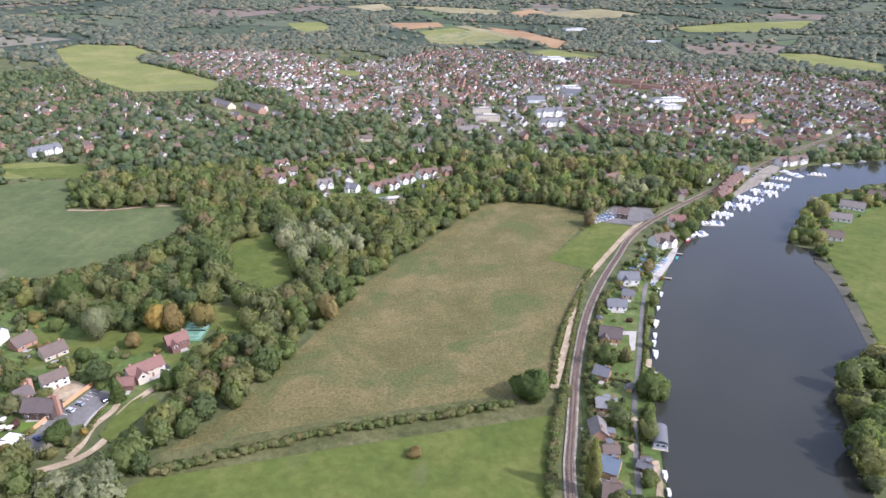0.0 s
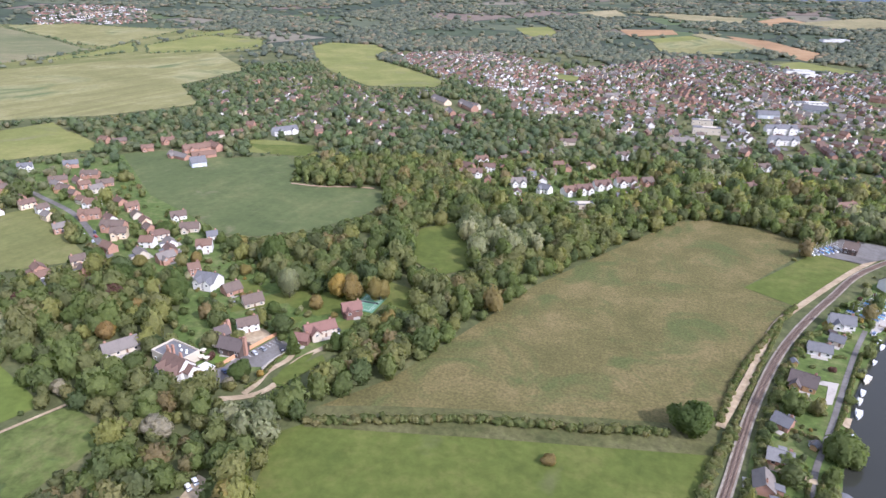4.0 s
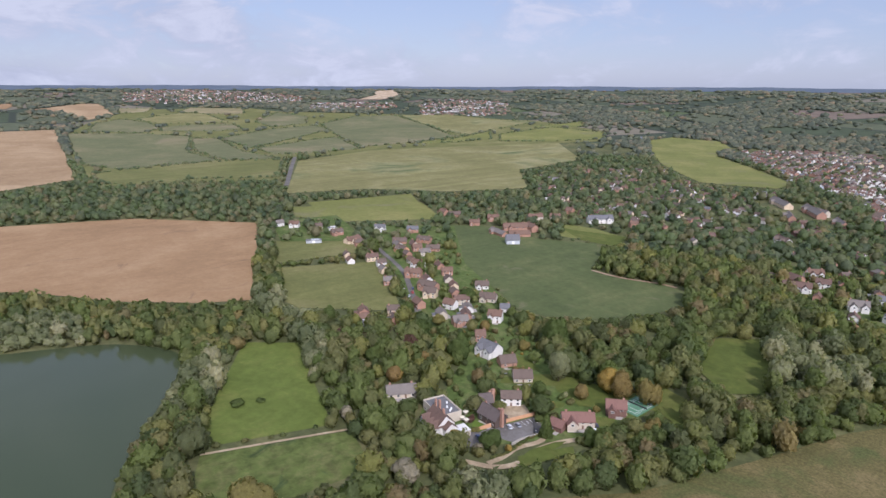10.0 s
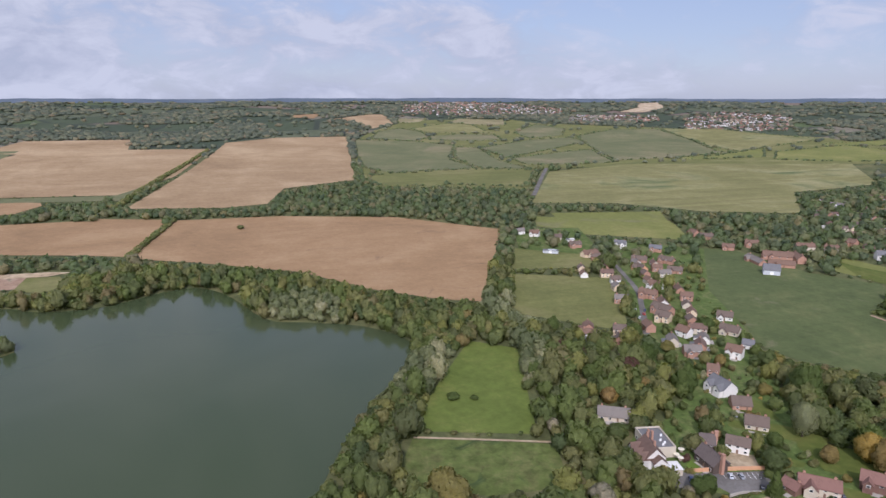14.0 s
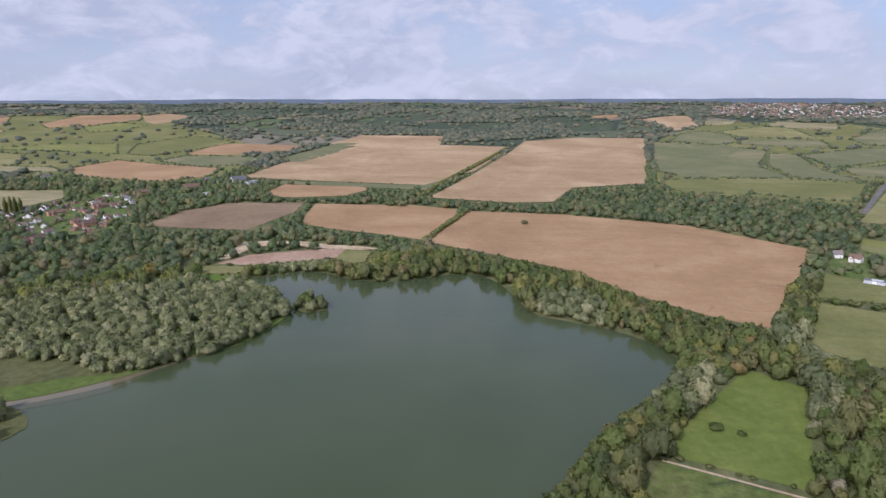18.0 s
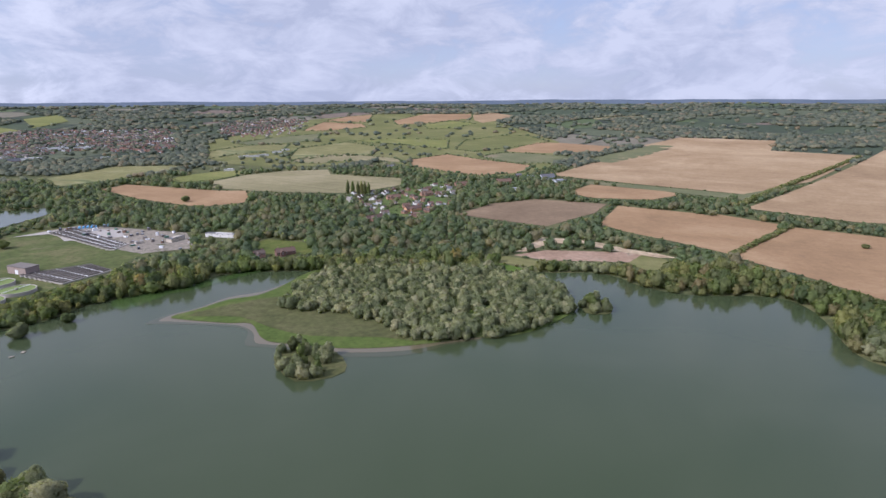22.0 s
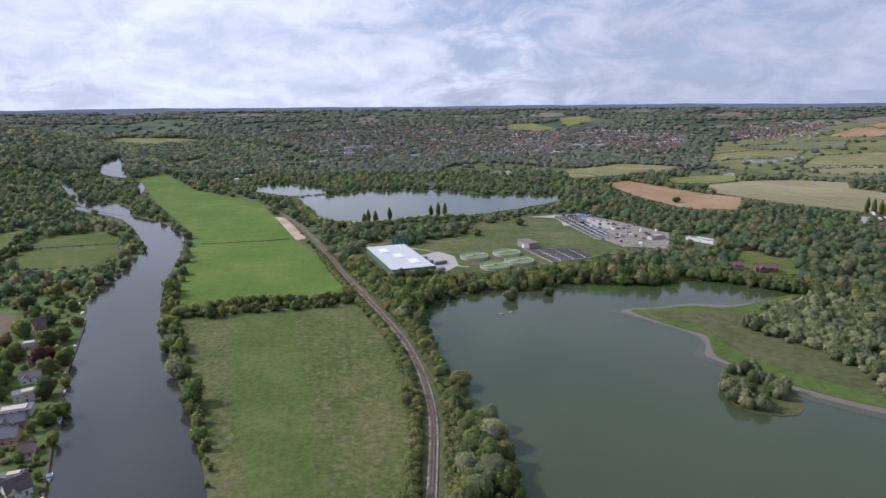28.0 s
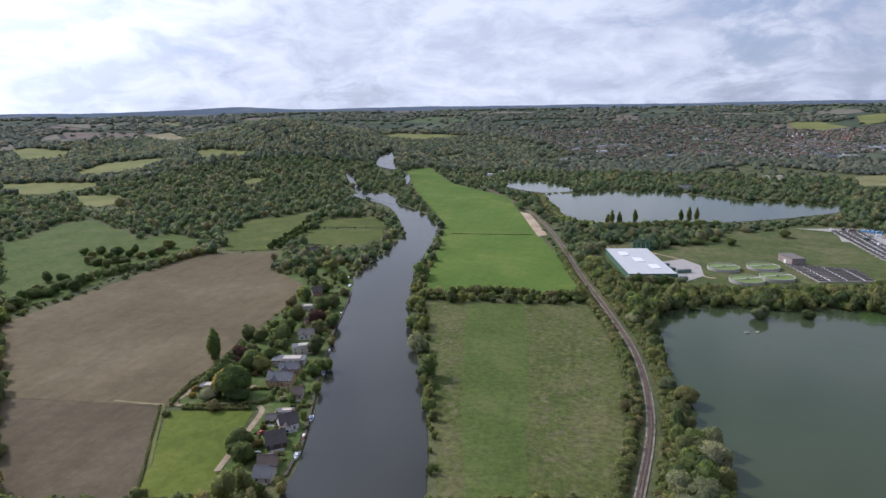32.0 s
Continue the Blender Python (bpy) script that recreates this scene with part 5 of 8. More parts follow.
house(-520, 369, 48, 15.6, 9, 3.5, "brick", "brown")
house(-507, 392, 22, 16.7, 9, 4.5, "brick", "brown")
house(-490, 350, -5, 15.8, 9, 4.5, "orange", "brown")
house(-474, 377, 48, 14.4, 9, 3.5, "brick", "brown")
house(-437, 329, 15, 12.2, 9, 4.5, "white", "terra")
house(-416, 307, 36, 15.4, 9, 5, "brick", "terra")
house(-379, 294, 14, 18.2, 9, 5.5, "brick", "brown")
house(-364, 284, 31, 11.0, 9, 5.5, "buff", "brown")
house(-334, 279, 17, 9.9, 9, 5, "white", "terra")
house(-354, 331, 46, 11.6, 9, 3.5, "white", "brown")
house(-328, 313, 31, 13.8, 10, 3.5, "cream", "brown")
house(-304, 262, 66, 11.3, 9, 4.5, "brick", "greybrown")
house(-303, 306, 43, 7.4, 8, 3.5, "white", "slate")
house(-293, 286, 31, 10.3, 9, 6, "white", "terra")
house(-486, 510, 56, 28.8, 12, 5, "brick", "terra")
house(-462, 492, 52, 24.9, 10, 3.5, "brick", "terra")
house(-472, 523, -21, 19.5, 10, 6, "brick", "terra")
house(-483, 480, -14, 30.3, 9, 3.5, "brick", "greybrown")
house(-445, 463, 52, 14.9, 14, 5, "metal", "slate")
house(-608, 505, -2, 12.1, 9, 5, "brick", "terra")
house(-540, 528, 53, 14.8, 9, 5, "brick", "terra")
house(-536, 493, 43, 12.6, 9, 4, "brick", "terra")
house(-512, 574, 66, 20.1, 10, 4, "cream", "terra")
house(-497, 595, 44, 14.1, 9, 4, "cream", "terra")
house(-448, 621, 58, 32.5, 12, 6, "white", "slate")
house(-506, 635, 5, 10.3, 10, 6, "brick", "terra")
house(-589, 507, 57, 16.0, 9, 4, "brick", "brown")
house(-678, 309, 84, 9.1, 9, 5, "white", "greybrown")
house(-662, 320, 46, 11.9, 9, 5, "white", "terra")
house(-638, 336, 55, 14.0, 9, 4, "cream", "brown")
house(-620, 346, 80, 10.1, 9, 4, "white", "flat")
house(-596, 338, 76, 13.6, 9, 4.5, "brick", "brown")
house(-556, 333, 99, 19.5, 9, 4, "buff", "terra")
house(-582, 301, 59, 17.1, 9, 3, "metal", "flat")
house(-275, 254, 51, 7.0, 9, 4.5, "brick", "terra")
house(216, -437, -163, 12.8, 9, 4, "cream", "flat")
house(197, -403, -145, 8.8, 9, 3.5, "brick", "brown")
house(189, -378, -163, 12.3, 9, 3.5, "white", "greybrown")
house(179, -349, -155, 14.2, 9, 6, "cream", "flat")
house(179, -329, -167, 23.0, 11, 4.5, "cream", "flat")
house(172, -316, -167, 13.4, 9, 4.5, "brick", "slate")
house(170, -300, -174, 16.8, 11, 4.5, "wood", "slate")
house(152, -285, -165, 7.3, 9, 3.2, "cream", "brown")
house(149, -263, -167, 10.0, 6, 2.6, "cream", "flat")
house(152, -254, -164, 7.4, 6, 2.8, "white", "greybrown")
house(141, -250, -140, 10.1, 10, 4, "white", "dark")
house(139, -232, -145, 10.3, 11, 3.4, "timber", "dark")
house(133, -213, -160, 9.5, 10, 3, "brick", "brown")
house(130, -204, -172, 9.0, 10, 3, "cream", "slate")
house(211, -284, -172, 9.2, 8, 3, "cream", "flat")
house(225, -478, -147, 8.9, 9, 4.5, "brick", "dark")
house(207, -447, -164, 7.2, 8, 3, "cream", "flat")
house(293, -626, -163, 11.2, 9, 4.5, "timber", "dark")
house(60, 252, -17, 11.6, 9, 3.6, "wood", "dark")
house(48, 218, -30, 7.2, 8, 3, "brick", "slate")
house(44, 194, -6, 9.1, 8, 3, "brick", "pale")
house(37, 177, -93, 9.6, 8, 3, "brick", "greybrown")
house(39, 165, 1, 6.4, 6, 2.6, "brick", "brown")
house(36, 155, -27, 8.3, 10, 4, "wood", "blue")
house(34, 142, -14, 6.6, 10, 3.5, "cream", "brown")
house(50, 156, -31, 5.5, 4, 2.4, "timber", "slate")
house(88, 322, -1, 12.2, 10, 3.6, "white", "slate")
house(72, 287, -5, 11.0, 8, 3, "white", "slate")
house(82, 300, -20, 6.9, 7, 3, "cream", "slate")
house(128, 383, 25, 18.2, 11, 5.5, "white", "brown")
house(152, 424, -6, 12.6, 10, 5, "white", "pink")
house(115, 440, -20, 8.7, 11, 4.5, "timber", "brown")
house(211, 488, 32, 8.6, 9, 5.5, "brick", "redbrown")
house(218, 502, 23, 9.3, 9, 5.5, "brick", "redbrown")
house(226, 513, 22, 10.1, 9, 5.5, "brick", "redbrown")
house(234, 524, 20, 9.8, 9, 5.5, "brick", "redbrown")
house(241, 535, 17, 9.8, 9, 5.5, "brick", "redbrown")
house(250, 545, 13, 9.7, 9, 5.5, "brick", "redbrown")
house(322, 605, 17, 11.9, 10, 6, "white", "redbrown")
house(331, 605, 22, 9.1, 10, 6, "white", "redbrown")
house(345, 613, 10, 12.0, 10, 6, "white", "brown")
house(394, 648, -20, 9.1, 10, 6, "white", "terra")
house(217, 565, 23, 18.9, 10, 5, "brick", "brown")
house(247, 607, 15, 6.8, 9, 5, "brick", "terra")
house(279, 616, -10, 7.4, 9, 5, "brick", "terra")
house(312, 466, -30, 18.8, 11, 3.2, "white", "greybrown")
house(284, 438, -20, 19.2, 10, 3.2, "white", "greybrown")
house(256, 398, -23, 16.2, 10, 3.2, "white", "brown")
house(351, 496, -28, 13.0, 10, 3.2, "white", "brown")
house(266, 571, 9, 12.0, 9, 5, "white", "slate")
house(-183, 526, 25, 22.2, 10, 5, "white", "redbrown")
house(-188, 578, 36, 13.6, 9, 5, "white", "terra")
house(-172, 552, 14, 11.6, 9, 5, "white", "redbrown")
house(-134, 512, 26, 15.0, 10, 5, "white", "greybrown")
house(-130, 541, 23, 12.5, 9, 4, "white", "slate")
house(-107, 501, -23, 11.6, 9, 5, "white", "slate")
house(-86, 503, 41, 14.1, 10, 5, "white", "terra")
house(-75, 511, 35, 14.9, 10, 5.5, "white", "redbrown")
house(-62, 530, 33, 16.7, 10, 5.5, "white", "redbrown")
house(-43, 548, 29, 20.2, 10, 5.5, "white", "redbrown")
house(-42, 500, 26, 9.5, 9, 5, "brick", "slate")
house(-125, 461, -23, 12.6, 9, 5, "orange", "brown")
house(-71, 472, 22, 20.1, 11, 4, "cream", "flat")
house(-25, 558, 28, 10.7, 9, 5, "brick", "brown")
house(20, 529, 23, 11.8, 9, 4, "cream", "brown")
house(35, 541, 24, 11.6, 9, 4, "brick", "brown")
house(59, 572, 37, 19.2, 10, 5, "white", "redbrown")
house(34, 675, -12, 13.1, 9, 5, "cream", "brown")
house(129, 539, 33, 21.5, 10, 5, "white", "terra")
house(118, 556, -57, 10.8, 9, 5, "white", "redbrown")
house(-55, 650, 30, 16.3, 9, 5, "white", "brown")
house(78, 652, 32, 18.5, 9, 5, "white", "brown")
house(-120, 696, 18, 19.3, 9, 4, "cream", "brown")
house(12, 592, 38, 22.0, 9, 4.5, "brick", "brown")
house(-259, 685, -34, 22.7, 9, 5, "white", "brown")
house(-780, -679, 152, 24.9, 9, 5, "brick", "terra")
house(-710, -580, 168, 29.6, 10, 5, "orange", "redbrown")
house(-623, -578, 174, 30.1, 9, 4.5, "brick", "redbrown")
house(-661, -592, 148, 12.5, 9, 4.5, "white", "brown")
house(-726, -606, 142, 12.0, 9, 5, "brick", "redbrown")
house(-841, -657, 159, 23.3, 10, 5, "brick", "terra")
house(-986, -685, 144, 26.5, 10, 4, "brick", "terra")
house(-1058, -634, 145, 34.0, 14, 4.5, "brick", "terra")
house(-983, -564, 128, 19.3, 12, 5, "metal", "flat")
house(-1167, -595, 152, 34.0, 16, 5.5, "metal", "slate")
house(-1139, -553, 149, 25.1, 14, 5, "metal", "flat")
house(-1159, -634, 140, 23.8, 12, 5, "metal", "flat")
house(-920, -665, 118, 9.6, 9, 4, "white", "slate")
house(-1164, -662, 155, 15.1, 9, 4, "brick", "slate")
house(-1137, -999, 151, 19.3, 9, 4, "white", "slate")
house(-388, -682, -163, 23.3, 9, 5, "cream", "flat")
house(-418, -519, 158, 21.4, 10, 5, "pink", "redbrown")
house(-395, -534, 167, 12.1, 9, 5, "brick", "brown")
house(-56, -2126, -146, 34.0, 25, 6, "metal", "flat")
house(-51, -1975, -164, 34.0, 20, 6, "white", "flat")
house(25, -2047, 147, 34.0, 18, 6, "metal", "flat")
house(-243, -1876, 143, 34.0, 14, 6, "metal", "flat")
house(-375, -1407, 137, 23.8, 13, 9, "cream", "flat")
house(-399, -1404, 133, 21.5, 13, 10, "cream", "flat")
house(-619, -1796, -175, 34.0, 18, 6, "brick", "slate")
house(49, -1786, 153, 34.0, 16, 5, "white", "flat")
house(-189, -1253, 179, 34.0, 12, 4, "white", "slate")
house(-227, -1254, -171, 24.5, 10, 4, "brick", "terra")
house(31, 823, 3, 34.0, 15, 9, "cream", "flat")
house(27, 880, 3, 27.6, 14, 8, "cream", "flat")
house(310, 926, 15, 34.0, 22, 6, "white", "flat")
house(248, 1502, 19, 34.0, 22, 6, "white", "flat")
house(-252, 833, -56, 34.0, 11, 4, "brick", "greybrown")
house(-307, 825, -60, 34.0, 10, 5, "brick", "greybrown")
house(-294, 882, -35, 34.0, 10, 6, "cream", "greybrown")
house(114, 791, 13, 34.0, 12, 7, "white", "slate")
house(-1035, 1626, 45, 34.0, 14, 5, "metal", "flat")
house(379, 830, 18, 34.0, 14, 6, "orange", "terra")
house(187, 1047, -17, 34.0, 16, 5, "metal", "slate")


house(329, 992, 15, 60, 22, 6, "white", "flat")
house(191, 1118, 8, 48, 22, 5, "white", "flat")
house(118, 855, 18, 40, 11, 9, "white", "slate")
house(115, 971, 12, 30, 14, 6, "metal", "slate")
house(-354, 912, -48, 60, 14, 5, "buff", "greybrown")
house(-299, 878, -52, 62, 13, 6, "brick", "greybrown")
house(314, 1185, -35, 60, 11, 7, "brick", "terra")
house(335, 1120, -35, 60, 11, 7, "brick", "terra")
house(232, 1560, 10, 60, 30, 7, "white", "flat")
house(581, 1920, 5, 80, 26, 7, "white", "flat")
house(419, 2259, 10, 80, 40, 8, "white", "flat")

# pale flat-roofed sheds and halls seen far off
for fx, fy, turn, l, d in ((-433, -656, 115, 42, 7), (-872, -1264, 150, 24, 12), (-1063, -1468, 150, 30, 12), (-1084, -1450, 150, 24, 10), (-1117, -1453, 150, 30, 12), (-1190, -1485, 145, 28, 12), (-1241, -1508, 150, 24, 10),
                           (-804, -1721, 150, 40, 12), (-813, -2033, 150, 40, 20), (-880, -2001, 150, 50, 18), (-674, -1839, 150, 60, 22), (-112, -2178, 170, 50, 18), (211, -1412, 160, 26, 20), (188, -1488, 150, 34, 6),
                           (277, -1747, 165, 40, 14), (221, -1745, 165, 40, 10), (948, -1212, 190, 36, 14)):
    house(fx, fy, turn, l, d, 5, "white", "flat")

# cottages along both sides of the village road
lane, placed = smoothed([(-322, 240), (-341, 254), (-387, 282), (-436, 310), (-496, 332), (-545, 350)], 12, False), 0
for i in range(4, len(lane) - 2, 4):
    u = lane[i + 1] - lane[i]
    turn = math.degrees(math.atan2(u[1], u[0]))
    n_ = np.array((-u[1], u[0])) / np.hypot(*u)
    for side, off in ((1, 15), (-1, 15), (1, 36), (-1, 33)):
        cx, cy = lane[i] + n_ * side * (off + (i * 7 % 5))
        if all((cx - a) ** 2 + (cy - b) ** 2 > (c * 0.5 + 8.5) ** 2 for a, b, c in CLEAR) and not any(inside(np.array([cx]), np.array([cy]), q)[0] for q in OPEN):
            house(round(cx), round(cy), turn + (0, 90, 8)[placed % 3], 9 + placed % 4, 8, (3.4, 5, 4.6)[placed % 3], ("brick", "white", "cream", "brick", "buff")[placed % 5], ("brown", "terra", "greybrown", "redbrown")[placed % 4])
            placed += 1


def public_house():
    """The village pub: a steep gabled house with a long flat-roofed back range and a low annex."""
    ob = holder("public_house", -206.5, 161.5, -12, "rambling white pub with steep red-brown gables and flat-roofed wings", "pub")
    for cx, cy, r in ((-206, 162, 11), (-218, 169, 11), (-198, 169, 6)):
        CLEAR.append((cx, cy, r))
    part("wall", gable_walls(13, 9.5, 5.4, 4.6), WALL["white"], ob)
    for s in (-1, 1):
        part("roof", roof_slope(13, 9.5, 4.6, s), ROOF["redbrown"], ob).location.z = 5.4
    for at, w, up in ((-4.2, 4.2, 2.5), (0.2, 3.4, 2.0), (4.4, 4.2, 2.5)):
        part("gable_wing", gable_walls(4.2, w, 5.2, up), WALL["white"], ob).matrix_local = pose(at, -5.4, 0, 0, 0, 90)
        for s in (-1, 1):
            part("roof", roof_slope(6.8, w, up, s), ROOF["redbrown"], ob).matrix_local = pose(at, -4.2, 5.2, 0, 0, 90)
        for z in (0.8, 3.1):
            shared("window", "window_pair", window_pair, [M["frame"], M["glass"]], ob, (at, -7.52, z))
        for dx in (-w * 0.3, 0, w * 0.3):
            part("timber_stud", box(0.16, 0.1, 1.0, x=at + dx, y=-7.53, z=4.5), WALL["timber"], ob)
    part("back_range", box(19, 12, 5.0, x=-11.5, y=7.5, z=-0.4), WALL["cream"], ob, "cream flat-roofed back range")
    part("flat_roof", box(18.2, 11.2, 0.3, x=-11.5, y=7.5, z=4.5), ROOF["flat"], ob, "grey felt roof behind a parapet")
    for l, d, x, y in ((19, 0.4, -11.5, 1.6), (19, 0.4, -11.5, 13.4), (0.4, 11.4, -20.9, 7.5), (0.4, 11.4, -2.1, 7.5)):
        part("parapet", box(l, d, 0.9, x=x, y=y, z=4.603), WALL["cream"], ob)
    for x, y in ((-9, 9), (-6.5, 10), (-5, 8.6), (-13, 11)):
        bm = bmesh.new()
        bmesh.ops.create_cone(bm, cap_ends=True, segments=12, radius1=0.55, radius2=0.45, depth=1.0, matrix=Matrix.Translation((x, y, 5.25)))
        part("roof_vent", bm, M["frame"], ob, "white round roof vent")
    for x, y, up in ((-5.2, 0.6, 3.0), (2.8, 0.6, 3.0), (-7.6, 4.0, 4.4), (-12, 4.2, 2.6)):
        c = part("chimney", box(1.3, 0.9, up + 2.0, x=x, y=y, z=7.0 if y < 1 else 4.7, bevel=0.04), WALL["brick"], ob)
    part("annex", box(6.5, 7.5, 3.6, x=9.6, y=6.2, z=-0.4), WALL["cream"], ob, "low cream annex")
    part("annex_roof", box(7.0, 8.0, 0.25, x=9.6, y=6.2, z=3.2, bevel=0.04), WALL["white"], ob)
    part("end_gable", gable_walls(4.0, 6.0, 4.6, 2.6), WALL["white"], ob).matrix_local = pose(7.4, 1.2, 0, 0, 0, 0)
    for s in (-1, 1):
        part("roof", roof_slope(4.4, 6.0, 2.6, s), ROOF["redbrown"], ob).matrix_local = pose(7.4, 1.2, 4.6, 0, 0, 0)
    for k in range(4):
        shared("window", "window_pair", window_pair, [M["frame"], M["glass"]], ob, (-18.5 + 4.4 * k, 1.48, 1.0))
    part("door", box(1.1, 0.1, 2.1, x=2.2, y=-7.53), M["door"], ob)


public_house()


# ---- trees ----
def scatter(name, mats, templates, place, size, label, category="trees"):
    """Many crowns as one mesh: place (n, 2), size (n, 2) as width and height."""
    r = np.random.default_rng(len(place))
    which = r.integers(0, len(templates), len(place))
    vs, fs, ns, hue, base = [], [], [], [], 0
    for k, (tv, tf, tn) in enumerate(templates):
        p, s = place[which == k], size[which == k]
        if not len(p):
            continue
        a = r.uniform(0, 6.283, len(p))
        c, sn = np.cos(a)[:, None], np.sin(a)[:, None]
        x = (tv[:, 0] * c - tv[:, 1] * sn) * s[:, :1] + p[:, :1]
        y = (tv[:, 0] * sn + tv[:, 1] * c) * s[:, :1] + p[:, 1:]
        z = tv[:, 2] * s[:, 1:] + hill(p[:, 0], p[:, 1])[:, None] - 0.04 * s[:, 1:]
        vs.append(np.stack([x, y, z], -1).reshape(-1, 3))
        ns.append(np.stack([tn[:, 0] * c - tn[:, 1] * sn, tn[:, 0] * sn + tn[:, 1] * c, np.broadcast_to(tn[:, 2], x.shape)], -1).reshape(-1, 3))
        fs.append((tf[None] + (np.arange(len(p)) * len(tv))[:, None, None]).reshape(-1, 3) + base)
        hue.append(np.repeat(r.uniform(0, 1, len(p)), len(tf)))
        base += len(p) * len(tv)
    ob = raw(name, np.concatenate(vs), np.concatenate(fs), mats, True, normals=np.concatenate(ns))
    ob.data.attributes.new("tint", "FLOAT", "FACE").data.foreach_set("value", np.concatenate(hue).astype(np.float32))
    return tagged(ob, label, category, kind="stuff")


def clear_of(x, y, polys):
    ok = np.ones(len(x), bool)
    for p in polys:
        ok[ok] = ~inside(x[ok], y[ok], p)
    return ok


def clear_of_houses(x, y, extra=0.0):
    ok = np.ones(len(x), bool)
    for cx, cy, r in CLEAR:
        ok &= (x - cx) ** 2 + (y - cy) ** 2 > (r + extra) ** 2
    return ok


def settle(x, y, w, h):
    """Trees at the edge of open ground grow lower, and none leans out over a field, road or house front."""
    keep = np.ones(len(x), bool)
    for step in range(3):
        s = 165.0 / (165.0 - np.minimum(h + hill(x, y) * 0.9, 140) * 0.85)
        s = np.where(np.hypot(x, y) > 1250, np.minimum(s, 1.05), s)
        bad = ~clear_of(x * s, y * s, OPEN)
        for cx, cy, r in CLEAR:
            bad |= (x * s - cx) ** 2 + (y * s - cy) ** 2 < (r * 0.6) ** 2
        if step == 2:
            keep = ~bad | (h < 3.0)
        else:
            h = np.where(bad, h * 0.5, h); w = np.where(bad, w * 0.68, w)
    return keep, w, h


def lattice(r0, r1, step, a0=-42.0, a1=236.0):
    """Jittered plan points in a ring sector; angles are turned left from +y."""
    xs, ys, r = [], [], r0
    while r < r1:
        s = step(r)
        n = int(radians(a1 - a0) * r / s)
        a = radians(a0) + (np.arange(n) + rng.uniform(0, 1, n)) * radians(a1 - a0) / n
        rr = r + rng.uniform(-0.6, 0.6, n) * s
        xs.append(-np.sin(a) * rr); ys.append(np.cos(a) * rr)
        r += s
    return np.concatenate(xs), np.concatenate(ys)


def patchy(x, y, size, seed):
    """A soft random value 0..1 over the plan, alike within about size metres."""
    v = 0
    for k in range(4):
        a, ph = seed * 1.7 + k * 2.1, seed * 5.3 + k * 1.3
        v = v + np.sin((x * math.cos(a) + y * math.sin(a)) / size * (1 + 0.37 * k) + ph) * np.cos((y * math.cos(a) - x * math.sin(a)) / size * (1.2 + 0.21 * k) + 2 * ph)
    return np.clip(0.5 + v / 4.5, 0, 1)


rng = np.random.default_rng(3)
# built-up areas: outline, share of plots with a house, share of tree places with a tree
TOWN = [(np.array(p, float), a, b) for p, a, b in (
    ([(-704, 1537), (-569, 1673), (-407, 1645), (-253, 1431), (-233, 1171), (-140, 1023), (-114, 875), (-154, 819), (-223, 846), (-282, 1017), (-397, 1130), (-603, 1362)], 0.92, 0.4),
    ([(-253, 1431), (-136, 1566), (-1, 1770), (182, 1688), (232, 1720), (525, 1481), (812, 1199), (477, 678), (347, 660), (256, 726), (49, 703), (-88, 759), (-114, 875), (-140, 1023), (-233, 1171)], 0.8, 0.5),
    ([(-670, 888), (-576, 995), (-459, 974), (-300, 1010), (-271, 864), (-230, 677), (-388, 714), (-428, 606), (-501, 627)], 0.4, 0.8),
    ([(-217, 603), (-30, 598), (-4, 520), (-67, 470), (-132, 461), (-197, 532)], 0.22, 0.75),
    ([(243, -2641), (-287, -2927), (-737, -2615), (-681, -1785), (-348, -1835), (16, -1816)], 0.5, 0.65),
    ([(-521, -1836), (-737, -2616), (-993, -2628), (-1370, -2362), (-1100, -1849), (-979, -1733), (-837, -1947)], 0.7, 0.45),
    ([(-1354, -1996), (-1629, -2377), (-1928, -2431), (-1997, -2257), (-1590, -1882), (-1411, -1895)], 0.75, 0.4),
    ([(76, -2649), (-180, -3146), (-484, -3428), (-737, -2615), (-287, -2927)], 0.5, 0.7),
    ([(-775, -772), (-978, -712), (-848, -593), (-677, -518), (-635, -598)], 0.42, 0.55),
    ([(-785, 892), (-682, 1124), (-429, 942), (-374, 744), (-471, 643), (-649, 709)], 0.25, 0.85),
    ([(-3087, 747), (-3716, 914), (-3915, 1334), (-3607, 1546), (-3096, 1641), (-2794, 1464), (-2856, 1192)], 0.7, 0.4),
    ([(-2453, 1318), (-2741, 1498), (-2569, 1846), (-2351, 1705), (-2363, 1546)], 0.7, 0.4),
    ([(-2029, 1583), (-2377, 1869), (-2599, 2228), (-2195, 2264), (-1797, 1842), (-1901, 1690)], 0.75, 0.4),
    ([(1485, -1599), (1797, -1950), (1799, -2108), (1527, -1904), (1332, -1586)], 0.4, 0.7),
    ([(-4, 520), (43, 636), (243, 688), (335, 634), (245, 537), (160, 469), (113, 515), (71, 580)], 0.34, 0.7),
    ([(-227, 691), (2, 701), (-1, 599), (-112, 606), (-208, 592)], 0.3, 0.8),
    ([(-250, 504), (-228, 644), (-117, 759), (-71, 521), (-160, 466)], 0.2, 0.8),
    ([(-536, 629), (-365, 727), (-247, 696), (-289, 581), (-412, 607)], 0.3, 0.8))]


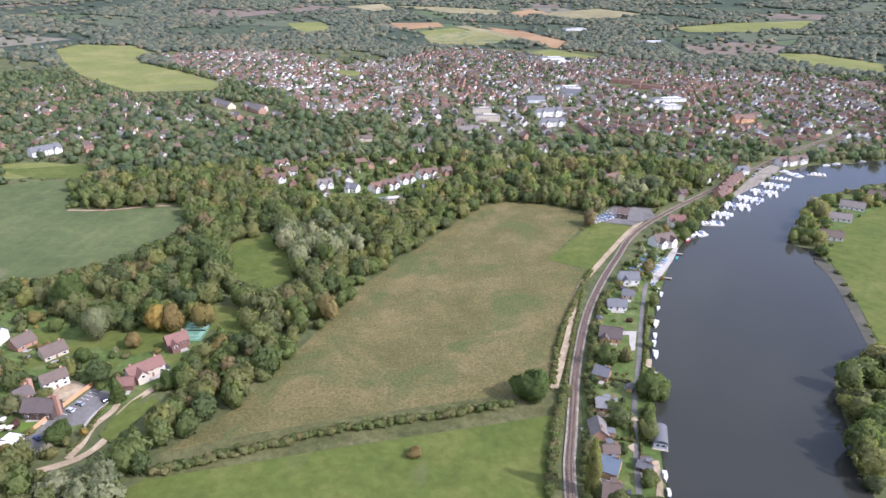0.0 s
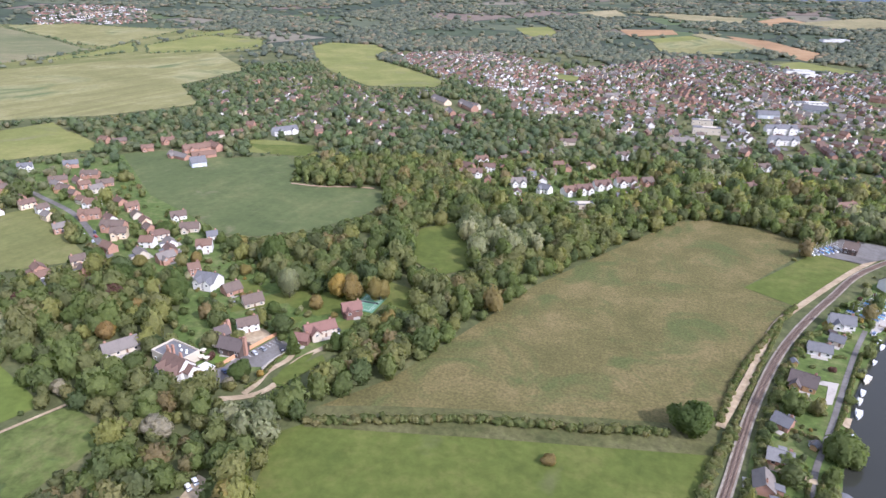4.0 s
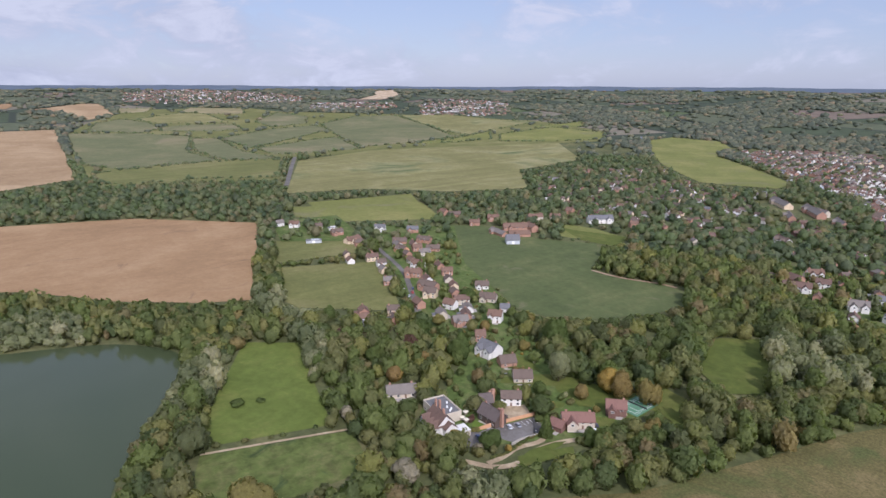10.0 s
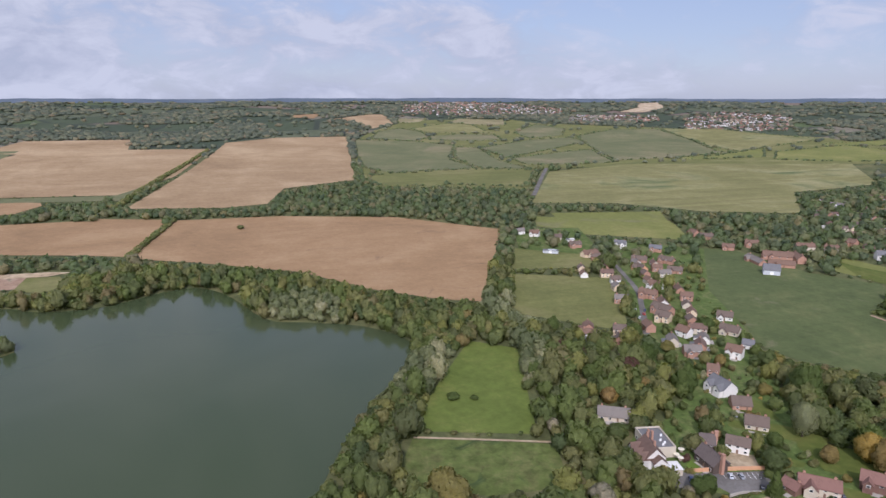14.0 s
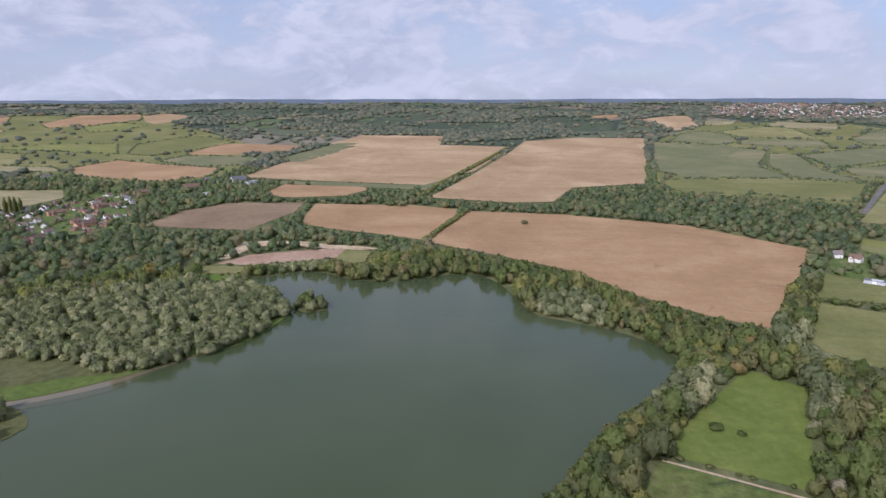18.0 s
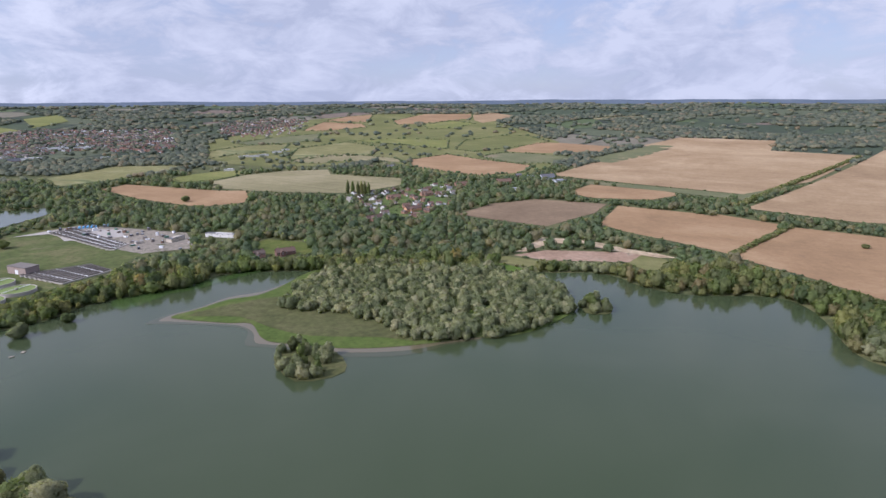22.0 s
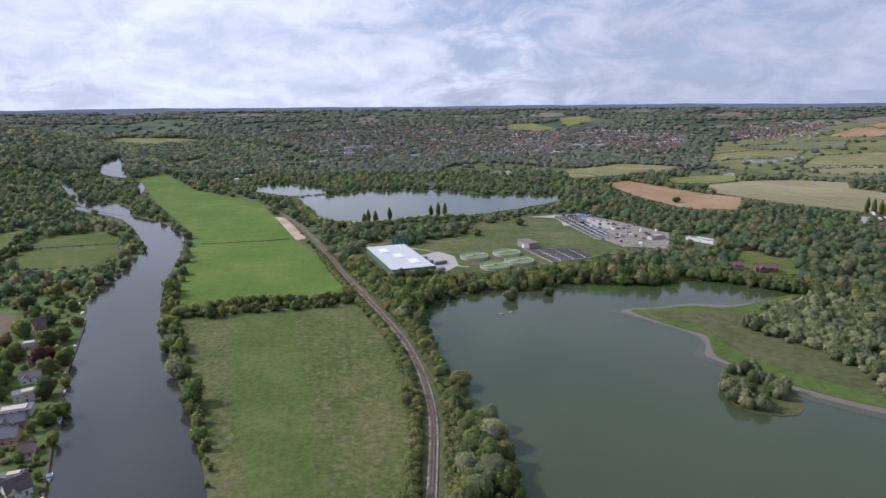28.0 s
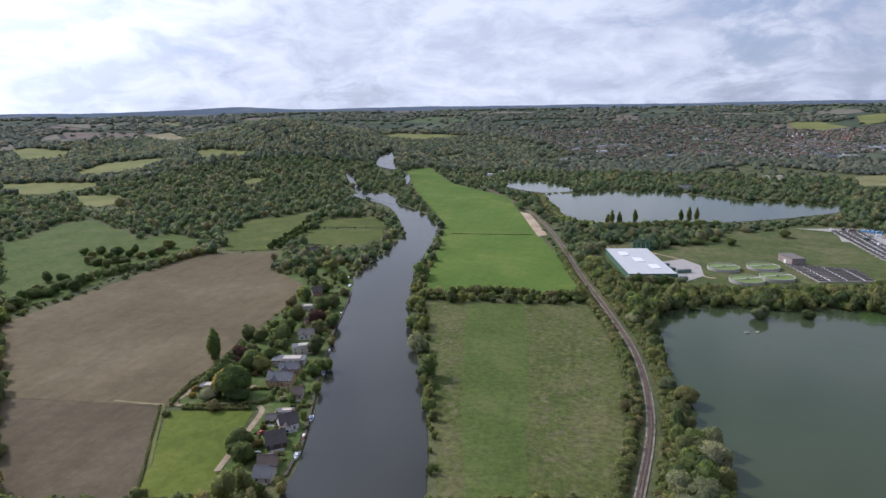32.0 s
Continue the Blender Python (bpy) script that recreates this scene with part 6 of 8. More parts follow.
G = (1 + 5 ** 0.5) / 2
ICO = np.array([(-1, G, 0), (1, G, 0), (-1, -G, 0), (1, -G, 0), (0, -1, G), (0, 1, G), (0, -1, -G), (0, 1, -G), (G, 0, -1), (G, 0, 1), (-G, 0, -1), (-G, 0, 1)]) / 1.902
ICO_F = np.array([(0, 11, 5), (0, 5, 1), (0, 1, 7), (0, 7, 10), (0, 10, 11), (1, 5, 9), (5, 11, 4), (11, 10, 2), (10, 7, 6), (7, 1, 8),
                  (3, 9, 4), (3, 4, 2), (3, 2, 6), (3, 6, 8), (3, 8, 9), (4, 9, 5), (2, 4, 11), (6, 2, 10), (8, 6, 7), (9, 8, 1)])


def unit(v):
    return v / (np.linalg.norm(v, axis=-1, keepdims=True) + 1e-9)


def foliage(lobes, hearts, count, size, seed, loose=0.55, round_to=0.55):
    """A crown out of lobes (centre, radii): dark hearts inside, and leaf sprays over the outside of their union, whose normals
    follow the lobe and the whole crown, as leaves on a real crown catch the light together."""
    r = np.random.default_rng(seed)
    C, R = np.array([c for c, _ in lobes], float), np.array([q for _, q in lobes], float)
    mid = C.mean(0) * (1, 1, 0.7)
    V, F, N, n = [], [], [], 0
    for c, q in zip(C[:hearts], R[:hearts]):
        v = ICO * r.uniform(0.8, 0.98, (12, 1)) * q + c
        v[:, 2] = np.maximum(v[:, 2], 0.03)
        V.append(v); F.append(ICO_F + n); N.append(unit(0.5 * unit(v - c) + 0.5 * unit(v - mid))); n += 12
    area = np.prod(R, 1) ** (2 / 3)
    w = r.choice(len(lobes), count * 5, p=area / area.sum())
    d = unit(r.normal(0, 1, (count * 5, 3)))
    P = C[w] + d * R[w] * r.uniform(0.86, 1.12, (count * 5, 1))
    deep = np.min(np.linalg.norm((P[:, None] - C[None]) / R[None], axis=2) + 9.0 * (np.arange(len(C))[None] == w[:, None]), axis=1)
    ok = np.flatnonzero((deep > 0.9) & (P[:, 2] > 0.05) & ((d[:, 2] > -0.55) | (P[:, 2] < 0.3)))[:count]
    P, d, w = P[ok], d[ok], w[ok]
    lean = unit(d / R[w] * R[w].mean(1, keepdims=True))
    g = unit(lean + r.normal(0, loose, lean.shape))
    t = unit(np.cross(g, r.normal(0, 1, g.shape)))
    s = np.cross(g, t)
    ring = [P + (t * math.cos(q * 2.0944) + s * math.sin(q * 2.0944)) * size * r.uniform(0.6, 1.35, (len(P), 1)) for q in range(3)]
    ring = np.stack(ring, 1).reshape(-1, 3)
    ring[:, 2] = np.maximum(ring[:, 2], 0.02)
    nn = unit((1 - round_to) * (0.6 * lean + 0.4 * g) + round_to * unit(P - mid))
    V.append(ring); F.append(n + np.arange(len(P) * 3).reshape(-1, 3)); N.append(np.repeat(nn, 3, axis=0))
    return np.concatenate(V), np.concatenate(F), np.concatenate(N)


def crown(seed, count, size, fine=9, spread=1.0, low=0.1):
    """A broadleaf crown in a box one wide and one high: one to four leaders with smaller billows over them."""
    r = np.random.default_rng(seed)
    lead = (1, 3, 2, 1, 4, 2)[seed % 6]
    main, small = [], []
    for j in range(lead):
        a, off = j * 6.283 / lead + r.uniform(-0.5, 0.5), (0.0 if lead == 1 else r.uniform(0.13, 0.22))
        rx, top = (r.uniform(0.38, 0.43) if lead == 1 else r.uniform(0.25, 0.33)) * spread, (1.0 if j == 0 else r.uniform(0.68, 0.97))
        base = low * r.uniform(0.3, 1.5)
        c, q = np.array((math.cos(a) * off, math.sin(a) * off, (top * 0.96 + base) / 2)), np.array((rx, rx * r.uniform(0.85, 1.1), (top * 0.96 - base) / 2))
        main.append((c, q))
        for k in range(max(fine // lead, 0)):
            u = r.uniform(-0.35, 0.95)
            e, t = math.sqrt(1 - u * u), k * 2.4 + r.uniform(-0.6, 0.6)
            s = r.uniform(0.34, 0.56) * rx
            small.append((c + q * np.array((math.cos(t) * e, math.sin(t) * e, u)) * 0.84, np.array((s, s, s * r.uniform(0.75, 1.1)))))
    return foliage(main + small, len(main) + (len(small) if count > 300 else 0), count, size, seed + 7)


OCTA = np.array([(1, 0, 0), (-1, 0, 0), (0, 1, 0), (0, -1, 0), (0, 0, 1), (0, 0, -1)], float)
OCTA_F = np.array([(0, 2, 4), (2, 1, 4), (1, 3, 4), (3, 0, 4), (2, 0, 5), (1, 2, 5), (3, 1, 5), (0, 3, 5)])


def low_wood(seed):
    """A clump of far-off canopy."""
    r = np.random.default_rng(seed)
    q, _ = np.linalg.qr(r.normal(0, 1, (3, 3)))
    q = q * np.sign(np.linalg.det(q))
    v = (OCTA * r.uniform(0.7, 1.25, (6, 1))) @ q * 0.56 + (0, 0, 0.45)
    v[:, 2] = np.maximum(v[:, 2], 0.03)
    return v, OCTA_F, unit(v - (0, 0, 0.1))


T_NEAR = [crown(k, 1650, 0.04, 18) for k in range(20, 32)]
T_MID = [crown(k, 235, 0.09, 6) for k in range(60, 72)]
T_WOOD = [crown(k, 84, 0.14, 3) for k in range(90, 98)]
T_FAR = [foliage([((0, 0, 0.48), (0.43, 0.43, 0.46)), ((0.2, 0.1, 0.5), (0.26, 0.26, 0.36))], 1, 12, 0.23, k) for k in range(40, 48)]
T_LOW = [low_wood(k) for k in range(9)]
CROWN = {}


def trunk_mesh():
    bm = bmesh.new()
    bmesh.ops.create_cone(bm, segments=8, radius1=0.036, radius2=0.014, depth=0.62, matrix=Matrix.Translation((0, 0, 0.31)))
    for k in range(4):
        m = Matrix.Translation((0, 0, 0.3 + 0.06 * k)) @ Matrix.Rotation(k * 1.7, 4, "Z") @ Matrix.Rotation(0.8, 4, "Y")
        bmesh.ops.create_cone(bm, segments=5, radius1=0.014, radius2=0.005, depth=0.34, matrix=m @ Matrix.Translation((0, 0, 0.17)))
    return bm


def tree(x, y, w, h, sort="green", label="broadleaf tree in dense early-autumn leaf", name="tree", turn=0.0, shape=None):
    """A tree as trunk and crown; the crown's mesh is one of a few."""
    key = shape if shape is not None else int(abs(x * 7 + y * 3)) % len(T_NEAR)
    if (key, sort) not in CROWN:
        v, f, nn = T_NEAR[key] if isinstance(key, int) else SHAPES[key]
        o = raw("crown", v, f, [M[sort + "_tree"]], True, normals=nn)
        CROWN[(key, sort)] = o.data
        bpy.data.objects.remove(o)
    ob = new(name)
    ob.matrix_world = Matrix.LocRotScale((x, y, float(hill(x, y)) - 0.1), Euler((0, 0, turn)), (w, w, h))
    tagged(ob, label, "tree", "trees")
    shared("trunk", "trunk", trunk_mesh, M["bark"], ob, (0, 0, 0))
    c = new("crown", CROWN[(key, sort)])
    c.parent = ob
    return ob


def poplar_lobes(seed):
    r = np.random.default_rng(seed)
    return [((r.uniform(-0.06, 0.06), r.uniform(-0.06, 0.06), z), (w, w, 0.16)) for z, w in ((0.16, 0.26), (0.3, 0.36), (0.46, 0.4), (0.62, 0.36), (0.76, 0.27), (0.88, 0.16))]


def willow_lobes(seed):
    r = np.random.default_rng(seed)
    ring = [((math.cos(k * 0.9) * 0.34, math.sin(k * 0.9) * 0.34, r.uniform(0.34, 0.44)), (0.17, 0.17, 0.36)) for k in range(7)]
    return [((0, 0, 0.6), (0.34, 0.34, 0.38))] + ring


SHAPES = {"poplar": foliage(poplar_lobes(91), 6, 800, 0.062, 91, 0.6, 0.3), "willow": foliage(willow_lobes(92), 8, 1100, 0.05, 92),
          "bush": crown(98, 330, 0.085, 6, 1.1, 0.04),
          "conifer": foliage([((0, 0, z), (w, w, 0.13)) for z, w in ((0.14, 0.44), (0.28, 0.4), (0.42, 0.33), (0.56, 0.26), (0.7, 0.19), (0.84, 0.11))], 6, 700, 0.06, 93, 0.7, 0.2)}


def woodland():
    # nearer woods
    x, y = lattice(112, 620, lambda r: 6.9)
    ok = clear_of(x, y, OPEN) & clear_of_houses(x, y)
    x, y = x[ok], y[ok]
    keep = np.full(len(x), 0.95)
    shrink = np.ones(len(x))
    for k, g in enumerate(GARDEN):
        q = inside(x, y, g)
        keep[q], shrink[q] = (0.6, 0.3, 0.42, 0.36, 0.62, 0.42, 0.5, 0.5, 0.5)[k], rng.uniform(0.4, 0.85, q.sum())
    rail_d = np.min(np.hypot(x[:, None] - RAIL_PTS[None, :, 0], y[:, None] - RAIL_PTS[None, :, 1]), 1)
    shrink[rail_d < 13] = 0.38
    keep[rail_d < 5.5] = 0
    bank = np.min(np.hypot(x[:, None] - BANK_PTS[None, :, 0], y[:, None] - BANK_PTS[None, :, 1]), 1)
    shrink[(bank < 16) & (y < -100)] = 0.45
    ok = rng.uniform(0, 1, len(x)) < keep
    x, y, shrink = x[ok], y[ok], shrink[ok]
    p = np.stack([x, y], 1)
    hmod = 0.75 + 0.6 * patchy(x, y, 28.0, 2)
    w = (5.5 + 10 * rng.beta(1.5, 2.3, len(p))) * (0.8 + 0.2 * hmod) * shrink
    h = w * rng.uniform(0.75, 1.4, len(p)) * hmod ** 0.5
    ok, w, h = settle(x, y, w, h)
    x, y, w, h, shrink, p = x[ok], y[ok], w[ok], h[ok], shrink[ok], p[ok]
    willow = 0.85 * patchy(x, y, 55.0, 5) + 0.5 * np.exp(-((x + 380) / 130) ** 2 - ((y - 40) / 110) ** 2) > 0.74
    r = np.hypot(x, y)
    order = np.argsort(r + 400 * (shrink < 0.9))
    near = np.zeros(len(p), bool)
    near[order[:185]] = True
    for i in np.flatnonzero(near):
        u = rng.uniform()
        sort = "willow" if willow[i] else "autumn" if u < 0.11 else "purple" if u < 0.125 else "green"
        text = {"willow": "grey-green willow with a loose rounded crown", "autumn": "broadleaf tree turning yellow-brown in autumn",
                "purple": "dark purple-leaved tree in a garden", "green": "broadleaf tree in dense green leaf"}[sort]
        tree(x[i], y[i], w[i] * 1.12, h[i] * 1.12, sort, text, turn=rng.uniform(0, 6.28))
    low = ~near & (shrink < 0.5)
    scatter("scrub", [M["scrub_stuff"]], T_WOOD, p[low], np.stack([w, h], 1)[low], "bushy lineside and bankside scrub", "scrub")
    for sel, mat, nm, text in ((~near & ~low & ~willow, "green_stuff", "woodland", "mixed broadleaf woodland in early autumn colour"),
                               (~near & ~low & willow, "willow_stuff", "willow_woodland", "grey-green willow woodland")):
        for a, b, tpl in ((0, 430, T_MID), (430, 700, T_WOOD)):
            s = sel & (r >= a) & (r < b)
            scatter(nm, [M[mat]], tpl, p[s], np.stack([w, h], 1)[s], text, "woodland")
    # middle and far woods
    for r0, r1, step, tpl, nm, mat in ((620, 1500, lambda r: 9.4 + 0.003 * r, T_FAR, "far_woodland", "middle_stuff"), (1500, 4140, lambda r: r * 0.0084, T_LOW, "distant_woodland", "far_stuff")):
        x, y = lattice(r0, r1, step)
        ok = clear_of(x, y, OPEN) & clear_of_houses(x, y)
        x, y = x[ok], y[ok]
        keep = np.full(len(x), 0.95)
        if r0 == 1500:
            keep = np.where(patchy(x, y, 210.0, 4) > 0.49, 0.95, 0.1)
            keep[np.hypot(x - 930, y + 1800) < 800] = 0.95
        for g, _, trees in TOWN:
            keep[inside(x, y, g)] = trees
        for g in FARMS:
            keep[inside(x, y, g)] = 0.05
        for g in GARDEN:
            keep[inside(x, y, g)] = 0.35
        ok = rng.uniform(0, 1, len(x)) < keep
        p = np.stack([x[ok], y[ok]], 1)
        w = 7 + 10 * rng.beta(1.6, 2.2, len(p))
        h = w * rng.uniform(0.65, 1.1, len(p))
        low = (np.abs(p[:, 0] + 130) < 230) & (p[:, 1] > -905) & (p[:, 1] < -800)
        h[low] *= 0.6
        intown = np.zeros(len(p), bool)
        for g, _, trees in TOWN:
            if trees < 0.7:
                intown |= inside(p[:, 0], p[:, 1], g)
        w[intown] *= 0.7; h[intown] *= 0.65
        if r0 < 1500:
            ok, w, h = settle(p[:, 0], p[:, 1], w, h)
            p, w, h = p[ok], w[ok], h[ok]
        if r0 == 1500:
            w = np.hypot(p[:, 0], p[:, 1]) * rng.uniform(0.007, 0.013, len(p))
            h = np.minimum(w * 0.7, rng.uniform(9, 15, len(p)))
            h[intown] *= 0.6
            crest = (np.hypot(p[:, 0] - 930, p[:, 1] + 1800) < 900) & (np.hypot(p[:, 0], p[:, 1]) < 2700)
            h[crest] *= 1.3
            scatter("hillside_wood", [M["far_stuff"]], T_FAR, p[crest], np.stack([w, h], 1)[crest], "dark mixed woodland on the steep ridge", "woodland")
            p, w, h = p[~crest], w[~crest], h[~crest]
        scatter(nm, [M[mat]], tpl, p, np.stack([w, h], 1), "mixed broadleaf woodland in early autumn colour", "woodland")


def field_hedges():
    """Hedgerows with a few trees along the bounds of the distant fields."""
    pts = []
    for q in OPEN:
        c = q.mean(0)
        if np.hypot(*c) > 800 and any(inside(c[:1], c[1:], f)[0] for f in FARMS):
            for a, b in zip(q, np.roll(q, -1, axis=0)):
                n = max(int(np.hypot(*(b - a)) / 6.5), 1)
                pts.append(a + (b - a) * rng.uniform(0, 1, (n, 1)) + rng.uniform(-2.5, 2.5, (n, 2)))
    p = np.concatenate(pts)
    w = rng.uniform(4.5, 8.5, len(p)) * np.where(rng.uniform(0, 1, len(p)) < 0.06, 1.8, 1.0)
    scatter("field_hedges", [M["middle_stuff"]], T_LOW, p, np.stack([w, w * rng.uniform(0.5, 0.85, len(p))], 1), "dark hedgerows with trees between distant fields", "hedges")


RAIL_PTS, BANK_PTS = smoothed(rail_line, 8, False), river_shore
woodland()
field_hedges()
x, y = rng.uniform(-530, -280, 4200), rng.uniform(-460, -180, 4200)
ok = inside(x, y, island_wood)
p = np.stack([x[ok], y[ok]], 1)[:1350]
w = rng.uniform(5.5, 10.5, len(p))
scatter("willow_wood", [M["willow_stuff"]], T_WOOD, p, np.stack([w, w * rng.uniform(0.8, 1.25, len(p))], 1), "dense grey-green willow wood on the island", "woodland")
for isle, n in ((islet_a, 24), (islet_b, 10)):
    c, k = isle.mean(0), 0
    while k < n:
        q = c + rng.uniform(-1, 1, 2) * (isle.max(0) - isle.min(0)) * 0.5
        if inside(q[:1], q[1:], isle)[0]:
            tree(q[0], q[1], rng.uniform(7, 11), rng.uniform(7, 11), ("willow", "green", "willow")[k % 3], "willow bush crowded on the islet", turn=k, shape="bush")
            k += 1


def hedge(pts, width, height, label="clipped field hedge", mat="scrub_stuff"):
    """A line of bushes as one hedge."""
    line = smoothed(pts, 6, False)
    d = np.hypot(*np.diff(line, axis=0).T)
    s = np.concatenate([[0], np.cumsum(d)])
    n = max(int(s[-1] / (width * 0.42)), 3)
    t = np.linspace(0, s[-1], n)
    p = np.stack([np.interp(t, s, line[:, 0]), np.interp(t, s, line[:, 1])], 1) + rng.uniform(-0.25, 0.25, (n, 2)) * width
    sz = np.stack([width * rng.uniform(0.8, 1.3, n), height * rng.uniform(0.8, 1.25, n)], 1)
    ob = scatter("hedge", [M[mat]], T_FAR if np.hypot(*line.mean(0)) > 620 else T_WOOD, p, sz, label, "hedge")
    ob["kind"] = "structure"


hedge([(-134, 152), (-106, 163), (-69, 177), (-32, 186), (2, 195)], 4.5, 3.2, "thick overgrown field hedge")
hedge([(127, -486), (80, -508), (24, -504), (-12, -507)], 9, 8, "tall overgrown hedge between two meadows")
hedge([(476, -474), (470, -508), (450, -538), (437, -573), (426, -617)], 12, 9, "tall tree-lined hedge above the ploughed field", "green_stuff")
hedge([(220, -260), (226, -291), (223, -310)], 2.4, 2.4)
hedge([(211, -259), (196, -263), (172, -266)], 2.4, 2.4)
hedge([(-687, -128), (-773, -118), (-891, -102)], 7, 5)
hedge([(-1016, -195), (-1320, -173), (-1919, -103)], 9, 7)
hedge([(226, -259), (199, -213), (179, -178)], 1.6, 1.0, "low grassy field boundary")
hedge([(68, 337), (51, 297), (34, 252), (24, 212)], 3, 2.2, "scrubby hedge beside the track")
tree([(13, 201)][0][0], [(13, 201)][0][1], 17, 15, "oak", "large lone oak beside the hedge", shape=2)
tree([(233, -327)][0][0], [(233, -327)][0][1], 11, 22, "green", "tall narrow poplar at the ploughed field's edge", "poplar", shape="poplar")
tree([(27, 144)][0][0], [(27, 144)][0][1], 7, 24, "green", "tall narrow olive-green poplar beside the railway", "poplar", shape="poplar")
tree(-168, 196, 7.5, 13, "oak", "dark green conifer beside the car park", "conifer", shape="conifer")
tree(-180, 162, 6, 5, "silver", "pale silvery shrub beside the car park", "shrub", shape="bush")
tree(-268, 215, 7, 13, "silver", "tall pale silvery tree in a village garden", turn=2)
tree(-202, 246, 12, 19, "willow", "very tall grey-green garden tree", turn=1)
tree(-183, 124, 13, 11, "silver", "pale bare-twigged silver tree")
tree(-243, 131, 9, 9, "silver", "pale silver-leaved tree at the meadow's edge")
for k, (tx, ty) in enumerate([(352, -645), (354, -662), (356, -680), (358, -698), (360, -717), (362, -735), (365, -755), (369, -778), (374, -802), (377, -828), (380, -856)]):
    for off in (-5, 5):
        tree(tx + off, ty + 0.7 * off, 8.5 + k % 3, 8 + k % 2, "oak", "round tree in an avenue across the fields", turn=k)
for k, (tx, ty) in enumerate([(565, -581), (542, -567), (548, -588), (513, -560), (517, -578), (511, -541), (503, -580), (525, -544), (492, -531), (492, -544), (486, -550), (477, -460), (473, -442), (461, -453), (470, -470), (473, -433), (482, -426), (472, -398), (482, -414), (512, -473), (484, -575), (477, -585), (476, -599), (484, -626), (507, -595), (470, -388), (489, -439), (498, -476)]):
    tree(tx, ty, 11 + k % 6, 8 + k % 5, ("oak", "green", "green")[k % 3], "dark bushy tree on the hillside pasture", turn=k)
tree([(67, 204)][0][0], [(67, 204)][0][1], 15, 12, "green", "weeping willow overhanging the riverbank", "willow", shape="willow")
for (bx, by), w, h, sort, text in (
        ([(-293, 95)][0], 8, 3.5, "oak", "low dark bush alone in the pasture"), ([(-289, 106)][0], 5, 2, "oak", "low dark bush alone in the pasture"),
        ([(-37, 163)][0], 6, 4, "autumn", "lone rounded bush in the grass field"), ([(-811, -17)][0], 9, 5, "green", "lone bush in the ploughed field"),
        
        ([(-203, 64)][0], 23, 17, "autumn", "large spreading tree in yellow autumn leaf"), ([(-140, -749)][0], 14, 8, "green", "rounded scrubby tree on rough grass"),
        ([(-177, -750)][0], 13, 9, "green", "rounded scrubby tree on rough grass"), ([(-112, -748)][0], 14, 8, "willow", "rounded scrubby tree on rough grass"),
        ([(-163, -766)][0], 13, 7, "green", "rounded scrubby tree on rough grass"), ([(-250, -805)][0], 15, 10, "green", "rounded scrubby tree on rough grass"),
        ([(-147, -479)][0], 15, 11, "willow", "willow standing in the lake shallows"), ([(-182, -485)][0], 12, 8, "green", "willow standing in the lake shallows"),
        ([(-562, -942)][0], 14, 10, "green", "lone tree in the ploughed field"), ([(-167, 256)][0], 14, 17, "autumn", "tall tree turning orange-brown"), ([(-153, 261)][0], 13, 16, "autumn", "tall tree turning orange-brown"),
        ([(-175, 256)][0], 12, 15, "autumn", "tall tree turning orange-brown"), ([(-183, 209)][0], 14, 13, "green", "broad dark green garden tree"), ([(-263, 175)][0], 9, 8, "autumn", "yellowing tree in a garden"), ([(-291, 208)][0], 10, 11, "purple", "dark purple-leaved tree in a garden"), ([(-137, 239)][0], 9, 8, "autumn", "tree turning orange-brown beside the court"),
        ([(151, -218)][0], 12, 9, "green", "dark round bush beside the lane"), ([(196, -281)][0], 16, 14, "autumn", "large brown-leaved tree in a garden"), ([(203, -367)][0], 16, 13, "green", "large round green tree in a garden"),
        ([(202, -270)][0], 10, 7, "willow", "pale shrub in a garden"), ([(183, -272)][0], 13, 9, "green", "round green tree in a garden")):
    tree(bx, by, w, h, sort, text, turn=bx)
# Tall willows and alders on the bank between the railway and the lake.
BANK_TREES = [(-74, -268, 14, 13, "willow"), (-61, -257, 12, 12, "green"), (-73, -251, 15, 14, "willow"), (-66, -240, 14, 14, "green"), (-72, -233, 14, 13, "green"),
              (-55, -225, 13, 13, "willow"), (-64, -218, 16, 14, "willow"), (-68, -211, 13, 13, "green"), (-55, -207, 14, 12, "willow"), (-70, -318, 13, 10, "green"),
              (-64, -300, 12, 9, "green"), (-65, -286, 12, 10, "green"), (-61, -332, 11, 9, "willow"), (-57, -381, 11, 9, "green"), (-50, -448, 14, 11, "willow"), (-54, -490, 13, 11, "green")]
BANK_WORDS = {"willow": "grey-green willow on the lake bank", "green": "olive-green alder on the lake bank"}
for x, y, w, h, sort in BANK_TREES:
    tree(x, y, w, h, sort, BANK_WORDS[sort], "willow" if sort == "willow" else "alder", turn=x + y)
for k in range(8):
    tree(-44 - 7.5 * k, -563 + 3 * (k % 2), 11 + k % 3, 9 + k % 3, ("green", "willow", "oak")[k % 3], "rounded alder screening the works shed", "alder", turn=k * 1.9)
for k, (x, y) in enumerate([(-40, -856), (-45, -851), (-55, -850), (-78, -885), (-142, -905), (-151, -892), (-162, -899)]):
    tree(x, y, 8.5, 16 + 6 * ((k * 3) % 4) / 3, "green", "tall narrow poplar on the lake shore", "poplar", turn=k, shape="poplar")
for k, (x, y) in enumerate([(-776, -782), (-779, -773), (-783, -764), (-786, -758), (-787, -751), (-790, -745)]):
    tree(x, y, 8, 24 - k % 3, "green", "tall narrow poplar behind the village", "poplar", turn=k, shape="poplar")
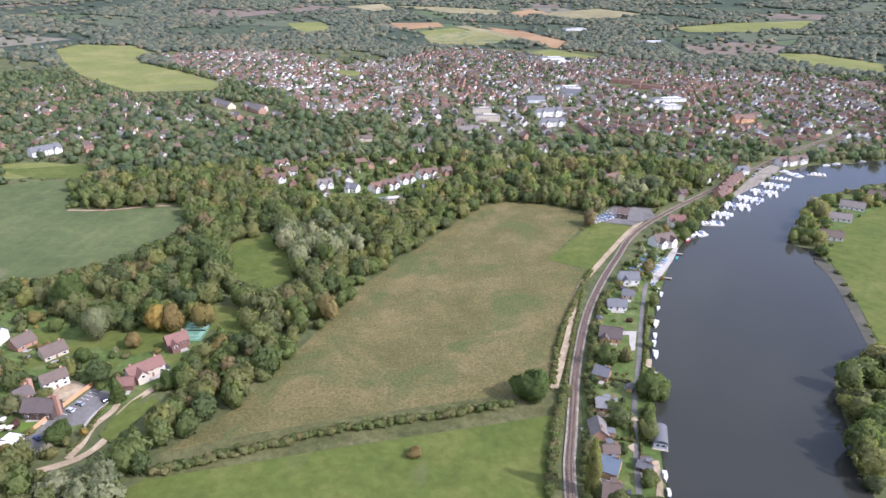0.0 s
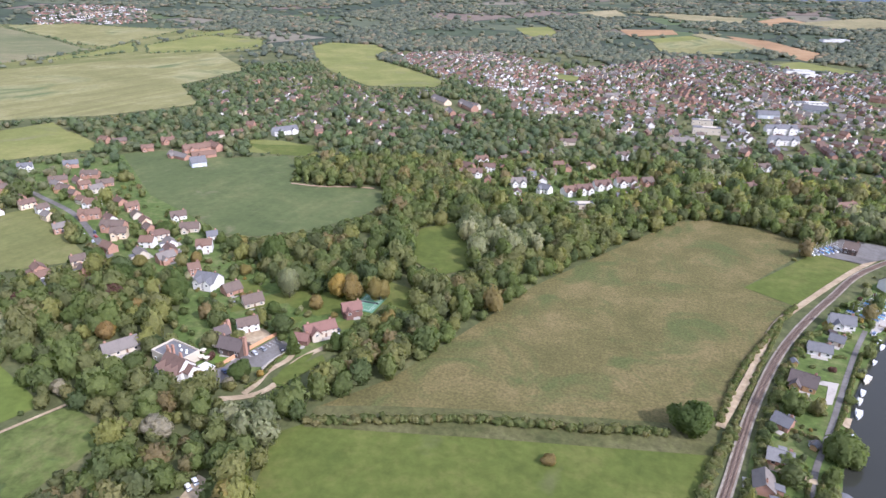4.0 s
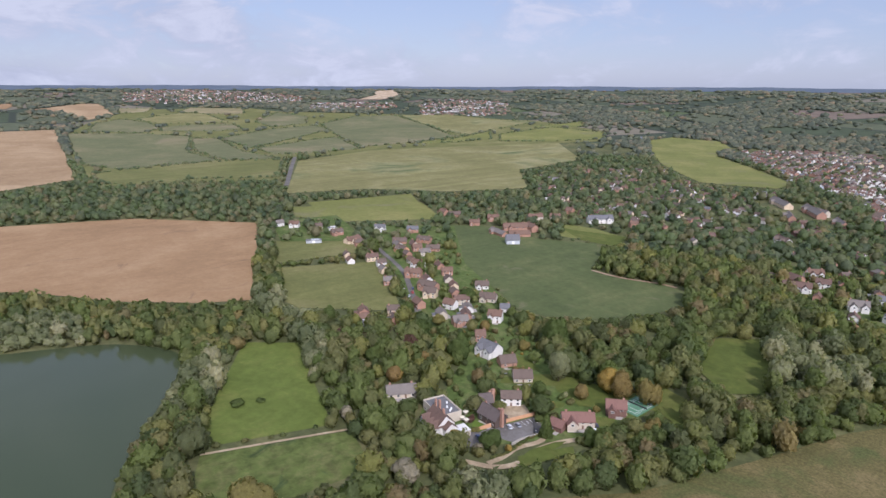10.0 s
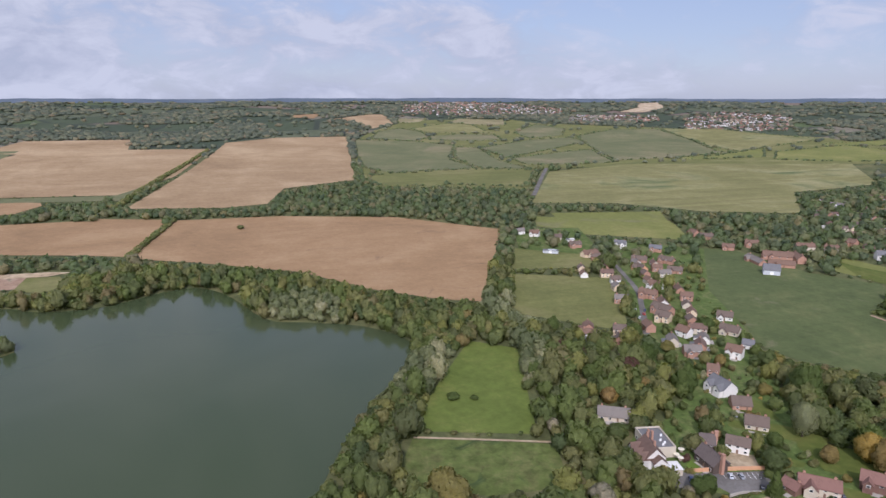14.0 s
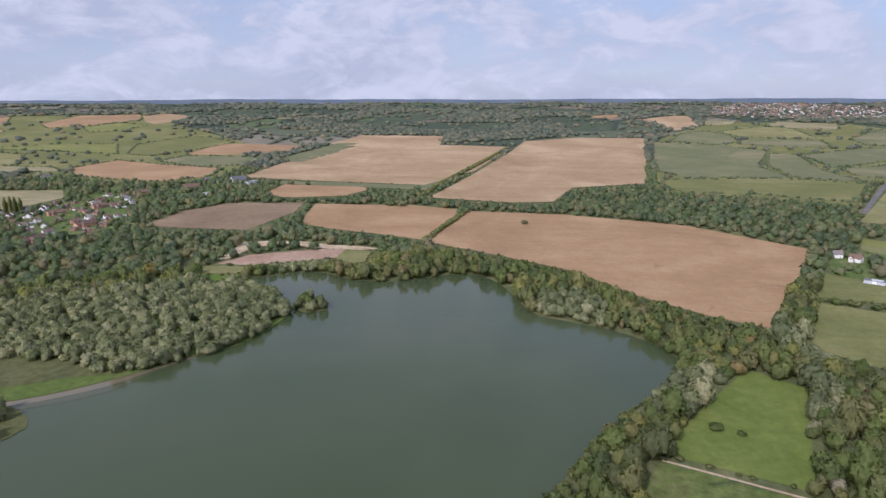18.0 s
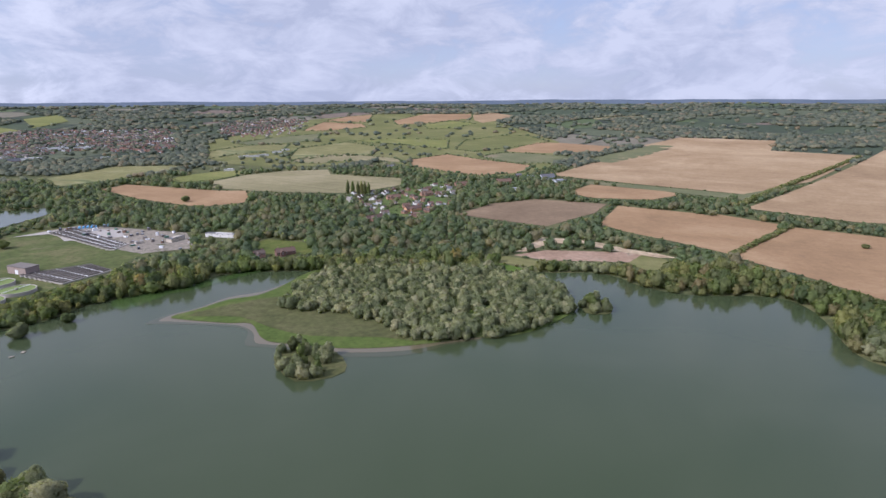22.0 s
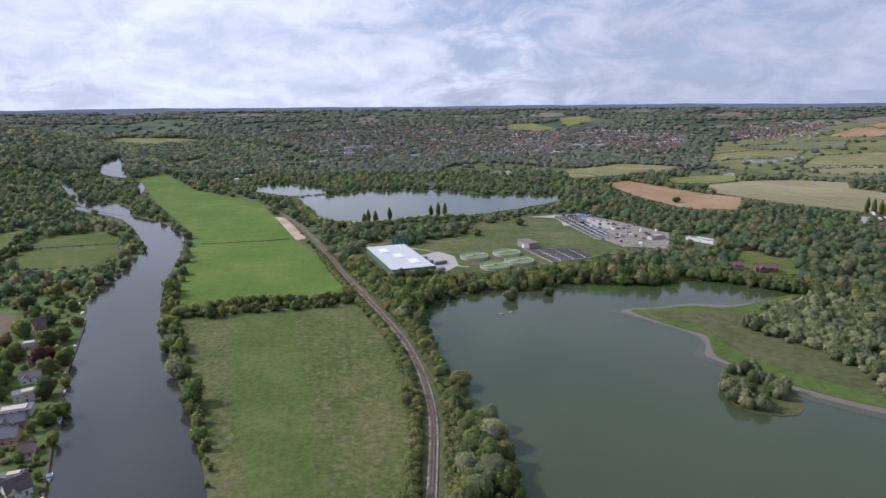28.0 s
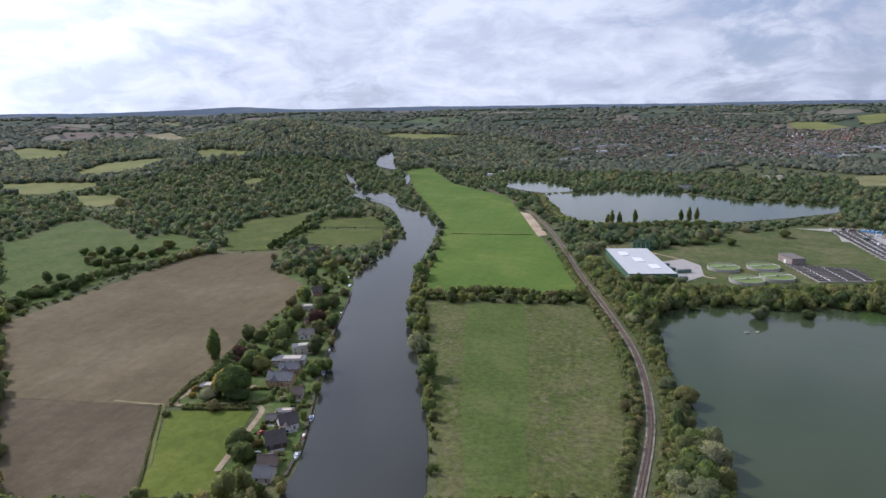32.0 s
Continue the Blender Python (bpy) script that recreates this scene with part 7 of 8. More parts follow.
hedge([(73, -1109), (25, -891), (-20, -840), (-70, -842), (-118, -862), (-182, -866)], 15, 9, "belt of trees on the lake shore", "green_stuff")


# ---- suburbs ----
def cottage(x, y, turn, l, d, h, wall, roof):
    """A plain house of the suburb, one of a few sizes."""
    l, d, h = round(l), round(d), round(h * 2) / 2
    ob = holder("suburban_house", x, y, turn, f"small {WALL_WORDS[wall]} suburban house with {ROOF_WORDS[roof]}", "house", "suburban houses")
    shared("wall", ("cot_wall", l, d, h, wall), lambda: gable_walls(l, d, h, d * 0.38), WALL[wall], ob, (0, 0, 0))
    for s in (-1, 1):
        shared("roof", ("cot_roof", l, d, s, roof), lambda: roof_slope(l, d, d * 0.38, s), ROOF[roof], ob, (0, 0, h))
    shared("chimney", "cot_chimney", lambda: box(1.0, 0.7, 2.0, bevel=0.04), WALL["brick"], ob, (l * 0.36, 0.2, h + d * 0.38 - 0.9))


def town(label, name):
    """Many small pitched-roof houses in crooked streets, as one mesh."""
    # walls, a main roof, and a gabled bay to the street with its own roof
    v0 = np.array([(-1, -1, -0.2), (1, -1, -0.2), (1, 1, -0.2), (-1, 1, -0.2), (-1, -1, 1), (1, -1, 1), (1, 1, 1), (-1, 1, 1), (-1, 0, 1.7), (1, 0, 1.7),
                   (-1.08, -1.15, 0.95), (1.08, -1.15, 0.95), (1.08, 1.15, 0.95), (-1.08, 1.15, 0.95), (-1.08, 0, 1.78), (1.08, 0, 1.78),
                   (-0.8, -1.4, -0.2), (-0.05, -1.4, -0.2), (-0.05, -1.4, 0.95), (-0.8, -1.4, 0.95), (-0.425, -1.4, 1.45), (-0.8, -0.9, -0.2), (-0.05, -0.9, -0.2), (-0.05, -0.9, 0.95), (-0.8, -0.9, 0.95),
                   (-0.88, -1.48, 0.9), (0.03, -1.48, 0.9), (-0.425, -1.48, 1.52), (-0.425, -0.3, 1.52), (-0.88, -0.75, 0.9), (0.03, -0.75, 0.9)], float)
    f0 = np.array([(0, 1, 5), (0, 5, 4), (1, 2, 6), (1, 6, 5), (2, 3, 7), (2, 7, 6), (3, 0, 4), (3, 4, 7), (5, 6, 9), (7, 4, 8),
                   (16, 17, 18), (16, 18, 19), (19, 18, 20), (17, 22, 23), (17, 23, 18), (21, 16, 19), (21, 19, 24),
                   (10, 11, 15), (10, 15, 14), (12, 13, 14), (12, 14, 15), (25, 27, 28), (25, 28, 29), (27, 26, 30), (27, 30, 28)])
    pts, angs, plots, ways = [], [], [], []
    for poly, share, _ in TOWN:
        lo, hi = poly.min(0), poly.max(0)
        dist = np.hypot(*poly.mean(0))
        s = 11.0 + 0.0024 * dist
        c, half = (lo + hi) / 2, np.hypot(*(hi - lo)) / 2
        for cell in range(12):
            # each district has its own street direction; in some the houses stand wall to wall in terraces
            a = rng.uniform(0, 3.14)
            terrace = cell % 3 == 0
            gx, gy = np.meshgrid(np.arange(-half, half, s * (0.84 if terrace else 1.0)), np.arange(-half, half, s * 2.0))
            row = np.broadcast_to(np.arange(gx.shape[0])[:, None], gx.shape).ravel() % 2
            gx = gx.ravel() + rng.uniform(-0.6, 0.6, gx.size) * (0.0 if terrace else 2.0)
            gy = gy.ravel() + rng.uniform(-1.0, 1.0, gx.size) + 10 * np.sin(gx / 75 + cell)
            X, Y = c[0] + gx * np.cos(a) - gy * np.sin(a), c[1] + gx * np.sin(a) + gy * np.cos(a)
            ok = inside(X, Y, poly)
            X, Y, row, bend = X[ok], Y[ok], row[ok], np.arctan(10 / 75 * np.cos(gx[ok] / 75 + cell))
            dis = (np.floor(patchy(X, Y, 130.0, 11) * 4) * 3 + np.floor(patchy(X, Y, 150.0, 17) * 3)).astype(int) % 12
            ok = (dis == cell) & (rng.uniform(0, 1, len(X)) < share)
            X, Y, row, bend = X[ok], Y[ok], row[ok], bend[ok]
            ok = clear_of(X, Y, OPEN) & clear_of_houses(X, Y, 4)
            if share > 0.45:
                # each street serves the rows on both its sides
                q = ok & (row == 0)
                at = a + bend[q]
                ways.append(np.stack([X[q] - np.sin(at) * s, Y[q] + np.cos(at) * s, at, np.full(q.sum(), s * 0.58)], 1))
            pts.append(np.stack([X[ok], Y[ok]], 1)); angs.append(np.full(ok.sum(), a)); plots.append(np.full(ok.sum(), cell))
    p, a, cell = np.concatenate(pts), np.concatenate(angs), np.concatenate(plots)
    m = len(p)
    a = a + rng.uniform(-0.06, 0.06, m) + rng.choice([0, 0, 0, 0, 1.571], m)
    l, d, h = rng.uniform(3.5, 5.3, m), rng.uniform(3.0, 3.8, m), rng.uniform(3.2, 4.6, m)
    big = rng.uniform(0, 1, m) < 0.02
    l[big] *= 2.6; d[big] *= 1.6
    wall, roof = rng.choice(5, m, p=[0.26, 0.16, 0.4, 0.06, 0.12]), 5 + rng.choice(5, m, p=[0.34, 0.24, 0.1, 0.08, 0.24])
    alike = rng.uniform(0, 1, m) < 0.6
    wall[alike] = np.array([2, 0, 2, 3, 2, 2, 4, 0, 2, 1, 2, 2])[cell[alike]]
    roof[alike] = 5 + np.array([0, 1, 4, 1, 0, 1, 4, 0, 2, 4, 1, 0])[cell[alike]]
    kinds, tops = ["white", "cream", "brick", "pink", "buff"], ["brown", "redbrown", "terra", "slate", "greybrown"]
    first = np.argsort(np.hypot(p[:, 0], p[:, 1]))
    for i in first[:150]:
        cottage(p[i, 0], p[i, 1], math.degrees(a[i]), l[i] * 2, d[i] * 2, h[i], kinds[wall[i]], tops[roof[i] - 5])
    rest = first[150:]
    p, a, l, d, h, wall, roof, m = p[rest], a[rest], l[rest], d[rest], h[rest], wall[rest], roof[rest], len(rest)
    c, sn = np.cos(a)[:, None], np.sin(a)[:, None]
    X, Y, Zz = v0[:, 0] * l[:, None], v0[:, 1] * d[:, None], v0[:, 2] * h[:, None]
    v = np.stack([X * c - Y * sn + p[:, :1], X * sn + Y * c + p[:, 1:], Zz + hill(p[:, 0], p[:, 1])[:, None]], -1).reshape(-1, 3)
    f = (f0[None] + (np.arange(m) * 31)[:, None, None]).reshape(-1, 3)
    idx = np.where(np.arange(25)[None] < 17, wall[:, None], roof[:, None]).ravel()
    # streets, and garages and sheds in the gardens
    w = np.concatenate(ways)
    c4, s4 = np.cos(w[:, 2])[:, None], np.sin(w[:, 2])[:, None]
    ex, ey = np.array([(-1, -1, 1, 1)]) * w[:, 3:], np.array([(-2.6, 2.6, 2.6, -2.6)])
    sx, sy = w[:, :1] + ex * c4 - ey * s4, w[:, 1:2] + ex * s4 + ey * c4
    quad = np.arange(len(w))[:, None, None] * 4 + np.array([(0, 2, 1), (0, 3, 2)])[None]
    tagged(raw("streets", np.stack([sx, sy, hill(sx, sy) + 0.45 + 0.004 * (np.arange(len(w)) % 40)[:, None]], -1).reshape(-1, 3), quad.reshape(-1, 3), [M["tarmac"]]), "grey tarmac residential streets", "street", kind="structure")
    g = np.tile(p, (2, 1)) + rng.uniform(-1, 1, (2 * m, 2)) * 9
    ga, gl, gd, gh = np.tile(a, 2), rng.uniform(1.3, 3.4, 2 * m), rng.uniform(1.1, 1.9, 2 * m), rng.uniform(1.9, 2.7, 2 * m)
    cv = np.array([(-1, -1, 0), (1, -1, 0), (1, 1, 0), (-1, 1, 0), (-1, -1, 1), (1, -1, 1), (1, 1, 1), (-1, 1, 1)], float)
    cf = np.array([(4, 5, 6), (4, 6, 7), (0, 1, 5), (0, 5, 4), (1, 2, 6), (1, 6, 5), (2, 3, 7), (2, 7, 6), (3, 0, 4), (3, 4, 7)])
    gx, gy = cv[:, 0] * gl[:, None], cv[:, 1] * gd[:, None]
    gx, gy = gx * np.cos(ga)[:, None] - gy * np.sin(ga)[:, None] + g[:, :1], gx * np.sin(ga)[:, None] + gy * np.cos(ga)[:, None] + g[:, 1:]
    gz = cv[:, 2] * gh[:, None] + hill(g[:, 0], g[:, 1])[:, None] + 0.1
    tagged(raw("garages", np.stack([gx, gy, gz], -1).reshape(-1, 3), (cf[None] + (np.arange(2 * m) * 8)[:, None, None]).reshape(-1, 3), [WALL["white"], ROOF["greybrown"], ROOF["slate"], WALL["metal"]], False, np.repeat(rng.choice(4, 2 * m, p=[0.36, 0.24, 0.2, 0.2]), 10)),
           "small garages, sheds and conservatories between houses", "garages", kind="stuff")
    tagged(raw(name, v, f, [WALL[k] for k in kinds] + [ROOF[k] for k in tops], False, idx), label, "houses", kind="stuff")


town("dense suburb of small pitched-roof houses", "suburb_houses")


# ---- railway ----
def railway():
    line = smoothed(rail_line, 14, False)
    d = np.gradient(line, axis=0)
    d /= np.linalg.norm(d, axis=1, keepdims=True)
    nrm = np.stack([-d[:, 1], d[:, 0]], 1)
    ob = tagged(new("railway_track"), "single railway track with brown rails on pale sleepers", "railway", kind="structure")
    for s in (-0.72, 0.72):
        bm = bmesh.new()
        rows = []
        for (px, py), n in zip(line, nrm):
            z = float(hill(px, py))
            rows.append([bm.verts.new((px + n[0] * (s + q), py + n[1] * (s + q), z + zz)) for q, zz in ((-0.08, 0.6), (-0.05, 0.86), (0.05, 0.86), (0.08, 0.6))])
        for a, b in zip(rows, rows[1:]):
            for i in range(3):
                bm.faces.new((a[i], a[i + 1], b[i + 1], b[i]))
        part("rail", bm, M["steel"], ob)
    seg = np.hypot(*np.diff(line, axis=0).T)
    s = np.concatenate([[0], np.cumsum(seg)])
    near = np.hypot(*line.T) < 420
    t = np.arange(s[near][0], s[near][-1], 0.75)
    x, y = np.interp(t, s, line[:, 0]), np.interp(t, s, line[:, 1])
    nx, ny = np.interp(t, s, nrm[:, 0]), np.interp(t, s, nrm[:, 1])
    c = np.array([(-1.3, -0.14, 0.52), (1.3, -0.14, 0.52), (1.3, 0.14, 0.52), (-1.3, 0.14, 0.52), (-1.3, -0.14, 0.68), (1.3, -0.14, 0.68), (1.3, 0.14, 0.68), (-1.3, 0.14, 0.68)])
    f = np.array([(4, 5, 6), (4, 6, 7), (0, 1, 5), (0, 5, 4), (2, 3, 7), (2, 7, 6), (1, 2, 6), (1, 6, 5), (3, 0, 4), (3, 4, 7)])
    X = x[:, None] + c[:, 0] * nx[:, None] + c[:, 1] * ny[:, None]
    Y = y[:, None] + c[:, 0] * ny[:, None] - c[:, 1] * nx[:, None]
    v = np.stack([X, Y, np.broadcast_to(c[:, 2], X.shape)], -1).reshape(-1, 3)
    o = raw("sleepers", v, (f[None] + (np.arange(len(t)) * 8)[:, None, None]).reshape(-1, 3), [M["sleeper"]])
    o.parent = ob
    o["kind"] = "stuff"


railway()


# ---- cars ----
def car_body():
    bm = bmesh.new()
    cuboid(bm, 0, 0, 0.28, 4.3, 1.76, 0.62, 0.16)
    vs = cuboid(bm, -0.15, 0, 0.86, 2.5, 1.56, 0.58)
    for v in vs:
        if v.co.z > 1.2:
            v.co.x = -0.15 + (v.co.x + 0.15) * 0.66
            v.co.y *= 0.84
    return bm


def car_glass():
    bm = bmesh.new()
    vs = cuboid(bm, -0.15, 0, 0.92, 2.46, 1.6, 0.4)
    for v in vs:
        if v.co.z > 1.2:
            v.co.x = -0.15 + (v.co.x + 0.15) * 0.76
            v.co.y *= 0.89
    return bm


def wheel_mesh():
    bm = bmesh.new()
    bmesh.ops.create_cone(bm, cap_ends=True, segments=14, radius1=0.33, radius2=0.33, depth=0.24, matrix=Matrix.Rotation(radians(90), 4, "X"))
    return bm


CAR_WORDS = {"white": "white", "silver": "silver", "grey": "dark grey", "dark": "black", "navy": "dark blue", "red": "red"}


def car(x, y, paint):
    turn = (x * 37 + y * 11) % 25 - 12 + (150 if x < -100 else 70)
    ob = holder("car", x, y, turn, f"{CAR_WORDS[paint]} parked hatchback car", "car", "parked cars", 0.55)
    shared("body", "car_" + paint, car_body, PAINT[paint], ob, (0, 0, 0))
    shared("window", "car_glass", car_glass, M["glass"], ob, (0, 0, 0), label="dark tinted windows")
    for sx in (-1.35, 1.35):
        for sy in (-0.8, 0.8):
            shared("wheel", "car_wheel", wheel_mesh, M["rubber"], ob, (sx, sy, 0.33))
    for sy in (-0.6, 0.6):
        shared("headlight", "car_lamp", lambda: box(0.08, 0.35, 0.14, bevel=0.02), M["frame"], ob, (2.13, sy, 0.6))


car(-184.6, 188.1, "silver")
car(-183.0, 192.5, "grey")
car(-173.5, 195.0, "dark")
car(-188.0, 169.9, "navy")
car(-155.0, 217.3, "white")
car(-158.3, 222.2, "dark")
car(-160.4, 221.9, "red")
car(-207.2, 156.7, "white")
car(-229.0, 230.2, "grey")
car(-152.9, 108.2, "white")
car(-153.3, 105.0, "white")
car(-151.8, 98.4, "dark")
car(-151.4, 93.7, "dark")
car(-150.2, 88.4, "navy")
car(-390.7, 277.9, "white")
car(-374.3, 270.6, "silver")
car(-363.4, 266.9, "grey")
car(-387.8, 284.6, "navy")
car(-380.1, 278.2, "red")
car(-402.0, 284.8, "red")
car(153.8, -255.5, "white")
car(143.7, -221.1, "white")
car(148.8, -223.8, "navy")
car(151.8, -240.2, "red")
car(40.5, 142.7, "dark")
car(63.0, 252.1, "grey")
car(284.7, 578.1, "dark")
car(290.1, 583.8, "silver")
car(276.6, 564.3, "white")
car(270.8, 557.6, "grey")
car(296.0, 592.5, "dark")


# ---- boats ----
def hull_mesh(l):
    """A pointed hull with sheer and a recessed deck."""
    bm = bmesh.new()
    rings = []
    for u in np.linspace(0, 1, 9):
        w = 0.17 * l * (1 - max(0, (u - 0.45) / 0.55) ** 2.2) * (0.9 + 0.1 * min(u * 4, 1)) + 0.02
        z = 0.75 + 0.35 * u * u
        xx = (u - 0.5) * l
        rings.append([bm.verts.new(q) for q in ((xx, -w, z), (xx, -w * 0.8, -0.2), (xx, w * 0.8, -0.2), (xx, w, z), (xx, w * 0.86, z), (xx, w * 0.82, z - 0.25), (xx, -w * 0.82, z - 0.25), (xx, -w * 0.86, z))])
    for a, b in zip(rings, rings[1:]):
        for i in range(8):
            bm.faces.new((a[i], a[(i + 1) % 8], b[(i + 1) % 8], b[i]))
    bm.faces.new(rings[0]); bm.faces.new(rings[-1][::-1])
    bmesh.ops.recalc_face_normals(bm, faces=bm.faces)
    return bm


def cabin_mesh(l):
    bm = bmesh.new()
    vs = cuboid(bm, 0.04 * l, 0, 0.55, 0.46 * l, 0.24 * l, 0.95, 0.06)
    for v in bm.verts:
        if v.co.z > 1.1:
            v.co.x = 0.02 * l + (v.co.x - 0.02 * l) * 0.78
            v.co.y *= 0.86
    return bm


def boat(x, y, l, paint, turn=None):
    """A moored motor cruiser or dinghy afloat."""
    if turn is None:
        i = int(np.argmin(np.hypot(river_shore[:, 0] - x, river_shore[:, 1] - y)))
        t = river_shore[(i + 1) % len(river_shore)] - river_shore[i - 1]
        turn = math.degrees(math.atan2(t[1], t[0]))
    words = {"white": "white", "cream": "cream", "blue": "blue-covered", "dark": "dark-hulled", "grey": "grey", "red": "dark red", "teal": "teal"}[paint]
    ob = holder("boat", x, y, turn, f"{words} {'motor cruiser' if l > 5.5 else 'small open boat'} moored on the river", "boat", "moored boats", 0.35)
    hull = "white" if paint == "blue" else paint
    shared("hull", f"hull{l}{hull}", lambda: hull_mesh(l), PAINT[hull], ob, (0, 0, 0))
    if l > 5.5:
        c = shared("cabin", f"cabin{l}{paint}", lambda: cabin_mesh(l), PAINT["canvas" if paint == "blue" else "white"], ob, (0, 0, 0))
        shared("window", f"boatwin{l}", lambda: box(0.3 * l, 0.245 * l, 0.3, x=0.05 * l, z=1.0), M["glass"], c, (0, 0, 0))
        shared("cockpit_cover", f"cover{l}{paint == 'blue'}{int(x) % 2}", lambda: box(0.22 * l, 0.2 * l, 0.4, x=-0.32 * l, z=0.6, bevel=0.1), PAINT["canvas" if paint == "blue" else "cream" if int(x) % 2 else "white"], ob, (0, 0, 0))
    else:
        shared("thwart", f"thwart{l}", lambda: box(0.3, 0.26 * l, 0.06, z=0.6), M["plank"], ob, (0, 0, 0))


def boat_row(a, b, n):
    """Boats side by side along a floating jetty."""
    a, b = Vector(a), Vector(b)
    d = b - a
    turn = math.degrees(math.atan2(d.y, d.x))
    j = holder("jetty", (a.x + b.x) / 2, (a.y + b.y) / 2, turn, "narrow timber floating jetty between moored boats", "jetty", z=0.35)
    for k in range(max(int(d.length / 3), 2)):
        shared("deck_board", "jetty_board", lambda: box(2.9, 1.3, 0.3, bevel=0.03), M["plank"], j, (-d.length / 2 + 3 * k + 1.5, 0, 0))
    nrm = Vector((-d.y, d.x)).normalized()
    for i in range(n):
        p = a + d * ((i + 0.5) / n)
        for s in (-1, 1) if n > 6 and i % 2 else (1,):
            l = (7, 8, 9, 10)[(i * 7 + n) % 4]
            q = p + nrm * s * (l / 2 + 1.0)
            boat(q.x, q.y, l, ("white", "white", "cream", "white", "white", "blue", "white", "white", "grey")[(i * 2 + n) % 9], turn + (90 if s > 0 else -90) + (i * 13 % 9 - 4))


boat(88.6, 267.7, 9, "cream")
boat(84.2, 254.9, 6, "white")
boat(81.5, 247.4, 6, "white")
boat(79.0, 236.9, 8, "white")
boat(73.7, 218.9, 5, "white")
boat(56.6, 152.4, 6, "white")
boat(55.1, 143.3, 6, "dark")
boat(102.6, 303.1, 6, "white")
boat(102.6, 309.4, 5, "white")
boat(102.1, 317.1, 6, "blue")
boat(130.3, 357.7, 5, "teal")
boat(95.5, 285.7, 5, "white")
boat(149.6, 391.2, 9, "red")
boat(156.2, 398.8, 9, "grey")
boat(216.3, -561.1, 11, "white")
boat(217.7, -541.5, 11, "white")
boat(206.0, -510.1, 10, "grey")
boat(183.6, -432.1, 6, "dark")
boat(171.4, -384.2, 5, "white")
boat(161.8, -355.1, 5, "white")
boat(150.1, -318.2, 7, "blue")
boat(145.3, -295.8, 4, "white")
boat(132.3, -260.3, 7, "blue")
boat(127.9, -241.5, 6, "red")
boat(123.6, -224.2, 8, "white")
boat(222.5, -617.8, 7, "white")
boat(220.9, -586.4, 7, "white")
boat(243.2, 420.6, 9, "white")
boat(247.5, 426.1, 6, "white")
boat(366.4, 602.2, 9, "white")
boat(380.8, 608.7, 9, "white")
boat(413.4, 618.9, 10, "grey")
boat_row((161, 398), (169, 401), 3)
boat_row((172, 422), (189, 421), 6)
boat_row((187, 449), (203, 441), 7)
boat_row((206, 472), (227, 464), 8)
boat_row((227, 491), (245, 480), 9)
boat_row((247, 510), (268, 501), 8)
boat_row((267, 532), (287, 520), 9)
boat_row((285, 553), (300, 542), 5)
boat_row((306, 579), (314, 556), 6)
boat_row((327, 566), (345, 561), 5)
boat_row((177, -1086), (119, -1106), 7)
boat_row((120, -1113), (33, -1164), 8)


def dinghies(corner, along, across, n, m):
    """Sailing dinghies laid up in rows, with masts and covers."""
    for i in range(n):
        for j in range(m):
            x, y = corner[0] + along[0] * i + across[0] * j, corner[1] + along[1] * i + across[1] * j
            ob = holder("sailing_dinghy", x + (i * 5 % 3) * 0.3, y + (j * 7 % 3) * 0.3, math.degrees(math.atan2(across[1], across[0])) + (i * 11 % 13) - 6,
                        "small sailing dinghy under a cover, laid up ashore", "dinghy", "dinghies", 0.45)
            shared("hull", "hull4.2white", lambda: hull_mesh(4.2), PAINT["white"], ob, (0, 0, 0.1))
            paint = ("blue", "grey", "skyblue", "white", "blue")[(i * 3 + j * 2) % 5]
            shared("cover", "dcover" + paint, lambda: box(3.6, 1.25, 0.35, z=0.75, bevel=0.15), PAINT[paint], ob, (0, 0, 0))
            shared("mast", "mast", lambda: box(0.07, 0.07, 5.5, z=0.8), M["frame"], ob, (0.5, 0, 0))


dinghies((96, 340), (2.6, 3.6), (5.2, -3.4), 7, 3)
dinghies((86, 424), (3.4, 2.4), (-2.6, 4.6), 8, 2)


# ---- treatment works ----
PALE_METAL = plain("pale_ribbed_metal", (0.52, 0.51, 0.49), 0.6, vary=0.15)


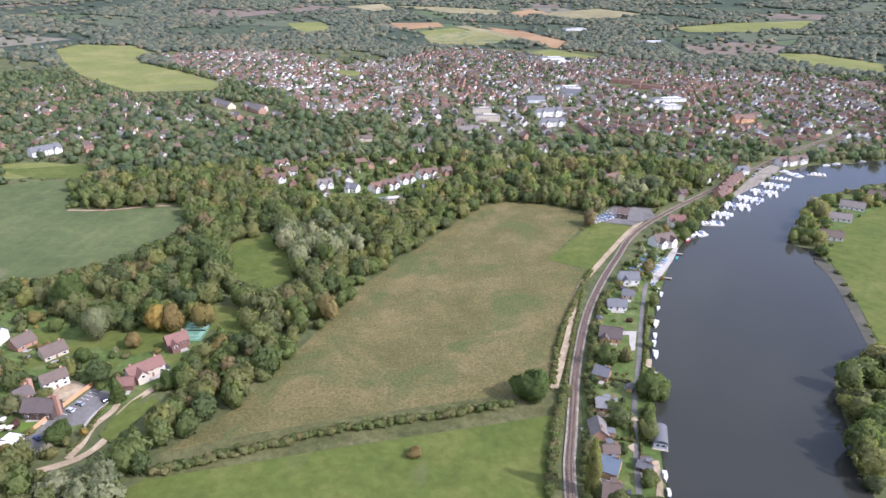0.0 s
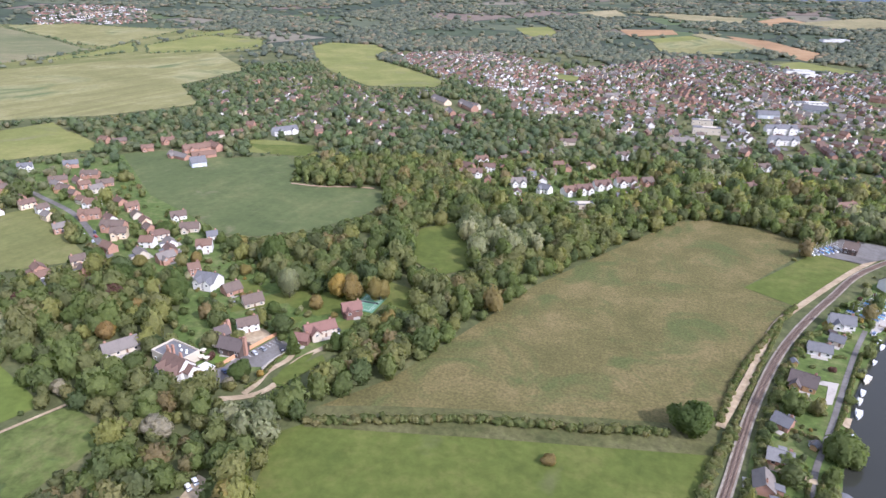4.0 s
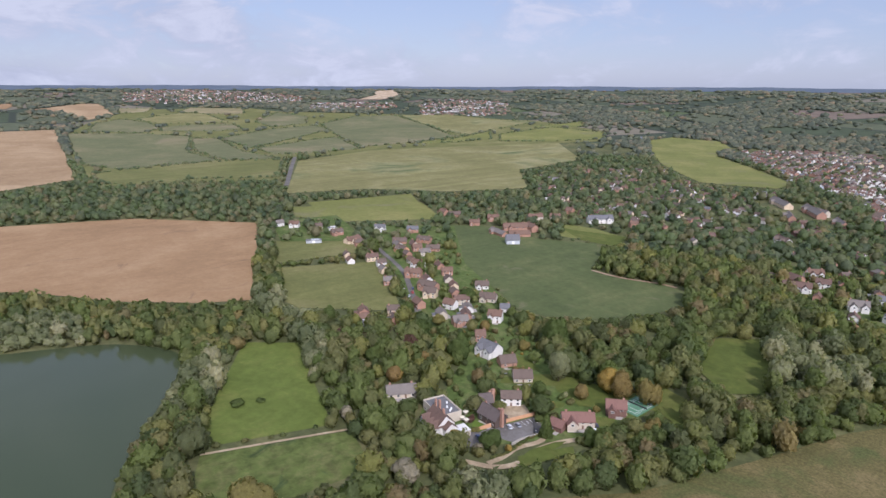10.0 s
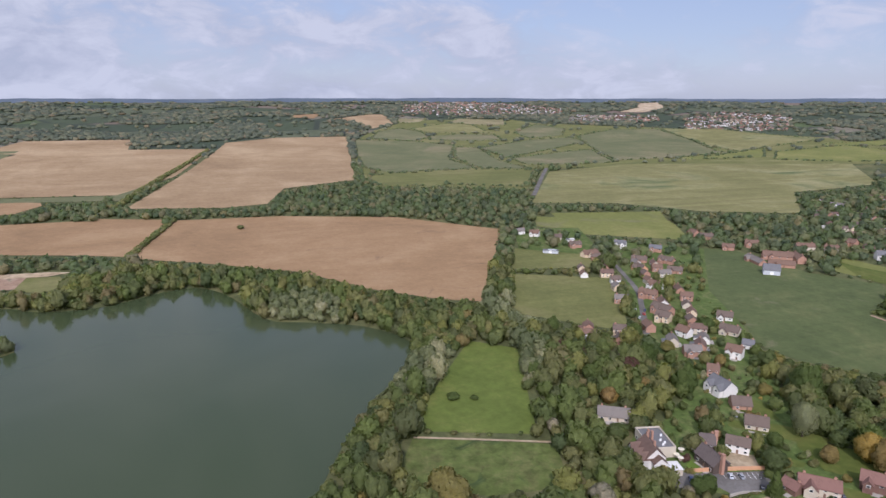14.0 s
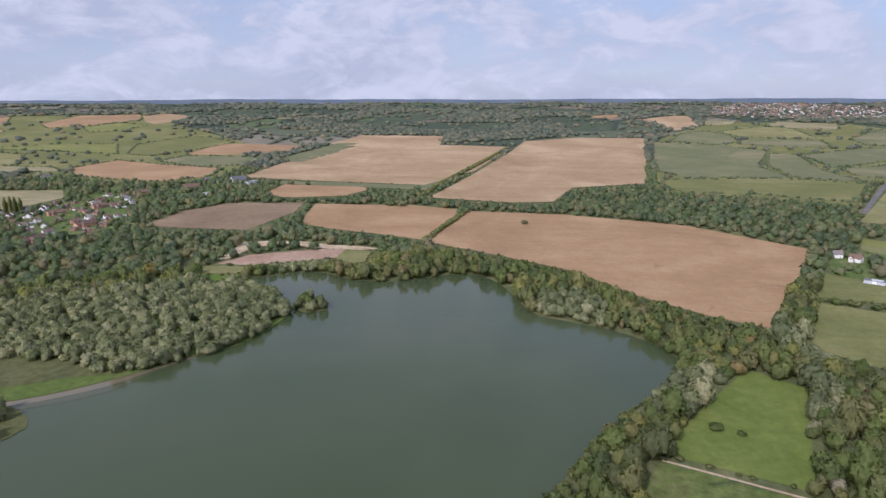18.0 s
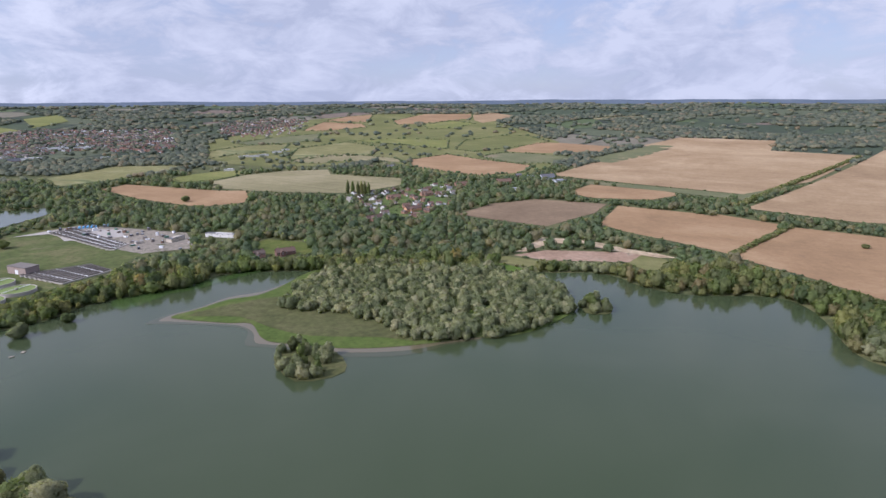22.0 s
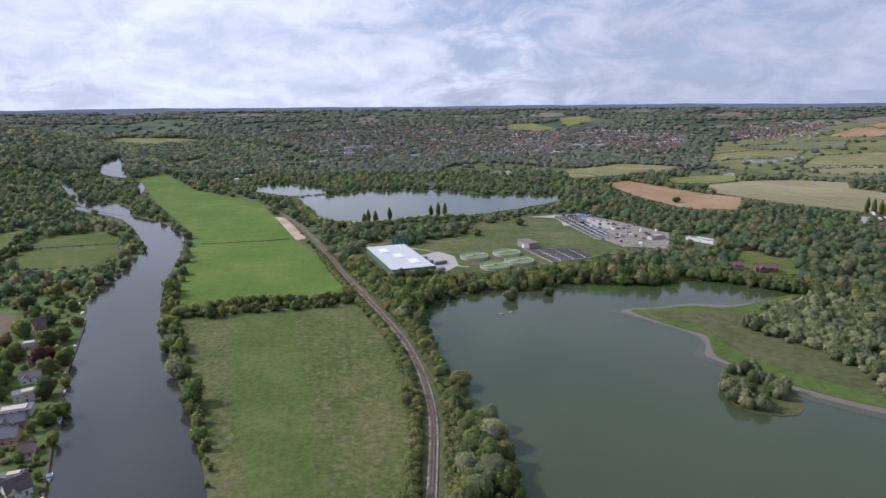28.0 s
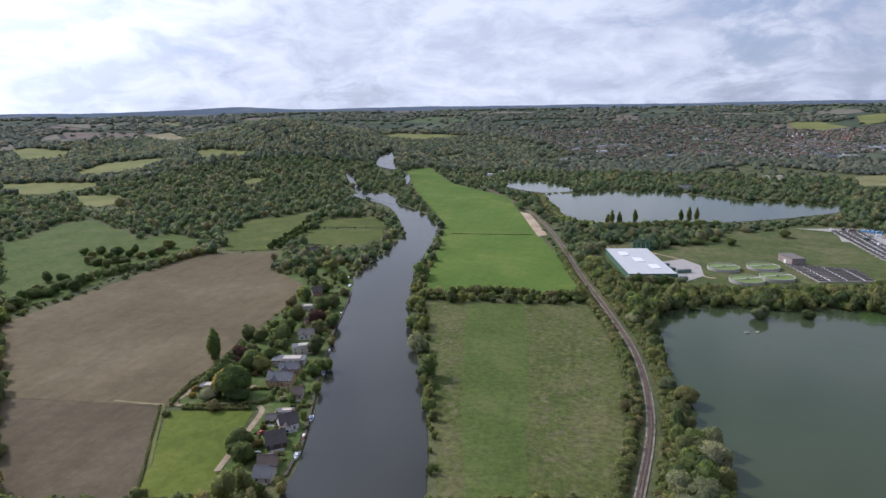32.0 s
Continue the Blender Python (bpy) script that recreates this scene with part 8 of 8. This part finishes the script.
def works():
    a = np.array([(-34, -681), (-77, -691), (-96, -573), (-53, -575)], float)
    c, u = a.mean(0), a[1] - a[0]
    bearing = math.degrees(math.atan2(*(a[3] - a[0])[::-1]))
    l, d = np.linalg.norm(a[3] - a[0]), np.linalg.norm(u)
    ob = holder("works_shed", c[0], c[1], bearing, "large low shed with a pale ribbed metal roof and green walls", "shed")
    part("wall", box(l, d, 6.9, z=-0.4), M["greenmetal"], ob, "green steel walls")
    for k in range(24):
        shared("roof_panel", "works_panel", lambda: box(l / 24 - 0.12, d + 1, 0.4, bevel=0.05), PALE_METAL, ob, ((k + 0.5) * l / 24 - l / 2, 0, 6.5))
    for k in range(3):
        part("roof_light", box(l * 0.16, d * 0.2, 0.7, x=(k - 1) * l * 0.26, y=(k - 1) * d * 0.2, z=6.8, bevel=0.1), M["frame"], ob, "raised white roof light")
    for k in range(5):
        q = holder("vessel", -66 - 5 * k, -706 - 2 * k, 0, "green steel process vessel with bent ducts", "tank", "process vessels")
        bm = bmesh.new()
        bmesh.ops.create_cone(bm, cap_ends=True, segments=16, radius1=2.2, radius2=2.0, depth=9, matrix=Matrix.Translation((0, 0, 4.5)))
        part("drum", bm, M["greenmetal"], q)
        bm = bmesh.new()
        for s in range(8):
            t = s / 7 * math.pi
            cuboid(bm, 2.5 - 2.5 * math.cos(t), 0, 8.6 + 2.5 * math.sin(t), 1.2, 0.9, 0.9)
        part("duct", bm, M["greenmetal"], q)
    st = holder("chimney_stack", -72, -712, 0, "slim green steel chimney stack", "chimney")
    bm = bmesh.new()
    bmesh.ops.create_cone(bm, cap_ends=True, segments=12, radius1=0.9, radius2=0.7, depth=19, matrix=Matrix.Translation((0, 0, 9.5)))
    part("stack", bm, M["greenmetal"], st)
    part("collar", box(2.2, 2.2, 0.3, z=17, bevel=0.05), M["greenmetal"], st)
    for x, y in ([(-148, -633)][0], [(-187, -642)][0], [(-160, -588)][0], [(-190, -603)][0]):
        q = holder("filter_tank", x, y, 20, "round concrete filter tank with a bright green bed", "tank", "filter tanks")
        bm = bmesh.new()
        n, R = 40, 15.5
        rings = [[bm.verts.new((math.cos(k / n * 6.2832) * r, math.sin(k / n * 6.2832) * r, z)) for k in range(n)] for r, z in ((R, -0.4), (R, 3.0), (R - 0.6, 3.0), (R - 0.6, 1.9))]
        for p, s in zip(rings, rings[1:]):
            for k in range(n):
                bm.faces.new((p[k], p[(k + 1) % n], s[(k + 1) % n], s[k]))
        bmesh.ops.recalc_face_normals(bm, faces=bm.faces)
        part("wall", bm, M["concrete"], q)
        bm = bmesh.new()
        bmesh.ops.create_circle(bm, cap_ends=True, segments=n, radius=R - 0.62, matrix=Matrix.Translation((0, 0, 2.3)))
        part("bed", bm, M["algae"], q, "bright green filter bed")
        part("distributor_arm", box(R * 2 - 3, 0.5, 0.4, z=3.1), M["frame"], q)
        part("hub", box(2.4, 2.4, 1.6, z=2.4, bevel=0.3), M["concrete"], q)
    x, y = [(-221, -671)][0]
    q = holder("works_building", x, y, 105, "plain grey-brown flat-roofed works building", "building")
    part("wall", box(26, 14, 7.4, z=-0.4), plain("brown_cladding", (0.28, 0.22, 0.19)), q)
    part("roof", box(27, 15, 0.5, z=7.0, bevel=0.06), ROOF["greybrown"], q)
    part("door", box(4, 0.15, 4.2, y=-7.05), M["frame"], q)
    for nm, poly, n in (("near", [(-212, -661), (-273, -645), (-275, -606), (-224, -595)], 9), ("far", [(-316, -853), (-351, -846), (-343, -709), (-317, -691)], 14)):
        a = np.array(poly, float)
        for k in range(n):
            t = (k + 0.5) / n
            p, s = a[0] + (a[3] - a[0]) * t, a[1] + (a[2] - a[1]) * t
            m, e = (p + s) / 2, s - p
            L_, w = np.linalg.norm(e), np.linalg.norm(a[3] - a[0]) / n
            q = holder("settling_tank", m[0], m[1], math.degrees(math.atan2(e[1], e[0])), "long dark open settling tank with pale walkways", "tank", "settling tanks")
            part("basin", box(L_, w * 0.9, 1.5, z=-0.4), M["concrete"], q)
            part("water", box(L_ - 1, w * 0.62, 0.05, z=1.12), M["slime"], q)
            part("walkway", box(L_, w * 0.16, 0.3, y=w * 0.42, z=1.5), ROOF["greybrown"], q)
            for j in range(3):
                part("rail_post", box(0.25, w * 0.7, 0.5, x=(j - 1) * L_ * 0.3, z=1.3), M["frame"], q)
    for (x, y), n in (([(-355, -854)][0], 5), ([(-382, -843)][0], 3)):
        for k in range(n):
            q = holder("container", x - 4 * k, y + 2.6 * k, 60, "blue steel storage container", "container", "containers")
            part("body", box(9, 2.5, 2.6, bevel=0.05), PAINT["skyblue"], q)
            part("door", box(0.1, 2.2, 2.3, x=4.52, z=0.1), PAINT["skyblue"], q)
    for k, (x, y) in enumerate([(-93, -634), (-97, -617), (-104, -610), (-111, -613), (-96, -594), (-104, -584), (-91, -609)]):
        q = holder("kiosk", x, y, 15, "green steel equipment kiosk in the works yard", "kiosk", "kiosks")
        part("body", box(6, 4, 3.2, bevel=0.08), M["greenmetal"], q)
        part("roof", box(6.4, 4.4, 0.25, z=3.2, bevel=0.05), ROOF["slate"], q)
    yard, spots, gen = np.array([(-306, -869), (-364, -875), (-389, -813), (-421, -712), (-379, -628), (-329, -652), (-324, -686), (-334, -794)], float), [], np.random.default_rng(8)
    while len(spots) < 52:
        s = yard.min(0) + gen.uniform(0, 1, 2) * (yard.max(0) - yard.min(0))
        if inside(s[:1], s[1:], yard)[0]:
            spots.append(s)
    for k, (x, y) in enumerate(spots):
        q = holder("machinery_unit", x, y, 23 * k, "small works plant unit on the sandy yard", "machinery", "plant units")
        part("body", box(3 + k % 4, 2.6, 1.6 + k % 3, bevel=0.1), (M["concrete"], ROOF["greybrown"], M["frame"], ROOF["slate"], M["greenmetal"], ROOF["terra"], PAINT["dark"])[k % 7], q)
        part("lid", box(1.5, 1.5, 0.5, z=1.5 + k % 3, bevel=0.1), WALL["metal"], q)


works()


# ---- tennis court and small things ----
def court():
    a = np.array([(-162, 262), (-151, 259), (-152, 249), (-162, 253)], float)
    c, u = a.mean(0), (a[1] - a[0] + a[2] - a[3]) / 2
    l, w = max(np.linalg.norm(u), 20.0), 13.0
    q = holder("tennis_court", c[0], c[1], math.degrees(math.atan2(*(a[3] - a[0])[::-1])), "green hard tennis court with white lines and a net", "tennis court")
    part("surface", box(l, w, 0.2, z=0.1), plain("court_green", (0.1, 0.21, 0.13)), q)
    for yy in (-5.0, -3.8, 3.8, 5.0):
        part("line", box(l - 4, 0.16, 0.02, y=yy, z=0.31), M["frame"], q)
    for xx in (0.5, 0.28, -0.28, -0.5):
        part("line", box(0.16, 10 if abs(xx) > 0.4 else 7.6, 0.02, x=xx * (l - 4), z=0.315), M["frame"], q)
    part("net", box(0.06, 11, 0.95, z=0.3), PAINT["dark"], q)
    for s in (-1, 1):
        part("net_post", box(0.12, 0.12, 1.1, y=s * 5.6, z=0.3), PAINT["dark"], q)


court()
q = holder("church_tower", [(-677, -679)][0][0], [(-677, -679)][0][1], 20, "squat pale stone church tower with battlements", "church")
part("tower", box(7, 7, 16.4, z=-0.4), M["concrete"], q)
for k in range(4):
    part("merlon", box(1.6, 1.6, 1.2, x=(-2.6, 2.6)[k % 2], y=(-2.6, 2.6)[k // 2], z=16), M["concrete"], q)
for k, (ax, ay, turn, l) in enumerate(((133, 366, -25, 9), (112, 327, -22, 10))):
    q = holder("landing_stage", ax, ay, turn, "short timber landing stage over the river", "jetty", z=0.4)
    for j in range(l):
        shared("deck_board", "stage_board", lambda: box(0.95, 1.6, 0.14, bevel=0.02), M["plank"], q, (j - l / 2, 0, 0.4))
    for j in (-l / 2, 0, l / 2 - 1):
        for s in (-0.7, 0.7):
            shared("post", "stage_post", lambda: box(0.18, 0.18, 1.4, z=-0.5), M["plank"], q, (j, s, 0))


# ---- garden and waterside details ----
def wall_line(pts, h, mat, label, name="garden_wall", thick=0.35):
    """A low wall built of straight lengths with a coping on each."""
    ob = tagged(new(name), label, "wall", kind="structure")
    line = smoothed(pts, 3, False)
    for (ax, ay), (bx, by) in zip(line, line[1:]):
        l, a = math.hypot(bx - ax, by - ay), math.degrees(math.atan2(by - ay, bx - ax))
        for nm, q in (("panel", box(l + thick * 0.4, thick, h + 0.3, z=-0.3)), ("coping", box(l + thick * 0.5, thick + 0.14, 0.1, z=h + 0.002))):
            o = part(nm, q, mat, ob)
            o.matrix_local = pose((ax + bx) / 2, (ay + by) / 2, float(hill(ax, ay)) + 0.4, 0, 0, a)


def shed(x, y, turn, l, d, h, wall, roof, label):
    ob = holder("garden_shed", x, y, turn, label, "shed", "sheds")
    part("wall", gable_walls(l, d, h, d * 0.3), WALL[wall], ob)
    for s in (-1, 1):
        part("roof", roof_slope(l, d, d * 0.3, s), ROOF[roof], ob).location.z = h
    part("door", box(0.9, 0.08, 1.8, y=-d / 2 - 0.04), M["door"], ob)
    shared("window", "shed_window", lambda: box(0.8, 0.08, 0.6, bevel=0.02), M["glass"], ob, (l * 0.3, -d / 2 - 0.02, 1.1))


def boathouse(x, y, turn):
    ob = holder("boathouse", x, y, turn, "grey timber boathouse with a curved roof over the water", "boathouse")
    part("wall", box(11, 5, 3.0, z=-0.4), WALL["metal"], ob)
    for k in range(10):
        t = (k + 0.5) / 10 * math.pi
        q = part("roof_panel", box(11.8, 0.98, 0.16), ROOF["slate"], ob)
        q.matrix_local = Matrix.Translation((0, 2.8 * math.cos(t), 2.6 + 1.7 * math.sin(t))) @ Matrix.Rotation(math.atan2(1.7 * math.cos(t), -2.8 * math.sin(t)), 4, "X")
    for k in (-1.1, 1.1):
        q = part("window", box(0.12, 1.4, 1.2, x=-5.5, y=k, z=1.2, bevel=0.02), M["frame"], ob)
        part("pane", box(0.15, 1.1, 0.95, x=-5.5, y=k, z=1.32), M["glass"], q)
    part("deck", box(12.5, 6.2, 0.25, z=-0.1), M["plank"], ob)


def shrubs(poly, n, lo, hi, seed):
    """Garden shrubs at random in a plot, clear of houses and lawns left open."""
    poly, r, k = np.array(poly, float), np.random.default_rng(seed), 0
    for _ in range(n * 12):
        x, y = poly.min(0) + r.uniform(0, 1, 2) * (poly.max(0) - poly.min(0))
        one = np.array([x]), np.array([y])
        if k >= n or not inside(*one, poly)[0] or not clear_of(*one, OPEN)[0] or not clear_of_houses(*one, -2.0)[0]:
            continue
        w, u = r.uniform(lo, hi), r.uniform()
        sort = "green" if u < 0.62 else "willow" if u < 0.8 else "autumn" if u < 0.95 else "purple"
        text = {"green": "leafy green garden shrub", "willow": "grey-green rounded garden shrub", "autumn": "yellowing bushy garden shrub", "purple": "dark purple bushy garden shrub"}[sort]
        tree(x, y, w, w * r.uniform(0.6, 1.0), sort, text, "shrub", r.uniform(0, 6.28), "bush")
        k += 1


wall_line([(-193, 173), (-191.5, 182), (-188, 196), (-185, 207)], 1.7, WALL["orange"], "orange-brick wall round the car park")
wall_line([(-173.5, 178), (-173.5, 185), (-171, 194)], 0.9, M["concrete"], "low pale rendered wall beside the drive")
wall_line([(197, -491), (182, -432), (171, -384), (160, -346), (153, -319), (145, -295), (138, -274), (131, -252), (125, -232), (123, -218), (121, -207)], 0.5, WALL["timber"], "timber-faced river wall below the gardens", "river_wall", 1.2)
for h_line, w, h in (([(72, 306), (59, 276), (49, 242), (41, 213), (38, 192), (32, 172), (28, 155), (25, 142)], 4.2, 2.8), ([(29, 206), (24, 191), (20, 178), (17, 166), (12, 142)], 4, 3.0), ([(58, 311), (44, 264), (36, 235), (30, 212)], 2.2, 1.5)):
    hedge(h_line, w, h, "wild scrub belt along the railway")
for h_line in ([(65, 286), (83, 285)], [(48, 239), (62, 237)], [(49, 216), (60, 213)], [(39, 174), (49, 173)], [(53, 184), (50, 172)], [(58, 235), (66, 233)], [(65, 288), (74, 287)], [(92, 293), (81, 261), (74, 237), (67, 219)], [(60, 193), (55, 179), (52, 166), (50, 155)]):
    hedge(h_line, 1.7, 1.7, "garden hedge between riverside plots")
for h_line in ([(222, -263), (223, -275), (223, -288)], [(211, -258), (192, -260), (172, -264)], [(222, -288), (222, -297), (222, -310)], [(184, -287), (170, -291), (162, -290)], [(179, -270), (168, -272), (168, -275)], [(152, -268), (139, -274)], [(156, -250), (151, -252)], [(147, -216), (131, -224)]):
    hedge(h_line, 2.4, 2.2, "clipped dark green garden hedge")
for h_line in ([(160, -763), (114, -765), (57, -774)], [(297, -1055), (237, -1079), (182, -1113)], [(338, -1206), (272, -1271)]):
    hedge(h_line, 2.6, 1.6, "thin scrubby line between meadows")
hedge([(-168, 205), (-170, 199), (-172, 189), (-171, 179), (-170, 171), (-172, 163)], 1.6, 1.4, "low yellow-green hedge between two drives")
for pts, w, h, sort, text in (([(64, 231), (84, 301), (40, 206), (60, 187), (50, 150), (44, 166), (45, 183), (46, 193), (49, 148), (43, 213), (75, 289), (49, 237), (77, 245)], 5.5, 4.6, "green", "small round green garden tree"), ([(75, 270)], 4.6, 4, "purple", "dark purple-leaved garden tree"), ([(50, 185), (50, 174), (41, 180), (61, 183), (76, 244)], 2.2, 1.6, "autumn", "bright yellow flowering garden shrub"),
                              ([(217, -384), (207, -382), (230, -366), (219, -364), (201, -314), (191, -313), (194, -332), (170, -351), (182, -383), (178, -402), (198, -478), (203, -438), (196, -446), (233, -444), (212, -413), (255, -532), (216, -519), (245, -559), (154, -223), (146, -214), (155, -314)], 12, 11.5, "green", "round green tree in a riverside garden"), ([(209, -303), (190, -279)], 18, 16, "oak", "large dark olive-green tree in a garden"), ([(216, -331), (192, -404)], 14, 13, "purple", "dark copper beech in a garden"),
                              ([(204, -273)], 11, 9, "willow", "pale silver-leaved tree in a garden"), ([(214, -272), (147, -228), (216, -281)], 6, 4, "autumn", "yellow-green shrub in a garden"), ([(-199, 226), (-177, 168), (-150, 206), (-147, 214)], 9.5, 9.5, "oak", "dense dark green tree beside the car park"),
                              ([(-171, 173), (-213, 204), (-191, 153)], 5, 5, "autumn", "yellow-leaved tree beside the car park"), ([(-195, 161), (-220, 277), (-245, 264), (-239, 272), (-181, 240)], 8, 7, "autumn", "brown-leaved tree in a village garden")):
    for k, (x, y) in enumerate(pts):
        s = 0.8 + 0.4 * ((k * 37) % 10) / 9
        tree(x, y, w * s, h * s, sort, text, turn=k * 1.3)
shrubs([(25, 142), (36, 203), (55, 267), (78, 321), (110, 376), (136, 416), (158, 416), (127, 357), (98, 298), (80, 253), (66, 196), (54, 142)], 80, 1.6, 4.2, 41)
shrubs([(307, -556), (253, -507), (235, -440), (229, -380), (225, -348), (220, -308), (223, -286), (217, -262), (192, -265), (164, -265), (153, -204), (121, -206), (137, -274), (171, -384), (205, -519), (235, -583)], 115, 2.2, 6.5, 42)
shrubs([(-211, 148), (-182, 165), (-171, 186), (-154, 205), (-147, 233), (-150, 258), (-167, 269), (-188, 252), (-217, 253), (-263, 278), (-315, 318), (-356, 316), (-378, 287), (-324, 241), (-287, 220), (-261, 227), (-236, 191), (-228, 168)], 40, 2.5, 6.0, 43)
shrubs([(-269, 271), (-258, 284), (-216, 259), (-186, 227), (-170, 200), (-181, 192), (-194, 177), (-199, 163)], 40, 2.0, 5.0, 44)
boathouse([(61, 173)][0][0], [(61, 173)][0][1], 75)
for k, (x, y) in enumerate([(51, 160), (59, 271), (58, 208), (82, 309), (58, 207)]):
    shed(x, y, 100 * k % 170, 3.2, 2.4, 2.0, ("timber", "wood", "metal")[k % 3], ("dark", "slate", "greybrown")[k % 3], ("small dark timber garden shed", "small honey timber garden shed", "small grey garden shed with felt roof")[k % 3])


bays = tagged(new("parking_bays"), "white painted parking bay lines", "road marking", kind="structure")
(ax, ay), (bx, by) = [(-186.5, 186), (-181, 203)]
for k in range(9):
    q = part("bay_line", box(4.6, 0.14, 0.02), M["frame"], bays)
    q.matrix_local = pose(ax + (bx - ax) * k / 8, ay + (by - ay) * k / 8, 0.56, 0, 0, math.degrees(math.atan2(by - ay, bx - ax)) + 90)
for k, (x, y) in enumerate([(-208, 180), (-202, 175), (-205, 175), (-206, 186)]):
    q = holder("parasol", x, y, 0, "cream canvas parasol over a pub table", "parasol", "parasols")
    bm = bmesh.new()
    bmesh.ops.create_cone(bm, cap_ends=False, segments=8, radius1=1.6, radius2=0.06, depth=0.7, matrix=Matrix.Translation((0, 0, 2.5)))
    part("canopy", bm, PAINT["cream"], q)
    part("pole", box(0.06, 0.06, 2.7), M["plank"], q)
    part("table", box(1.5, 1.5, 0.06, z=0.74), M["plank"], q)

for pts, w, h, sort, text in (([(-335, 186), (-315, 187), (-287, 204)], 10, 11, "purple", "dark copper beech in a village garden"), ([(-278, 193), (-268, 202), (-262, 174), (-313, 250), (-283, 266), (-309, 165)], 8, 9, "autumn", "yellowing tree in a village garden"),
                              ([(-257, 222), (-258, 220), (-233, 281)], 14, 21, "oak", "very tall dark tree in a village garden"), ([(-272, 221), (-293, 192)], 7, 12, "willow", "pale silvery tree in a village garden"), ([(-307, 150), (-291, 180), (-305, 228), (-337, 299), (-340, 243), (-368, 194)], 11, 12, "oak", "broad dark green tree in a village garden")):
    for k, (x, y) in enumerate(pts):
        tree(x, y, w * (0.85 + 0.1 * (k % 4)), h * (0.85 + 0.1 * (k % 3)), sort, text, turn=k * 1.7)

# scrub on both sides of the railway where it runs between the meadow and the lake
line = smoothed(rail_line, 6, False)
away = np.gradient(line, axis=0)
away = np.stack([-away[:, 1], away[:, 0]], 1) / np.linalg.norm(away, axis=1, keepdims=True)
south = (line[:, 1] < -95) & (line[:, 1] > -700)
for off, w, h in ((8.5, 6.5, 4.5), (-8.5, 5.5, 3.8), (-13.0, 7.0, 5.5)):
    hedge((line + away * off)[south], w, h, "wild scrub belt along the railway")

for k, (x, y) in enumerate([(-129, -444), (-137, -447)]):
    q = holder("raft", x, y, 40 * k, "small timber nesting raft afloat on the lake", "raft", z=0.3)
    part("deck", box(3.2, 2.2, 0.3, bevel=0.05), M["plank"], q)
    part("kerb", box(3.0, 0.15, 0.25, y=1.0, z=0.3), M["plank"], q)
